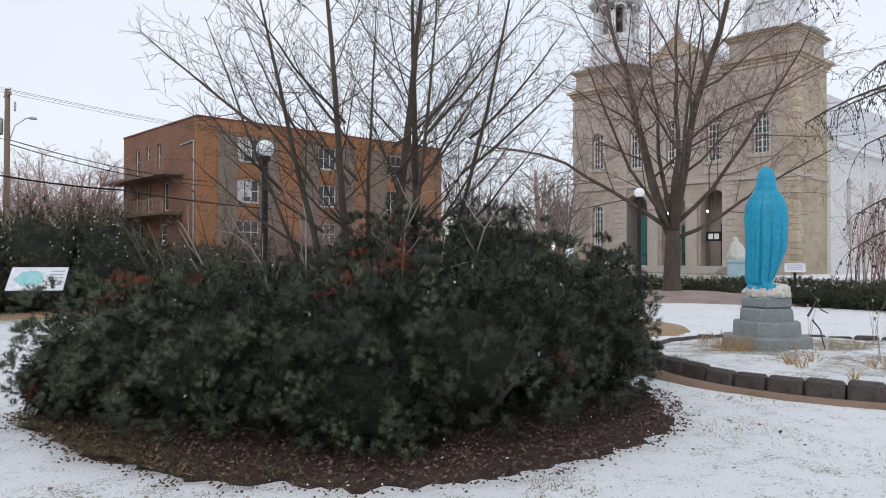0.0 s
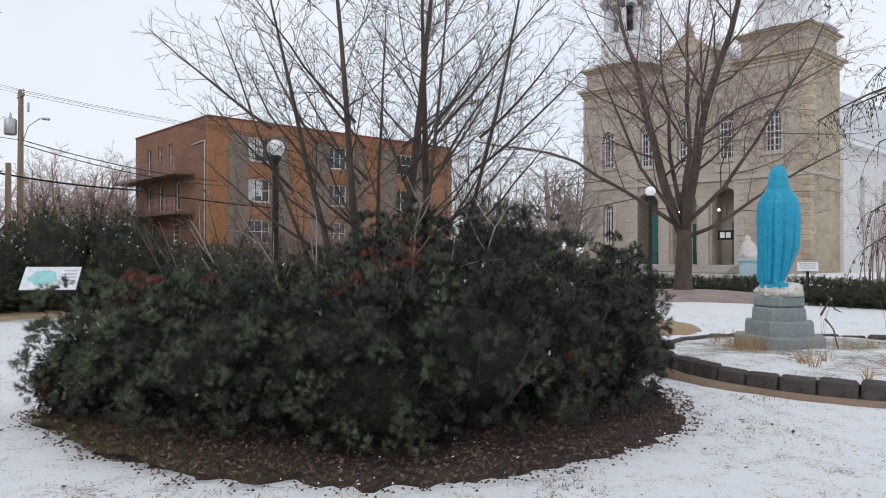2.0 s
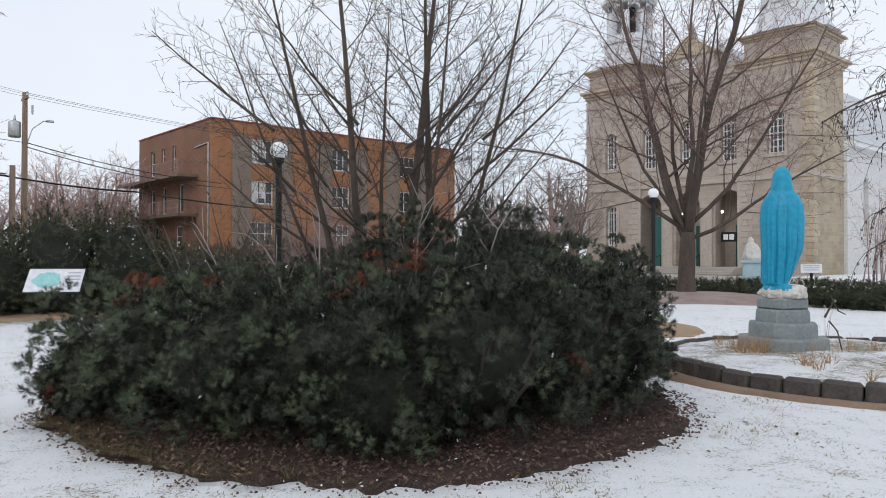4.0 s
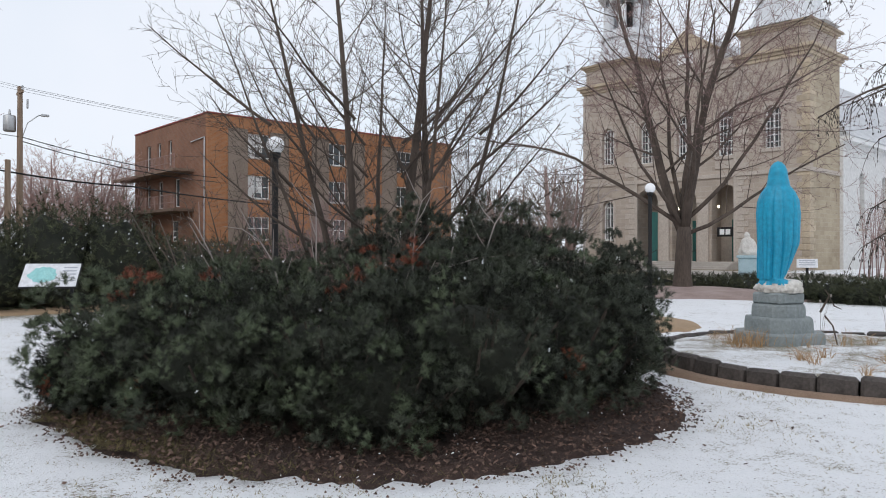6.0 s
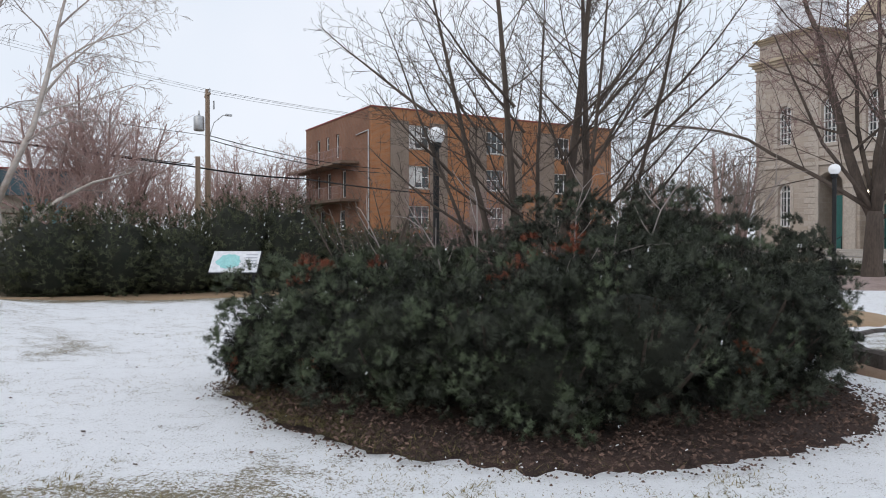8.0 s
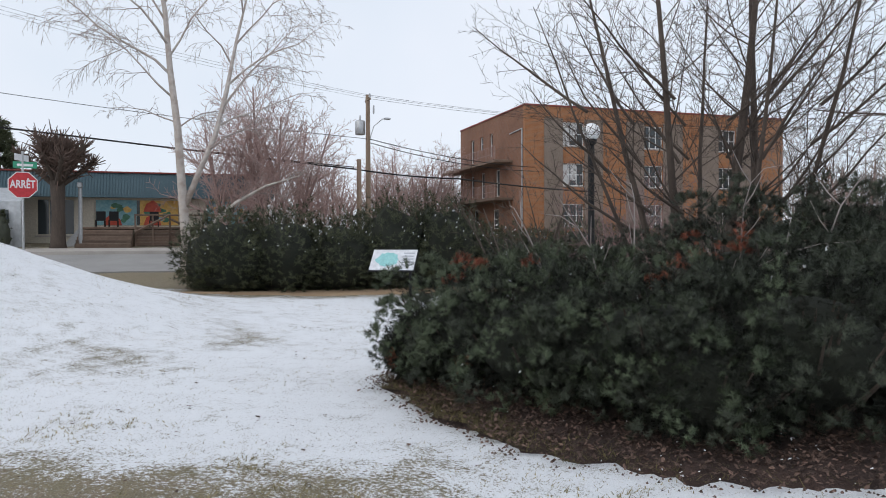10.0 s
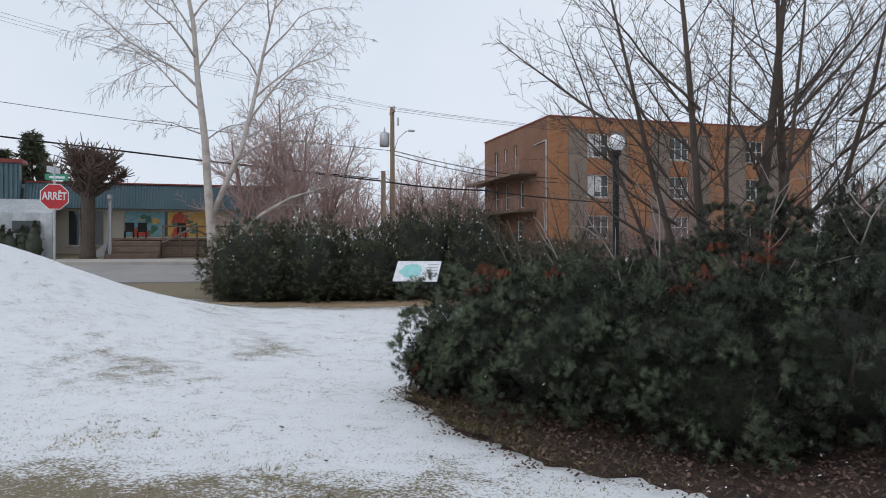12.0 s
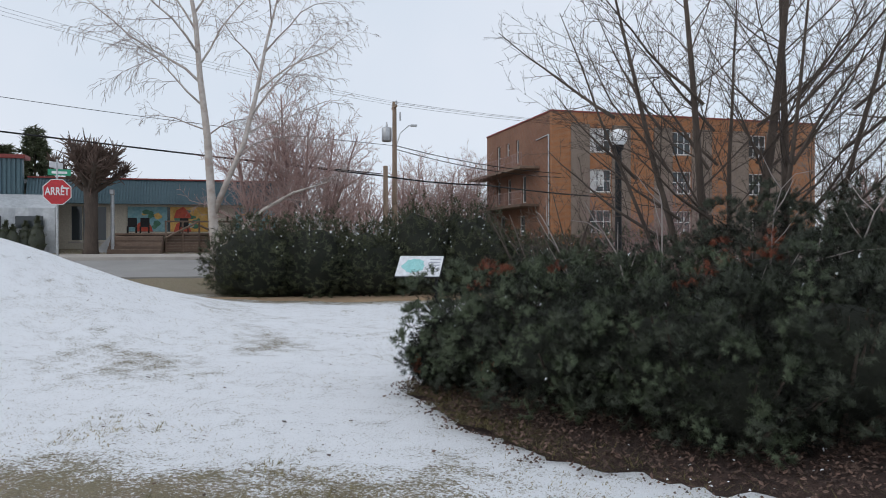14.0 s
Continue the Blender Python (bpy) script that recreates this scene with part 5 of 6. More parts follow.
def hedge_shrub(c, rx, ry, h, seed, count, label, group, snow=0.05, material=None):
    t = thing("hedge_shrub", at(c), label, "shrub", group)
    r = random.Random(seed)
    g = Geo()
    nu, nv = 18, 9
    for i in range(nv + 1):
        for j in range(nu):
            th, ph = math.pi * i / nv, 2 * math.pi * j / nu
            q = lump_dome(rx, ry, h, seed, (math.sin(th) * math.cos(ph), math.sin(th) * math.sin(ph), math.cos(th)))
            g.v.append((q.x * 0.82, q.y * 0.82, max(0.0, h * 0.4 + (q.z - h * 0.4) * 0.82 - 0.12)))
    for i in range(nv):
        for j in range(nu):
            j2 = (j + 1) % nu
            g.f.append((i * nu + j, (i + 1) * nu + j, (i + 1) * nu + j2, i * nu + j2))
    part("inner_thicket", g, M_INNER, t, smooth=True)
    leaf, white = ([], [], []), ([], [], [])
    for i in range(count):
        a = r.uniform(0, 6.28)
        z = r.uniform(-0.8, 1.0)
        s = math.sqrt(1 - z * z)
        cl = (s * math.cos(a), s * math.sin(a), z)
        q = lump_dome(rx, ry, h, seed, cl) * r.uniform(0.86, 1.06)
        out = Vector(cl) + Vector((r.gauss(0, 0.5), r.gauss(0, 0.5), r.uniform(0, 0.6)))
        tgt = white if (r.random() < snow and z > 0.1) else leaf
        tgt[0].append(tuple(q))
        tgt[1].append(tuple(out))
        o = (Vector(cl) + Vector((r.gauss(0, 0.45), r.gauss(0, 0.45), r.gauss(0.15, 0.45)))).normalized()
        tgt[2].append(tuple(o))
    tagged(part("foliage", shoots(seed, leaf[0], leaf[1], 0.15, 18, 0.008, material or M_CEDAR, "foliage", leaf[2], 0.2), None, t), kind="stuff")
    if white[0]:
        tagged(part("snow_dusting", shoots(seed + 1, *white[:2], 0.045, 9, 0.012, M_SNOWBIT, "snow_dusting"), None, t), "white snow caught in the foliage", kind="stuff")
    return t


def hedges():
    r = random.Random(12)
    # hedge at the garden's street side
    for i in range(12):
        q, p = 0.6 + i * 1.65, 22.3
        c = U * q + V * p
        c.z = height(c.x, c.y)
        hh = 2.25 + 0.2 * math.sin(i * 1.9) + (0.65 if i == 3 else 0.35 if i == 4 else -0.3 if i > 4 else 0)
        hedge_shrub(c, 1.35, 1.25, hh, 200 + i, 1100, "dark evergreen hedge shrub dusted with snow", "hedge along the street", 0.08)
    # low clipped hedges before the church
    for az, d, rx, h in ((15.6, 33, 0.9, 0.7), (18.8, 32, 1.1, 0.65), (20.6, 31.5, 1.1, 0.65), (22.3, 31, 1.1, 0.7), (26.0, 27.5, 1.2, 0.8), (28.0, 27, 1.2, 0.8), (30.0, 26.5, 1.2, 0.8), (32.0, 26, 1.2, 0.8), (34, 25.6, 1.2, 0.8)):
        hedge_shrub(spot(az, d), rx, 0.8, h, int(300 + az * 10), 500, "low dark evergreen hedge shrub", "low hedge before the church", 0.02)


hedges()


# ---- pine bed: mulch, leaves, stray stems ----
def bed_wobble(a):
    """How far the mulch's ragged outline runs, by bearing."""
    k = 1 + 0.05 * noise.noise((3 * math.cos(a), 3 * math.sin(a), 1)) + 0.04 * noise.noise((13 * math.cos(a), 13 * math.sin(a), 4)) + 0.012 * noise.noise((27 * math.cos(a), 27 * math.sin(a), 4))
    return k - 0.085 * math.exp(-((a % 6.2832 - 3.95) / 0.42) ** 2)


def mulch_bed():
    g = Geo()
    n, rings = 300, 14
    cx, cy = -0.98, 8.4
    for i in range(rings + 1):
        for j in range(n):
            a = 2 * math.pi * j / n
            k = i / rings
            wob = bed_wobble(a) + 0.014 * random.Random(j * 7 + 1).uniform(-1, 1)
            x, y = cx + 3.48 * k * wob * math.cos(a), cy + 3.42 * k * wob * math.sin(a)
            z = 0.035 + 0.07 * (1 - k ** 4) + 0.03 * noise.noise((x * 4, y * 4, 2)) * (1 - k ** 6)
            g.v.append((x, y, z if i < rings else -0.03))
    for i in range(rings):
        for j in range(n):
            j2 = (j + 1) % n
            g.f.append((i * n + j, (i + 1) * n + j, (i + 1) * n + j2, i * n + j2))
    solid("mulch_bed", g, M_MULCH, Matrix(), "dark brown mulch bed under the pines", "bed", kind="structure", smooth=True)
    r = random.Random(77)
    leaves, bits = Geo(), Geo()
    for i in range(7500):
        a, k = r.uniform(math.pi * 0.95, math.pi * 2.05), min(r.uniform(0.6, 1.0) ** 0.8, 1.0) + abs(r.gauss(0, 0.018))
        k *= bed_wobble(a)
        x, y = cx + 3.44 * k * math.cos(a), cy + 3.38 * k * math.sin(a)
        s = r.uniform(0.009, 0.028) * (0.6 if i % 70 == 0 else 1)
        e = Euler((r.uniform(-0.7, 0.7), r.uniform(-0.7, 0.7), r.uniform(0, 6.28))).to_matrix()
        z = max(0.035, 0.06 + 0.07 * (1 - k ** 4)) + 0.006
        pts = [Vector(p) for p in ((-s, 0, 0), (-0.3 * s, -0.5 * s, 0.2 * s), (0.5 * s, -0.4 * s, 0), (s, 0, 0.25 * s), (0.5 * s, 0.45 * s, 0), (-0.3 * s, 0.5 * s, 0.2 * s))]
        (bits if i % 70 == 0 else leaves).add([e @ p + Vector((x, y, z)) for p in pts], [(0, 1, 2, 3), (0, 3, 4, 5)])
    for i in range(5200):
        a, k = r.uniform(math.pi * 0.93, math.pi * 2.07), 0.995 + r.gauss(0, 0.022)
        white = k < 1.0
        if r.random() < (0.995 if white else 0.75):
            continue
        wob = bed_wobble(a)
        x, y = cx + 3.48 * k * wob * math.cos(a), cy + 3.42 * k * wob * math.sin(a)
        s = r.uniform(0.005, 0.014) if white else r.uniform(0.008, 0.018)
        rz = r.uniform(0, 6.28)
        z = 0.045 if white else 0.03
        pts = [(x + s * r.uniform(0.6, 1.2) * math.cos(rz + q * 1.05), y + s * r.uniform(0.6, 1.2) * math.sin(rz + q * 1.05), z) for q in range(6)]
        (bits if white else leaves).add(pts + [(x, y, z + 0.014)], [(q, (q + 1) % 6, 6) for q in range(6)])
    solid("leaf_litter", leaves, M_LEAF, Matrix(), "brown dead leaves lying on the mulch", "leaves", kind="stuff")
    solid("snow_flecks", bits, M_SNOWBIT, Matrix(), "small white flecks of snow on the leaves", "snow", kind="stuff")


mulch_bed()


def bed_fringe():
    r = random.Random(23)
    g = Geo()
    for i in range(7000):
        a = r.gauss(3.95, 0.42)
        k = (1.0 - abs(r.gauss(0, 0.07))) * bed_wobble(a)
        x, y = -0.98 + 3.46 * k * math.cos(a), 8.4 + 3.40 * k * math.sin(a)
        t, ln, w = r.uniform(0, 6.28), r.uniform(0.03, 0.09), r.uniform(0.002, 0.004)
        c, d = math.cos(t), math.sin(t)
        z = 0.03 + 0.07 * (1 - min(k, 1) ** 4)
        g.add([(x - d * w, y + c * w, z), (x + d * w, y - c * w, z), (x + c * ln, y + d * ln, z + ln * r.uniform(0.1, 0.8))], [(0, 1, 2)])
    solid("grass_fringe", g, M_FRINGE, Matrix(), "olive dead grass at the edge of the mulch", "grass", kind="stuff")


M_FRINGE = mat("olive_dead_grass", (0.085, 0.072, 0.028), (0.17, 0.135, 0.06), 0.9, 5, 0.8, 0, island=0.4)
bed_fringe()


def stray_stems():
    r = random.Random(4)
    rows = ((-2.35, 7.7, 1.35, -0.35, 0.75), (-1.7, 7.6, 1.4, -0.5, 0.6), (-0.55, 7.9, 1.7, 0.35, 0.75), (-0.8, 7.4, 1.45, 0.9, 0.25), (0.35, 8.0, 1.85, 0.3, 0.55), (1.5, 8.8, 2.0, 0.4, 0.5), (-1.4, 8.0, 1.45, -0.2, 0.9))
    for x, y, z, dx, dz in rows:
        g = Geo()
        ph = r.uniform(0, 6.28)
        pts = [(x + dx * t * (0.5 + 0.6 * t) + 0.07 * math.sin(4 * t + ph), y + 0.15 * t + 0.05 * math.sin(5 * t), z - 0.9 + (dz + 0.75) * math.sin(1.35 * t) * 1.02) for t in (0, 0.2, 0.4, 0.6, 0.8, 1.0, 1.2)]
        g.tube(pts, [0.012, 0.011, 0.010, 0.008, 0.006, 0.004, 0.002], 5)
        for k in (2, 3, 4):
            p = Vector(pts[k])
            w = Vector((r.uniform(-0.4, 0.4), r.uniform(-0.2, 0.2), 0.4)) * 0.7
            g.tube([p, p + w * 0.5, p + w + Vector((0, 0, 0.06))], [0.007, 0.005, 0.002], 4)
        solid("dead_sapling", g, M_BARK_GREY, Matrix(), "pale bare dead sapling rising out of the pines", "sapling", "saplings in the pines", smooth=True)


stray_stems()


# ---- statue in its round bed ----
RING = spot(29, 12.05, 0)
RING_R = 2.75
STAT = spot(23.75, 12.75, 0.2)


def flower_bed():
    g = Geo()
    n = 90
    g.v.append((0, 0, 0.24))
    for k in (0.35, 0.7, 0.97):
        for j in range(n):
            a = 2 * math.pi * j / n
            x, y = RING_R * k * math.cos(a), RING_R * k * math.sin(a)
            g.v.append((x, y, 0.18 + 0.03 * noise.noise((x * 2, y * 2, 9)) + 0.02 * (1 - k)))
    for j in range(n):
        j2 = (j + 1) % n
        g.f.append((0, 1 + j, 1 + j2))
        for i in range(2):
            g.f.append((1 + i * n + j, 1 + (i + 1) * n + j, 1 + (i + 1) * n + j2, 1 + i * n + j2))
    me = g.mesh("flower_bed", M_GROUND, True)
    at_ = me.attributes.new("bare", "FLOAT", "POINT")
    at_.data.foreach_set("value", [0.26 + 0.34 * noise.noise((p[0] * 1.3, p[1] * 1.3, 0)) for p in g.v])
    bed = solid("flower_bed", me, None, at(RING), "round snow-dusted flower bed with dead plants", "bed", kind="structure")
    # stone edging, one block at a time
    r = random.Random(6)
    cnt = 42
    kerb = thing("bed_edging", at(RING), "ring of dark weathered concrete edging blocks round the statue bed", "edging", kind="structure")
    for i in range(cnt):
        a = 2 * math.pi * (i + 0.5) / cnt
        w = 2 * math.pi * RING_R / cnt * 0.5 * r.uniform(0.9, 0.985)
        h = 0.22 + r.uniform(-0.014, 0.014)
        b = Geo().box(-0.10, -w, -0.08, 0.06, w, h, 0.045)
        b.v = [(x + (0.09 * (h - z) if x > -0.02 else 0), y, z) for x, y, z in b.v]
        o = part("edging_block", b, M_KERB, kerb)
        o.matrix_local = Matrix.Rotation(a, 4, "Z") @ Matrix.Translation((RING_R, 0, r.uniform(-0.01, 0.01))) @ Euler((r.gauss(0, 0.02), r.gauss(0, 0.03), r.gauss(0, 0.03))).to_matrix().to_4x4()
    # bare gravel strip round it
    s = Geo()
    n = 140
    for j in range(n):
        a = 2 * math.pi * j / n
        wob = 0.09 * noise.noise((6 * math.cos(a), 6 * math.sin(a), 5))
        for k, z in ((RING_R + 0.03, 0.03), (RING_R + 0.2, 0.055), (RING_R + 0.36 + wob, 0.045), (RING_R + 0.42 + wob, -0.05)):
            s.v.append((k * math.cos(a), k * math.sin(a), z))
    for j in range(n):
        j2 = (j + 1) % n
        for i in range(3):
            s.f.append((4 * j + i, 4 * j + i + 1, 4 * j2 + i + 1, 4 * j2 + i))
    solid("gravel_strip", s, M_PATH, at(RING), "brown bare strip along the bed edging", "path", kind="structure", smooth=True)
    # dead plants
    for k in range(30):
        a, d = r.uniform(0, 6.28), r.uniform(0.6, 2.4)
        p = RING + Vector((d * math.cos(a), d * math.sin(a), 0.19))
        if (p.xy - STAT.xy).length < 0.85:
            continue
        g = Geo()
        tall = k % 3 == 0
        for q in range(3 if tall else 16):
            h = r.uniform(0.45, 0.8) if tall else r.uniform(0.06, 0.22)
            lx, ly = r.gauss(0, 0.12 if tall else 0.13), r.gauss(0, 0.12 if tall else 0.13)
            x, y = r.gauss(0, 0.04), r.gauss(0, 0.04)
            g.tube([(x, y, -0.02), (x + lx * 0.4, y + ly * 0.4, h * 0.6), (x + lx, y + ly, h if tall else h * r.uniform(0.4, 1))], [0.005, 0.004, 0.002], 3)
            if tall and q % 2 == 0:
                g.box(x + lx - 0.012, y + ly - 0.012, h, x + lx + 0.012, y + ly + 0.012, h + 0.05, 0.004)
        solid("dead_plant", g, M_FROND if not tall else M_BARK_GREY, at(p), "dry brown flower stalks in the snowy bed", "plant", "dead plants in the bed")
    # tuft of straw before the pedestal
    for dx, dy, n in ((-0.62, -0.55, 90), (-0.75, -0.2, 50), (0.1, -0.85, 20), (0.7, -0.7, 20)):
        g = Geo()
        for q in range(n):
            x, y, h = r.gauss(0, 0.12), r.gauss(0, 0.1), r.uniform(0.08, 0.3)
            lx, ly = r.gauss(0, 0.08), r.gauss(0, 0.08)
            g.tube([(x, y, -0.02), (x + lx * 0.4, y + ly * 0.4, h * 0.6), (x + lx, y + ly, h)], [0.004, 0.003, 0.001], 3)
        solid("dead_plant", g, M_FROND, at(STAT + Vector((dx, dy, -0.01))), "tuft of straw-coloured dead stalks against the pedestal", "plant", "dead plants in the bed")


flower_bed()


def statue():
    ped = thing("pedestal", at(STAT, 24), "grey-blue painted stepped concrete statue pedestal", "pedestal")
    def octo(w, cut):
        h = w / 2
        return [(-h + cut, -h), (h - cut, -h), (h, -h + cut), (h, h - cut), (h - cut, h), (-h + cut, h), (-h, h - cut), (-h, -h + cut)]
    def tier(name, z0, z1, w0, w1, cut):
        g = Geo()
        lo, hi = octo(w0, cut), octo(w1, cut)
        mid = octo(w1 + 0.025, cut)
        rows = [(lo, z0), ([(a + (c - a) * 0.35, b + (d - b) * 0.35) for (a, b), (c, d) in zip(lo, mid)], z0 + (z1 - z0) * 0.55), (mid, z1 - 0.03), (hi, z1)]
        for pts, z in rows:
            g.v.extend((a, b, z) for a, b in pts)
        for i in range(3):
            for j in range(8):
                j2 = (j + 1) % 8
                g.f.append((i * 8 + j, i * 8 + j2, (i + 1) * 8 + j2, (i + 1) * 8 + j))
        g.f.append(tuple(range(24, 32)))
        g.f.append(tuple(range(8))[::-1])
        part(name, g, M_PEDESTAL, ped)
    tier("base_step", -0.1, 0.17, 1.22, 1.19, 0.30)
    tier("middle_step", 0.17, 0.40, 0.90, 0.86, 0.20)
    tier("upper_step", 0.40, 0.60, 0.70, 0.66, 0.15)
    part("top_block", Geo().box(-0.275, -0.275, 0.598, 0.275, 0.275, 0.78, 0.03), M_PEDESTAL, ped)
    # one plain draped shape on a rough plaster rock
    g = Geo()
    nz, na = 84, 160
    prof = [(0.0, 0.30, 0.27), (0.06, 0.34, 0.29), (0.16, 0.30, 0.27), (0.22, 0.25, 0.23), (0.5, 0.275, 0.24), (0.9, 0.30, 0.25), (1.25, 0.315, 0.25), (1.45, 0.30, 0.24),
            (1.58, 0.25, 0.20), (1.68, 0.175, 0.165), (1.80, 0.15, 0.16), (1.92, 0.135, 0.15), (2.0, 0.105, 0.12), (2.06, 0.05, 0.06), (2.075, 0.004, 0.004)]
    zz = [p[0] for p in prof]
    for i in range(nz + 1):
        z = 2.075 * i / nz
        w, d = float(np.interp(z, zz, [p[1] for p in prof])), float(np.interp(z, zz, [p[2] for p in prof]))
        for j in range(na):
            a = 2 * math.pi * j / na
            k = 1.0
            if z < 0.2:
                k += 0.22 * noise.noise((3 * math.cos(a), 3 * math.sin(a), z * 9)) + 0.12 * noise.noise((8 * math.cos(a), 8 * math.sin(a), z * 20))
            else:
                f = min(1, max(0, (1.75 - z) / 0.9))
                k += f * (0.05 - 0.24 * (1 - abs(math.sin(5.5 * a + 0.9 * math.sin(z * 1.7)))) ** 4 - 0.07 * (1 - abs(math.sin(9 * a + 0.5 * z))) ** 2 + 0.03 * noise.noise((4 * math.cos(a), 4 * math.sin(a), z * 1.2)))
            cx = -0.05 * min(1, max(0, (0.8 - z) / 0.6)) if z > 0.2 else 0.02
            # the hem is swept up on one side
            if z > 0.2 and math.cos(a) > 0:
                k *= 1 - 0.42 * max(0, math.cos(a)) * min(1, max(0, (0.75 - z) / 0.55))
            g.v.append((cx + w * k * math.cos(a), d * k * math.sin(a), z))
    for i in range(nz):
        for j in range(na):
            j2 = (j + 1) % na
            g.f.append((i * na + j, i * na + j2, (i + 1) * na + j2, (i + 1) * na + j))
    g.f.append(tuple(range(na))[::-1])
    me = g.mesh("statue", M_STATUE_WHITE, True)
    me.materials.append(M_STATUE_BLUE)
    for p in me.polygons:
        c = p.center
        a = math.atan2(c.y, c.x)
        hem = 0.13 + 0.05 * noise.noise((5 * math.cos(a), 5 * math.sin(a), 3)) + 0.3 * max(0, math.cos(a - 0.1)) ** 2
        p.material_index = 1 if c.z > hem else 0
    solid("statue", me, None, at(STAT + Vector((0, 0, 0.775)), -24), "draped standing garden statue in turquoise paint on a pedestal", "statue")
    # twig leaning on the pedestal
    t = Geo().tube([(0.45, -0.42, 0.5), (0.55, -0.5, 0.75), (0.62, -0.5, 0.6), (0.72, -0.52, 0.55)], [0.02, 0.015, 0.012, 0.006], 5)
    t.tube([(0.5, -0.45, 0.45), (0.6, -0.5, 0.3), (0.66, -0.52, 0.0)], [0.015, 0.012, 0.012], 5).tube([(0.55, -0.5, 0.75), (0.48, -0.5, 0.85)], [0.012, 0.005], 4)
    solid("dead_branch", t, M_BARK, at(STAT, 0), "broken dead branch leaning against the pedestal", "branch")


statue()


# ---- lamp posts ----
def lamp_post(c, h, label):
    t = thing("street_lamp", at(c), label, "lamp", "globe lamp posts")
    part("post", Geo().lathe([(0.15, -0.1), (0.15, 0.04), (0.10, 0.1), (0.085, 0.5), (0.06, 0.6), (0.055, h - 0.55), (0.06, h - 0.5), (0.055, h - 0.22)], 14), M_METAL_BLACK, t, smooth=True)
    part("collar", Geo().lathe([(0.055, h - 0.24), (0.09, h - 0.21), (0.10, h - 0.14), (0.075, h - 0.11)], 16), M_METAL_BLACK, t)
    g = Geo().lathe([(0.158 * math.sin(math.pi * i / 14) + 0.002, h - 0.158 * math.cos(math.pi * i / 14)) for i in range(15)], 24)
    part("globe", g, M_GLOBE, t, "milky white globe", True)


c = spot(-13.66, 13.4)
lamp_post(c, 3.5 - c.z, "black lamp post with a milky white globe behind the pines")
c = spot(14.97, 23.2)
lamp_post(c, 3.56 - c.z, "black lamp post with a white globe beside the lawn")


# ---- information panels ----
def info_panel():
    c = spot(-28.9, 17.0)
    t = thing("information_panel", at(c, 12), "tilted white information panel with an aqua map on posts", "sign")
    tilt = Matrix.Translation((0, 0, 1.12)) @ Matrix.Rotation(radians(47), 4, "X")
    b = part("panel", Geo().box(-0.53, -0.31, -0.02, 0.53, 0.31, 0.0, 0.006, tilt), M_PANEL_WHITE, t)
    part("panel_frame", Geo().box(-0.55, -0.335, -0.05, 0.55, 0.335, -0.022, 0.006, tilt), M_METAL_BLACK, t)
    g = Geo()
    n = 26
    pts = [(-0.14 + 0.27 * math.cos(2 * math.pi * i / n) * (1 + 0.13 * math.sin(5 * i)), 0.0 + 0.21 * math.sin(2 * math.pi * i / n) * (1 + 0.1 * math.sin(3 * i))) for i in range(n)]
    g.add([tilt @ Vector((x, y, 0.004)) for x, y in pts] + [tilt @ Vector((x, y, 0.0005)) for x, y in pts], [tuple(range(n))] + [(i, i + n, (i + 1) % n + n, (i + 1) % n) for i in range(n)])
    part("map_print", g, M_PANEL_AQUA, b, "aqua island map")
    for k in range(5):
        part("text_bar", Geo().box(0.22, 0.18 - 0.09 * k, 0.001, 0.48, 0.21 - 0.09 * k, 0.004, 0, tilt), M_PANEL_GREY, b)
    for x in (0.4,):
        part("post", Geo().box(x - 0.03, 0.0, -0.1, x + 0.03, 0.06, 1.08, 0.008), M_METAL_BLACK, t)


info_panel()


def church_panel():
    c = spot(25.6, 36.0)
    t = thing("notice_panel", at(c, -25), "small tilted white notice panel on a post", "sign")
    tilt = Matrix.Translation((0, 0, 1.15)) @ Matrix.Rotation(radians(50), 4, "X")
    b = part("panel", Geo().box(-0.42, -0.25, -0.02, 0.42, 0.25, 0.0, 0.006, tilt), M_PANEL_WHITE, t)
    for k in range(3):
        part("text_bar", Geo().box(-0.32, 0.12 - 0.12 * k, 0.001, 0.32, 0.17 - 0.12 * k, 0.004, 0, tilt), M_PANEL_GREY, b)
    part("post", Geo().box(-0.06, 0.0, -0.1, 0.06, 0.08, 1.1, 0.008), M_METAL_BLACK, t)


church_panel()


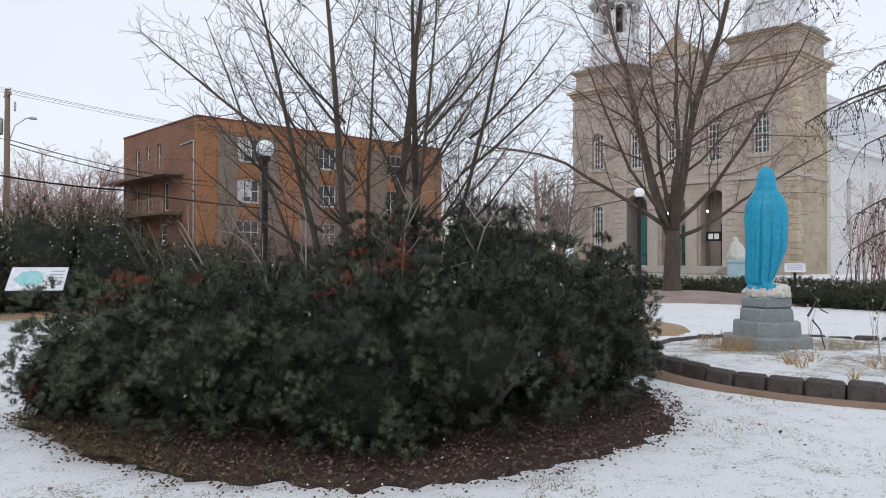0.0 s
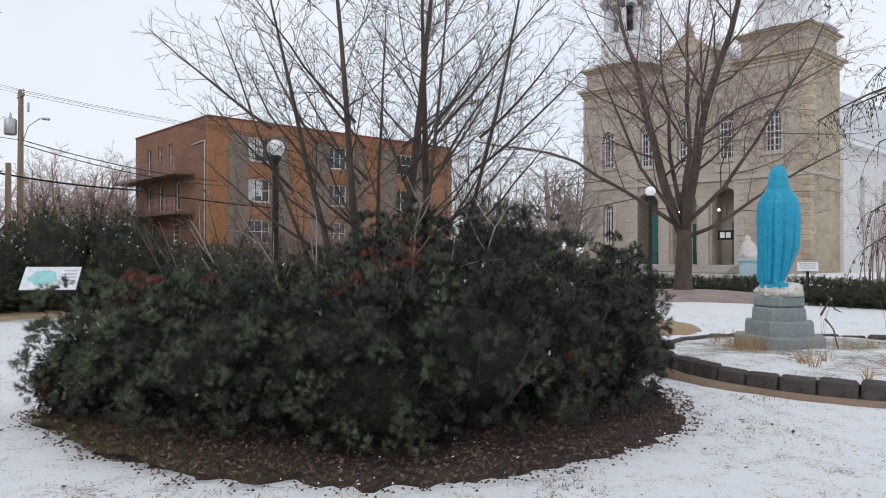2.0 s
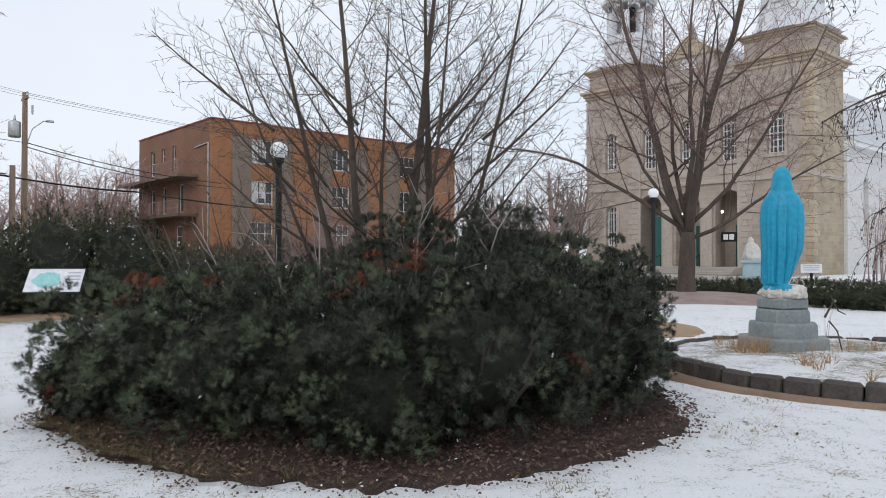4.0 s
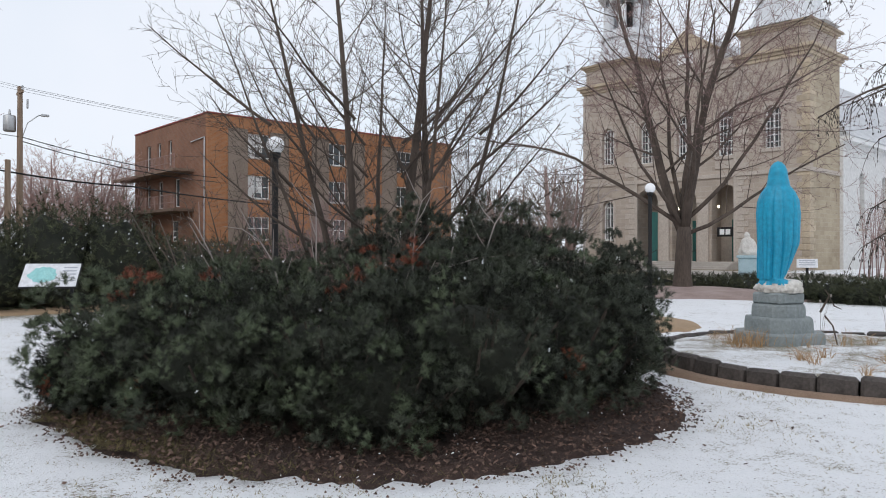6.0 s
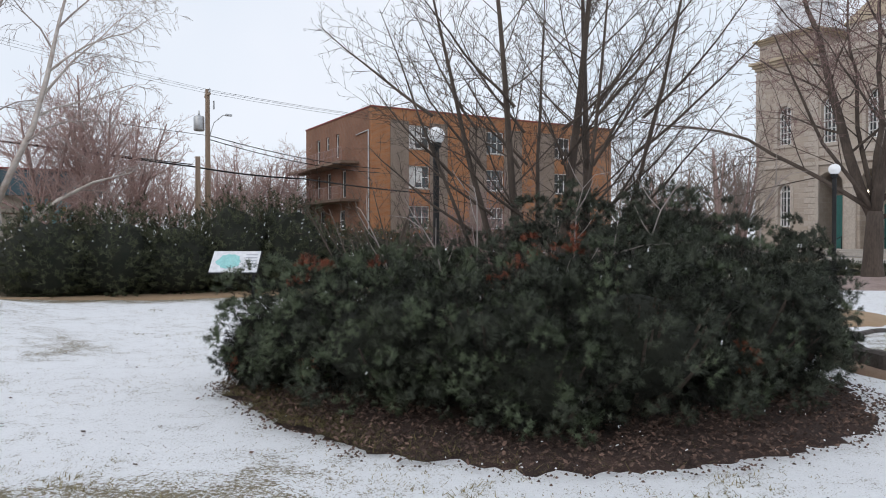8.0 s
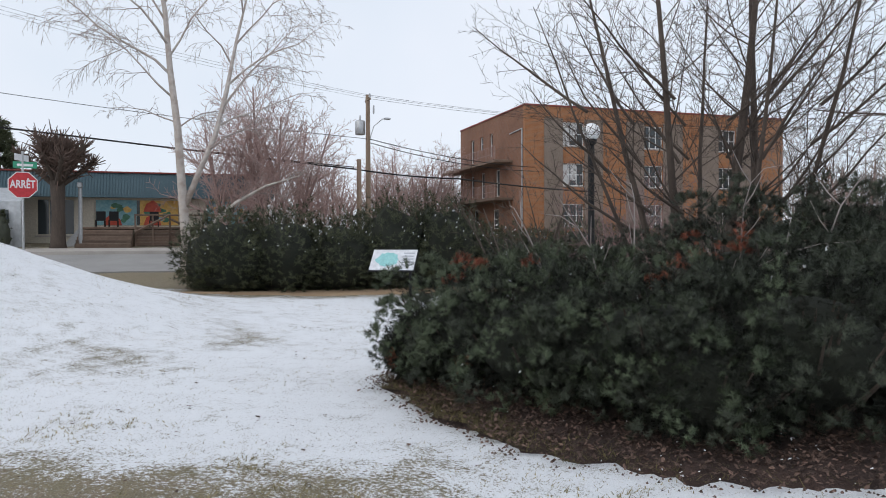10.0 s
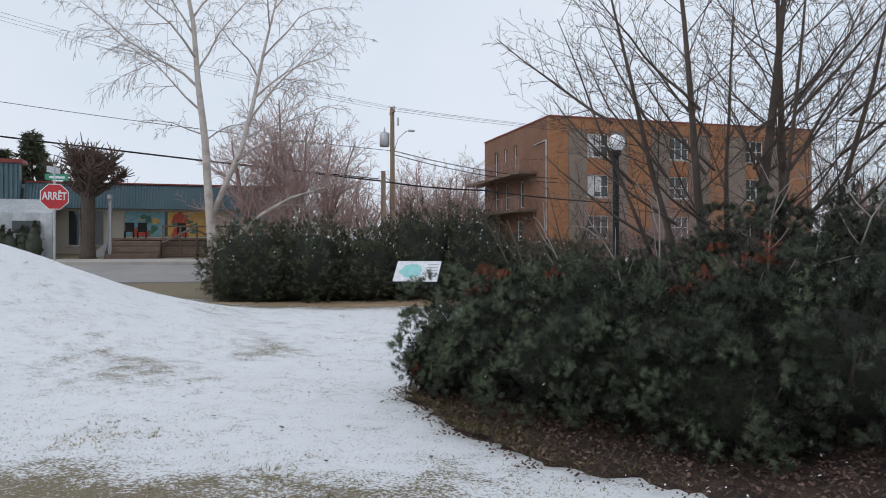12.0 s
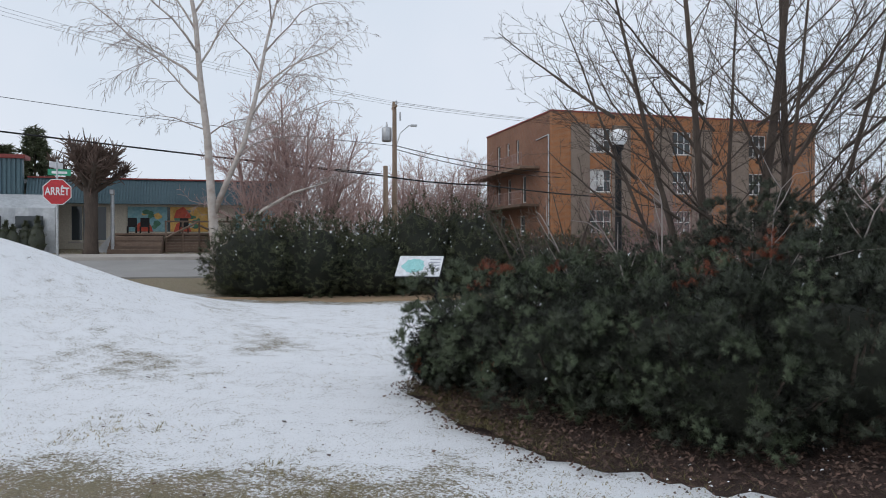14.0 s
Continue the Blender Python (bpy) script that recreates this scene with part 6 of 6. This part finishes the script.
# ---- small white group on a pale blue pedestal before the church ----
def small_monument():
    c = spot(21.9, 42.0)
    p = thing("monument_pedestal", at(c, -20), "pale blue square stone pedestal before the church", "pedestal")
    part("foot", Geo().box(-0.85, -0.85, -0.1, 0.85, 0.85, 0.3, 0.04), M_PEDESTAL, p)
    part("block", Geo().box(-0.55, -0.55, 0.3, 0.55, 0.55, 1.25, 0.03), M_AQUA_STONE, p, "pale blue painted block")
    part("cap", Geo().box(-0.65, -0.65, 1.25, 0.65, 0.65, 1.4, 0.04), M_AQUA_STONE, p)
    g = Geo()
    nz, na = 30, 40
    prof = [(0, 0.5, 0.42), (0.15, 0.52, 0.42), (0.4, 0.42, 0.36), (0.6, 0.40, 0.3), (0.85, 0.28, 0.24), (0.95, 0.14, 0.14), (1.1, 0.15, 0.15), (1.22, 0.08, 0.09), (1.25, 0.005, 0.005)]
    for i in range(nz + 1):
        z = 1.25 * i / nz
        w, d = (float(np.interp(z, [q[0] for q in prof], [q[k] for q in prof])) for k in (1, 2))
        for j in range(na):
            a = 2 * math.pi * j / na
            k = 1 + 0.3 * noise.noise((2.5 * math.cos(a), 2.5 * math.sin(a), z * 3)) * min(1, max(0, 1.1 - z))
            g.v.append((-0.12 * z + w * k * math.cos(a), d * k * math.sin(a), z))
    for i in range(nz):
        for j in range(na):
            j2 = (j + 1) % na
            g.f.append((i * na + j, i * na + j2, (i + 1) * na + j2, (i + 1) * na + j))
    solid("stone_statue", g, M_STATUE_WHITE, at(c + Vector((0, 0, 1.395)), -20), "small worn white statue group on a pale pedestal", "statue", smooth=True)


M_AQUA_STONE = mat("pale_blue_painted_stone", (0.33, 0.45, 0.48), (0.42, 0.54, 0.57), 0.8, 20, 2, 0.3)
small_monument()


# ---- beds and paths before the church ----
def patch(name, c, rx, ry, lift, material, label, category, rz=0, seed=0):
    g = Geo()
    n, rings = 60, 6
    m = Matrix.Rotation(radians(rz), 3, "Z")
    for i in range(rings + 1):
        for j in range(n):
            a, k = 2 * math.pi * j / n, i / rings
            wob = 1 + 0.12 * noise.noise((2 * math.cos(a), 2 * math.sin(a), seed)) + 0.07 * noise.noise((9 * math.cos(a), 9 * math.sin(a), seed))
            q = m @ Vector((rx * k * wob * math.cos(a), ry * k * wob * math.sin(a), 0))
            z = height(c.x + q.x, c.y + q.y) - c.z
            g.v.append((q.x, q.y, z + 0.05 + lift * (1 - k * k) if i < rings else z - 0.06))
    for i in range(rings):
        for j in range(n):
            j2 = (j + 1) % n
            g.f.append((i * n + j, (i + 1) * n + j, (i + 1) * n + j2, i * n + j2))
    solid(name, g, material, at(c), label, category, kind="structure", smooth=True)


M_BED = mat("reddish_leafy_mulch", (0.24, 0.17, 0.15), (0.38, 0.30, 0.275), 0.95, 40, 1.5, 0.6, 0.02)
M_STRAW = mat("sandy_path", (0.30, 0.205, 0.125), (0.38, 0.27, 0.17), 0.95, 50, 1.5, 0.4, 0.02)
patch("tree_bed", spot(17.6, 30.0), 4.6, 3.6, 0.25, M_BED, "reddish mulch bed under the lawn tree", "bed", 0, 2)
patch("hedge_bed", spot(28, 27.5), 5.5, 0.9, 0.05, M_BED, "strip of mulch under the low hedge", "bed", -22, 5)
patch("sandy_path", spot(14.6, 17.2), 1.25, 1.9, 0.03, M_STRAW, "sandy tan path end beside the pines", "path", 0, 8)
patch("hedge_foot", (U * 9.5 + V * 21.3).to_3d(), 11.0, 0.75, 0.03, M_STRAW, "strip of dead grass at the hedge foot", "bed", TURN, 11)
patch("forecourt", Vector((17.0, 44.0, 0.36)), 7.0, 4.0, 0.0, M_CONCRETE, "pale paved forecourt before the church steps", "pavement", 43 + 90, 14)


# ---- stop sign ----
def stop_sign():
    c = spot(-54.7, 24.0)
    zc = 3.17 - c.z
    t = thing("stop_sign", at(c, 54), "red octagonal stop sign on a steel post with street blades", "sign")
    part("post", Geo().tube([(0, 0.04, -0.3), (0, 0.04, zc + 0.95)], 0.035, 6), M_STEEL, t)
    def octagon(r, y0, y1):
        return Geo().prism([(r * math.cos(math.pi / 8 + math.pi * i / 4), zc + r * math.sin(math.pi / 8 + math.pi * i / 4)) for i in range(8)], y0, y1, "y")
    w = part("border", octagon(0.40, 0.0, 0.006), M_WHITE, t, "white sign border")
    part("face", octagon(0.375, -0.004, -0.0005), M_RED_SIGN, t, "red sign face")
    cu = bpy.data.curves.new("lettering", "FONT")
    cu.body, cu.size, cu.align_x, cu.align_y, cu.extrude = "ARRÊT", 0.27, "CENTER", "CENTER", 0.002
    cu.offset = 0.006
    cu.materials.append(M_WHITE)
    ob = new("lettering", cu)
    ob.parent = t
    ob.matrix_local = Matrix.Translation((0, -0.0075, zc + 0.01)) @ Matrix.Rotation(radians(90), 4, "X") @ Matrix.Diagonal((0.78, 1.15, 1, 1))
    part("street_blade", Geo().box(-0.24, 0.02, zc + 0.48, 0.36, 0.03, zc + 0.66, 0.004), M_GREEN_SIGN, t, "green street name blade")
    part("street_blade", Geo().box(-0.32, 0.02, zc + 0.68, 0.32, 0.03, zc + 0.86, 0.004, Matrix.Rotation(radians(58), 4, "Z")), M_PANEL_WHITE, t, "pale street name blade seen edge-on")
    part("blade_text", Geo().box(-0.14, 0.016, zc + 0.53, 0.26, 0.0195, zc + 0.6), M_WHITE, t)


stop_sign()


# ---- utility poles and wires ----
def utility_pole():
    c = spot(-30.75, 40.0)
    H = 9.4 - c.z
    t = thing("utility_pole", at(c, TURN), "wooden utility pole with transformer and street light arm", "pole")
    part("pole", Geo().tube([(0, 0, -0.3), (0, 0, H)], [0.16, 0.11], 10), M_WOOD_POLE, t)
    part("crossarm", Geo().box(-0.06, -0.5, H - 0.35, 0.06, 0.5, H - 0.25, 0.01), M_WOOD_POLE, t)
    for y in (-0.45, 0.0, 0.45):
        part("insulator", Geo().lathe([(0.03, H - 0.25), (0.06, H - 0.2), (0.04, H - 0.12), (0.06, H - 0.08), (0.02, H)], 8, 0, y if y else 0.12), M_STEEL, t)
    part("transformer", Geo().lathe([(0.24, H - 2.15), (0.27, H - 2.1), (0.27, H - 1.45), (0.24, H - 1.4), (0.1, H - 1.36)], 16, -0.4, 0.15), M_STEEL, t, "grey cylindrical transformer", True)
    part("bushing", Geo().lathe([(0.04, H - 1.38), (0.06, H - 1.3), (0.03, H - 1.1)], 8, -0.4, 0.15), M_STEEL, t)
    part("lamp_arm", Geo().tube([(0.1, 0, H - 2.4), (0.3, -0.1, H - 1.7), (0.75, -0.2, H - 1.3), (0.95, -0.2, H - 1.28)], 0.025, 6), M_STEEL, t)
    part("lamp_head", Geo().box(0.85, -0.28, H - 1.33, 1.2, -0.12, H - 1.22, 0.03), M_STEEL, t)
    part("cutout", Geo().box(0.28, -0.05, H - 1.0, 0.36, 0.05, H - 0.55, 0.02), M_STEEL, t)
    c2 = spot(-31.45, 38.5)
    solid("short_pole", Geo().tube([(0, 0, -0.3), (0, 0, 5.75 - c2.z)], [0.15, 0.12], 10), M_WOOD_POLE, at(c2), "short weathered wooden pole beside the utility pole", "pole")
    c3 = spot(-51.2, 38.5)
    g = thing("light_post", at(c3, TURN), "slim grey post with a small lamp before the shop", "lamp")
    part("post", Geo().tube([(0, 0, -0.2), (0, 0, 3.0)], [0.10, 0.085], 8), M_STEEL, g)
    part("lamp_head", Geo().box(-0.1, -0.3, 2.85, 0.1, 0.1, 3.1, 0.03), M_STEEL, g)


utility_pole()


def wire(name, pts, r, sag, label):
    g = Geo()
    for a, b in zip(pts, pts[1:]):
        a, b = Vector(a), Vector(b)
        n = 14
        g.tube([a.lerp(b, i / n) - Vector((0, 0, sag * 4 * (i / n) * (1 - i / n))) for i in range(n + 1)], r, 4)
    solid(name, g, M_METAL_BLACK, Matrix(), label, "cable", "overhead cables")


def uvz(q, p, z):
    c = U * q + V * p
    return (c.x, c.y, z)


tip = spot(-30.75, 40.0, 9.3)
for dy, dz in ((-0.45, 0.0), (0.12, 0.05), (0.45, 0.0)):
    a = tip + V * dy
    wire("overhead_wire", [(a.x, a.y, 9.3 + dz), uvz(46, 39.2 + dy, 9.6 + dz)], 0.008, 0.9, "thin overhead electric wire above the street")
    wire("overhead_wire", [(a.x, a.y, 9.3 + dz), uvz(-14, 37.5 + 2 * dy, 13.2 + dz)], 0.006, 0.35, "thin overhead electric wire above the street")
wire("overhead_cable", [uvz(-30, 38.3, 8.9), uvz(7.6, 38.3, 5.3), uvz(13.5, 38.6, 4.95), uvz(24, 41.8, 4.6)], 0.04, 0.1, "thick black overhead cable sagging along the street")
wire("overhead_cable", [uvz(-30, 38.5, 9.15), uvz(7.6, 38.5, 5.42)], 0.025, 0.25, "thick black overhead cable sagging along the street")
wire("overhead_wire", [uvz(8.6, 39.0, 7.0), uvz(20.3, 43.2, 6.2)], 0.022, 0.25, "service wire running to the brick building")
wire("overhead_wire", [uvz(8.6, 39.0, 6.8), uvz(20.3, 43.3, 5.95)], 0.022, 0.3, "service wire running to the brick building")
wire("overhead_wire", [uvz(8.6, 39.0, 7.0), uvz(-30, 38.8, 11.3)], 0.014, 0.5, "overhead wire above the street")


# ---- by the shop: pollarded tree, fir, wrapped firs ----
M_BARK_POLLARD = mat("brown_pollard_twigs", (0.085, 0.058, 0.046), (0.15, 0.10, 0.08), 0.9, 20, 2, 0)


def shop_side():
    c = spot(-52.6, 38.2)
    r = random.Random(15)
    big, small = Geo(), Geo()
    big.tube([(0, 0, -0.2), (0, 0, 0.3), (0.05, 0, 1.6), (0, 0, 3.2)], [0.45, 0.33, 0.28, 0.32], 12)
    for i in range(15):
        a = i * 2.4
        e = r.uniform(0.45, 1.25)
        w = Vector((math.cos(a) * math.cos(e), math.sin(a) * math.cos(e), math.sin(e)))
        ln = r.uniform(1.5, 2.3)
        pts = [Vector((0, 0, 2.9)) + w * ln * k + Vector((0, 0, 0.25 * k * k)) for k in (0, 0.35, 0.7, 1.0)]
        big.tube(pts, [0.17, 0.13, 0.11, 0.12], 7)
        for k in range(70):
            p = pts[1].lerp(pts[3], r.random() ** 0.6)
            d = (w * 0.6 + Vector((r.gauss(0, .8), r.gauss(0, .8), r.uniform(-0.5, 0.9)))).normalized()
            l2 = r.uniform(0.3, 0.8)
            small.tube([p, p + d * l2 * 0.5, p + d * l2 + Vector((0, 0, 0.08))], [0.035, 0.028, 0.014], 3, False)
    for k in range(200):
        d = Vector((r.gauss(0, 1), r.gauss(0, 1), r.gauss(0, 0.9))).normalized()
        p = Vector((0, 0, 4.25)) + d * r.uniform(0.3, 1.25)
        e = (d + Vector((r.gauss(0, .4), r.gauss(0, .4), r.gauss(0.3, .4)))).normalized() * r.uniform(0.3, 0.7)
        small.tube([p, p + e * 0.5, p + e], [0.04, 0.03, 0.014], 3, False)
    t = thing("pollarded_tree", at(c), "pollarded street tree with a dense knobbly brown crown", "tree")
    part("trunk", big, M_BARK, t, smooth=True)
    tagged(part("crown", small, M_BARK_POLLARD, t), kind="stuff")
    for az, d, h in ((-56.0, 62, 9.0), (-57.8, 70, 8.5)):
        f = thing("fir_tree", at(spot(az, d)), "dark ragged fir tree behind the shop", "tree", "firs behind the shop")
        part("trunk", Geo().tube([(0, 0, -0.2), (0, 0, h)], [0.2, 0.03], 7), M_BARK, f)
        cs, ws = [], []
        for i in range(900):
            k = r.random() ** 0.7
            z = 1.0 + (h - 1) * (1 - k)
            a = r.uniform(0, 6.28)
            rr = (0.2 + 2.0 * k) * r.uniform(0.4, 1.0) * (1 + 0.3 * math.sin(7 * z))
            cs.append((rr * math.cos(a), rr * math.sin(a), z - 0.25 * rr))
            ws.append((math.cos(a), math.sin(a), -0.2))
        tagged(part("crown", shoots(int(-az * 10), cs, ws, 0.55, 14, 0.05, M_CEDAR, "crown"), None, f), kind="stuff")
    for i in range(7):
        q = -11.9 + i * 0.5
        c = U * q + V * (38.6 + 0.2 * (i % 2))
        c.z = height(c.x, c.y)
        h = r.uniform(1.25, 1.7)
        g = Geo()
        n = 14
        lean = r.uniform(-0.1, 0.25)
        for k, (rr, z) in enumerate(((0.30, 0), (0.36, 0.3), (0.33, 0.7), (0.22, 1.0), (0.10, 1.25), (0.03, 1.4))):
            for j in range(n):
                a = 2 * math.pi * j / n
                w = 1 + 0.25 * noise.noise((2 * math.cos(a) + i, 2 * math.sin(a), z * 3))
                g.v.append((lean * z + rr * w * math.cos(a), rr * w * math.sin(a), z * h / 1.4))
        for k in range(5):
            for j in range(n):
                j2 = (j + 1) % n
                g.f.append((k * n + j, k * n + j2, (k + 1) * n + j2, (k + 1) * n + j))
        f = thing("wrapped_fir", at(c), "netted cut fir tree leaning by the sheeted shelter", "tree", "netted firs by the shop")
        part("wrap", g, M_NET, f, smooth=True)
        cs = [g.v[r.randrange(len(g.v))] for _ in range(160)]
        ws = [(p[0], p[1], 0.5 + r.random()) for p in cs]
        tagged(part("foliage", shoots(400 + i, cs, ws, 0.14, 8, 0.012, M_CEDAR, "foliage"), None, f), kind="stuff")


shop_side()


# ---- bare shrub beside the nave ----
def nave_shrubs():
    for k, (az, d, h) in enumerate(((29.8, 44, 5.5), (31.2, 42, 5.0))):
        r = random.Random(140 + k)
        st = [((r.gauss(0, .3), r.gauss(0, .3), -0.1), (r.gauss(0, .16), r.gauss(0, .16), 1), h * r.uniform(0.6, 1.0), 0.035) for _ in range(13)]
        tree("tall_shrub", at(spot(az, d)), 150 + k, st, dict(SPEC_FAR, least=0.008, kids=[7, 5, 3]), M_BARK_RED, M_BARK_RED, "tall bare upright shrub beside the white nave", "shrub", "shrubs beside the nave")


nave_shrubs()


# ---- distance: woods and a low house ----
def far_woods():
    r = random.Random(33)
    g = Geo()
    for i in range(170):
        az, d = r.uniform(-66, 14), r.uniform(75, 130)
        c = spot(az, d, 1.0)
        h = r.uniform(5, 8.5)
        g.tube([c, c + Vector((r.gauss(0, .3), r.gauss(0, .3), h * 0.6)), c + Vector((0, 0, h))], [0.16, 0.1, 0.03], 4, False)
        for k in range(34):
            p = c + Vector((r.gauss(0, 0.3), r.gauss(0, 0.3), h * r.uniform(0.25, 0.95)))
            w = Vector((r.gauss(0, 1), r.gauss(0, 1), r.uniform(0.2, 1.4))) * r.uniform(0.7, 1.7)
            g.tube([p, p + w * 0.5, p + w + Vector((0, 0, 0.4))], [0.06, 0.045, 0.02], 3, False)
    # the haze of distance is put into the pale twig colour
    solid("far_woods", g, M_BARK_GREY, Matrix(), "hazy bare woods in the distance", "woods", kind="stuff")
    # low houses beyond
    for az, d in ((4.6, 95),):
        c = spot(az, d)
        t = thing("distant_house", at(c, TURN), "low distant house with a dark roof", "house", "distant houses")
        part("wall", Geo().box(-5, -3, -0.5, 5, 3, 2.8), M_PANEL, t)
        part("roof", Geo().prism([(-3.5, 2.8), (3.5, 2.8), (0, 4.8)], -5.4, 5.4, "x"), M_DARK, t)
        part("window", Geo().box(-2, -3.06, 1.0, -0.6, -3.002, 2.1, 0.02), M_GLASS, t)


far_woods()


# ---- grass blades, clods and leaves showing through the snow ----
def lawn_bits():
    r = random.Random(19)
    g, lf = Geo(), Geo()
    for i in range(95000):
        az = radians(r.uniform(-115, 85))
        d = 0.25 + 17.8 * r.random() ** 1.35
        x, y = d * math.sin(az), d * math.cos(az)
        keep = 0.35 + 1.1 * noise.noise((x * 0.8, y * 0.8, 5)) + 0.6 * noise.noise((x * 3, y * 3, 2))
        deep = -0.454 * x + 0.891 * y
        if deep < 5.4 and 0.891 * x + 0.454 * y < 0:
            keep += min(1.2, 0.9 * (5.4 - deep))
        if r.random() > keep or ((x + 0.9) / 3.6) ** 2 + ((y - 8.4) / 3.4) ** 2 < 1 or (Vector((x, y)) - RING.xy).length < RING_R + 0.3:
            continue
        z = height(x, y) + 0.03 * noise.noise((x * 0.7, y * 0.7, 0)) + 0.012 * noise.noise((x * 2.7, y * 2.7, 3))
        for k in range(3 if keep > 1.0 else 2):
            a = r.uniform(0, 6.28)
            w, ln, up = r.uniform(0.003, 0.006), r.uniform(0.015, 0.045) * (1.5 if keep > 1.0 else 1), r.uniform(0.003, 0.018) * (2.2 if keep > 1.0 else 1)
            ca, sa = math.cos(a), math.sin(a)
            ox, oy = r.gauss(0, 0.012), r.gauss(0, 0.012)
            g.add([(x + ox - sa * w, y + oy + ca * w, z - 0.004), (x + ox + sa * w, y + oy - ca * w, z - 0.004), (x + ox + ca * ln, y + oy + sa * ln, z + up)], [(0, 1, 2)])
    solid("grass_blades", g, M_GRASS, Matrix(), "dull grass blades poking through thin snow", "grass", kind="stuff")
    for i in range(12000):
        az = radians(r.uniform(-110, 80))
        d = 2 + 20 * r.random() ** 1.2
        x, y = d * math.sin(az), d * math.cos(az)
        if ((x + 0.9) / 3.6) ** 2 + ((y - 8.4) / 3.4) ** 2 < 1 or (Vector((x, y)) - RING.xy).length < RING_R + 0.3:
            continue
        if i % 14 and r.random() > 0.55 + 0.9 * noise.noise((x * 0.5, y * 0.5, 41)) + 0.5 * noise.noise((x * 2.1, y * 2.1, 43)):
            continue
        s = r.uniform(0.012, 0.032) if i % 14 == 0 else r.uniform(0.005, 0.013)
        e = Euler((r.uniform(-0.3, 0.3), r.uniform(-0.3, 0.3), r.uniform(0, 6.28))).to_matrix()
        pts = [Vector(p) for p in ((-s, 0, 0), (-0.3 * s, -0.5 * s, 0.3 * s), (0.5 * s, -0.4 * s, 0.1 * s), (s, 0, 0.35 * s), (0.5 * s, 0.45 * s, 0.1 * s), (-0.3 * s, 0.5 * s, 0.3 * s))]
        z = height(x, y) + 0.03 * noise.noise((x * 0.7, y * 0.7, 0)) + 0.012
        lf.add([e @ p + Vector((x, y, z)) for p in pts], [(0, 1, 2, 3), (0, 3, 4, 5)])
    solid("fallen_leaves", lf, M_LEAF, Matrix(), "scattered dark dead leaves on the snow", "leaves", kind="stuff")


lawn_bits()
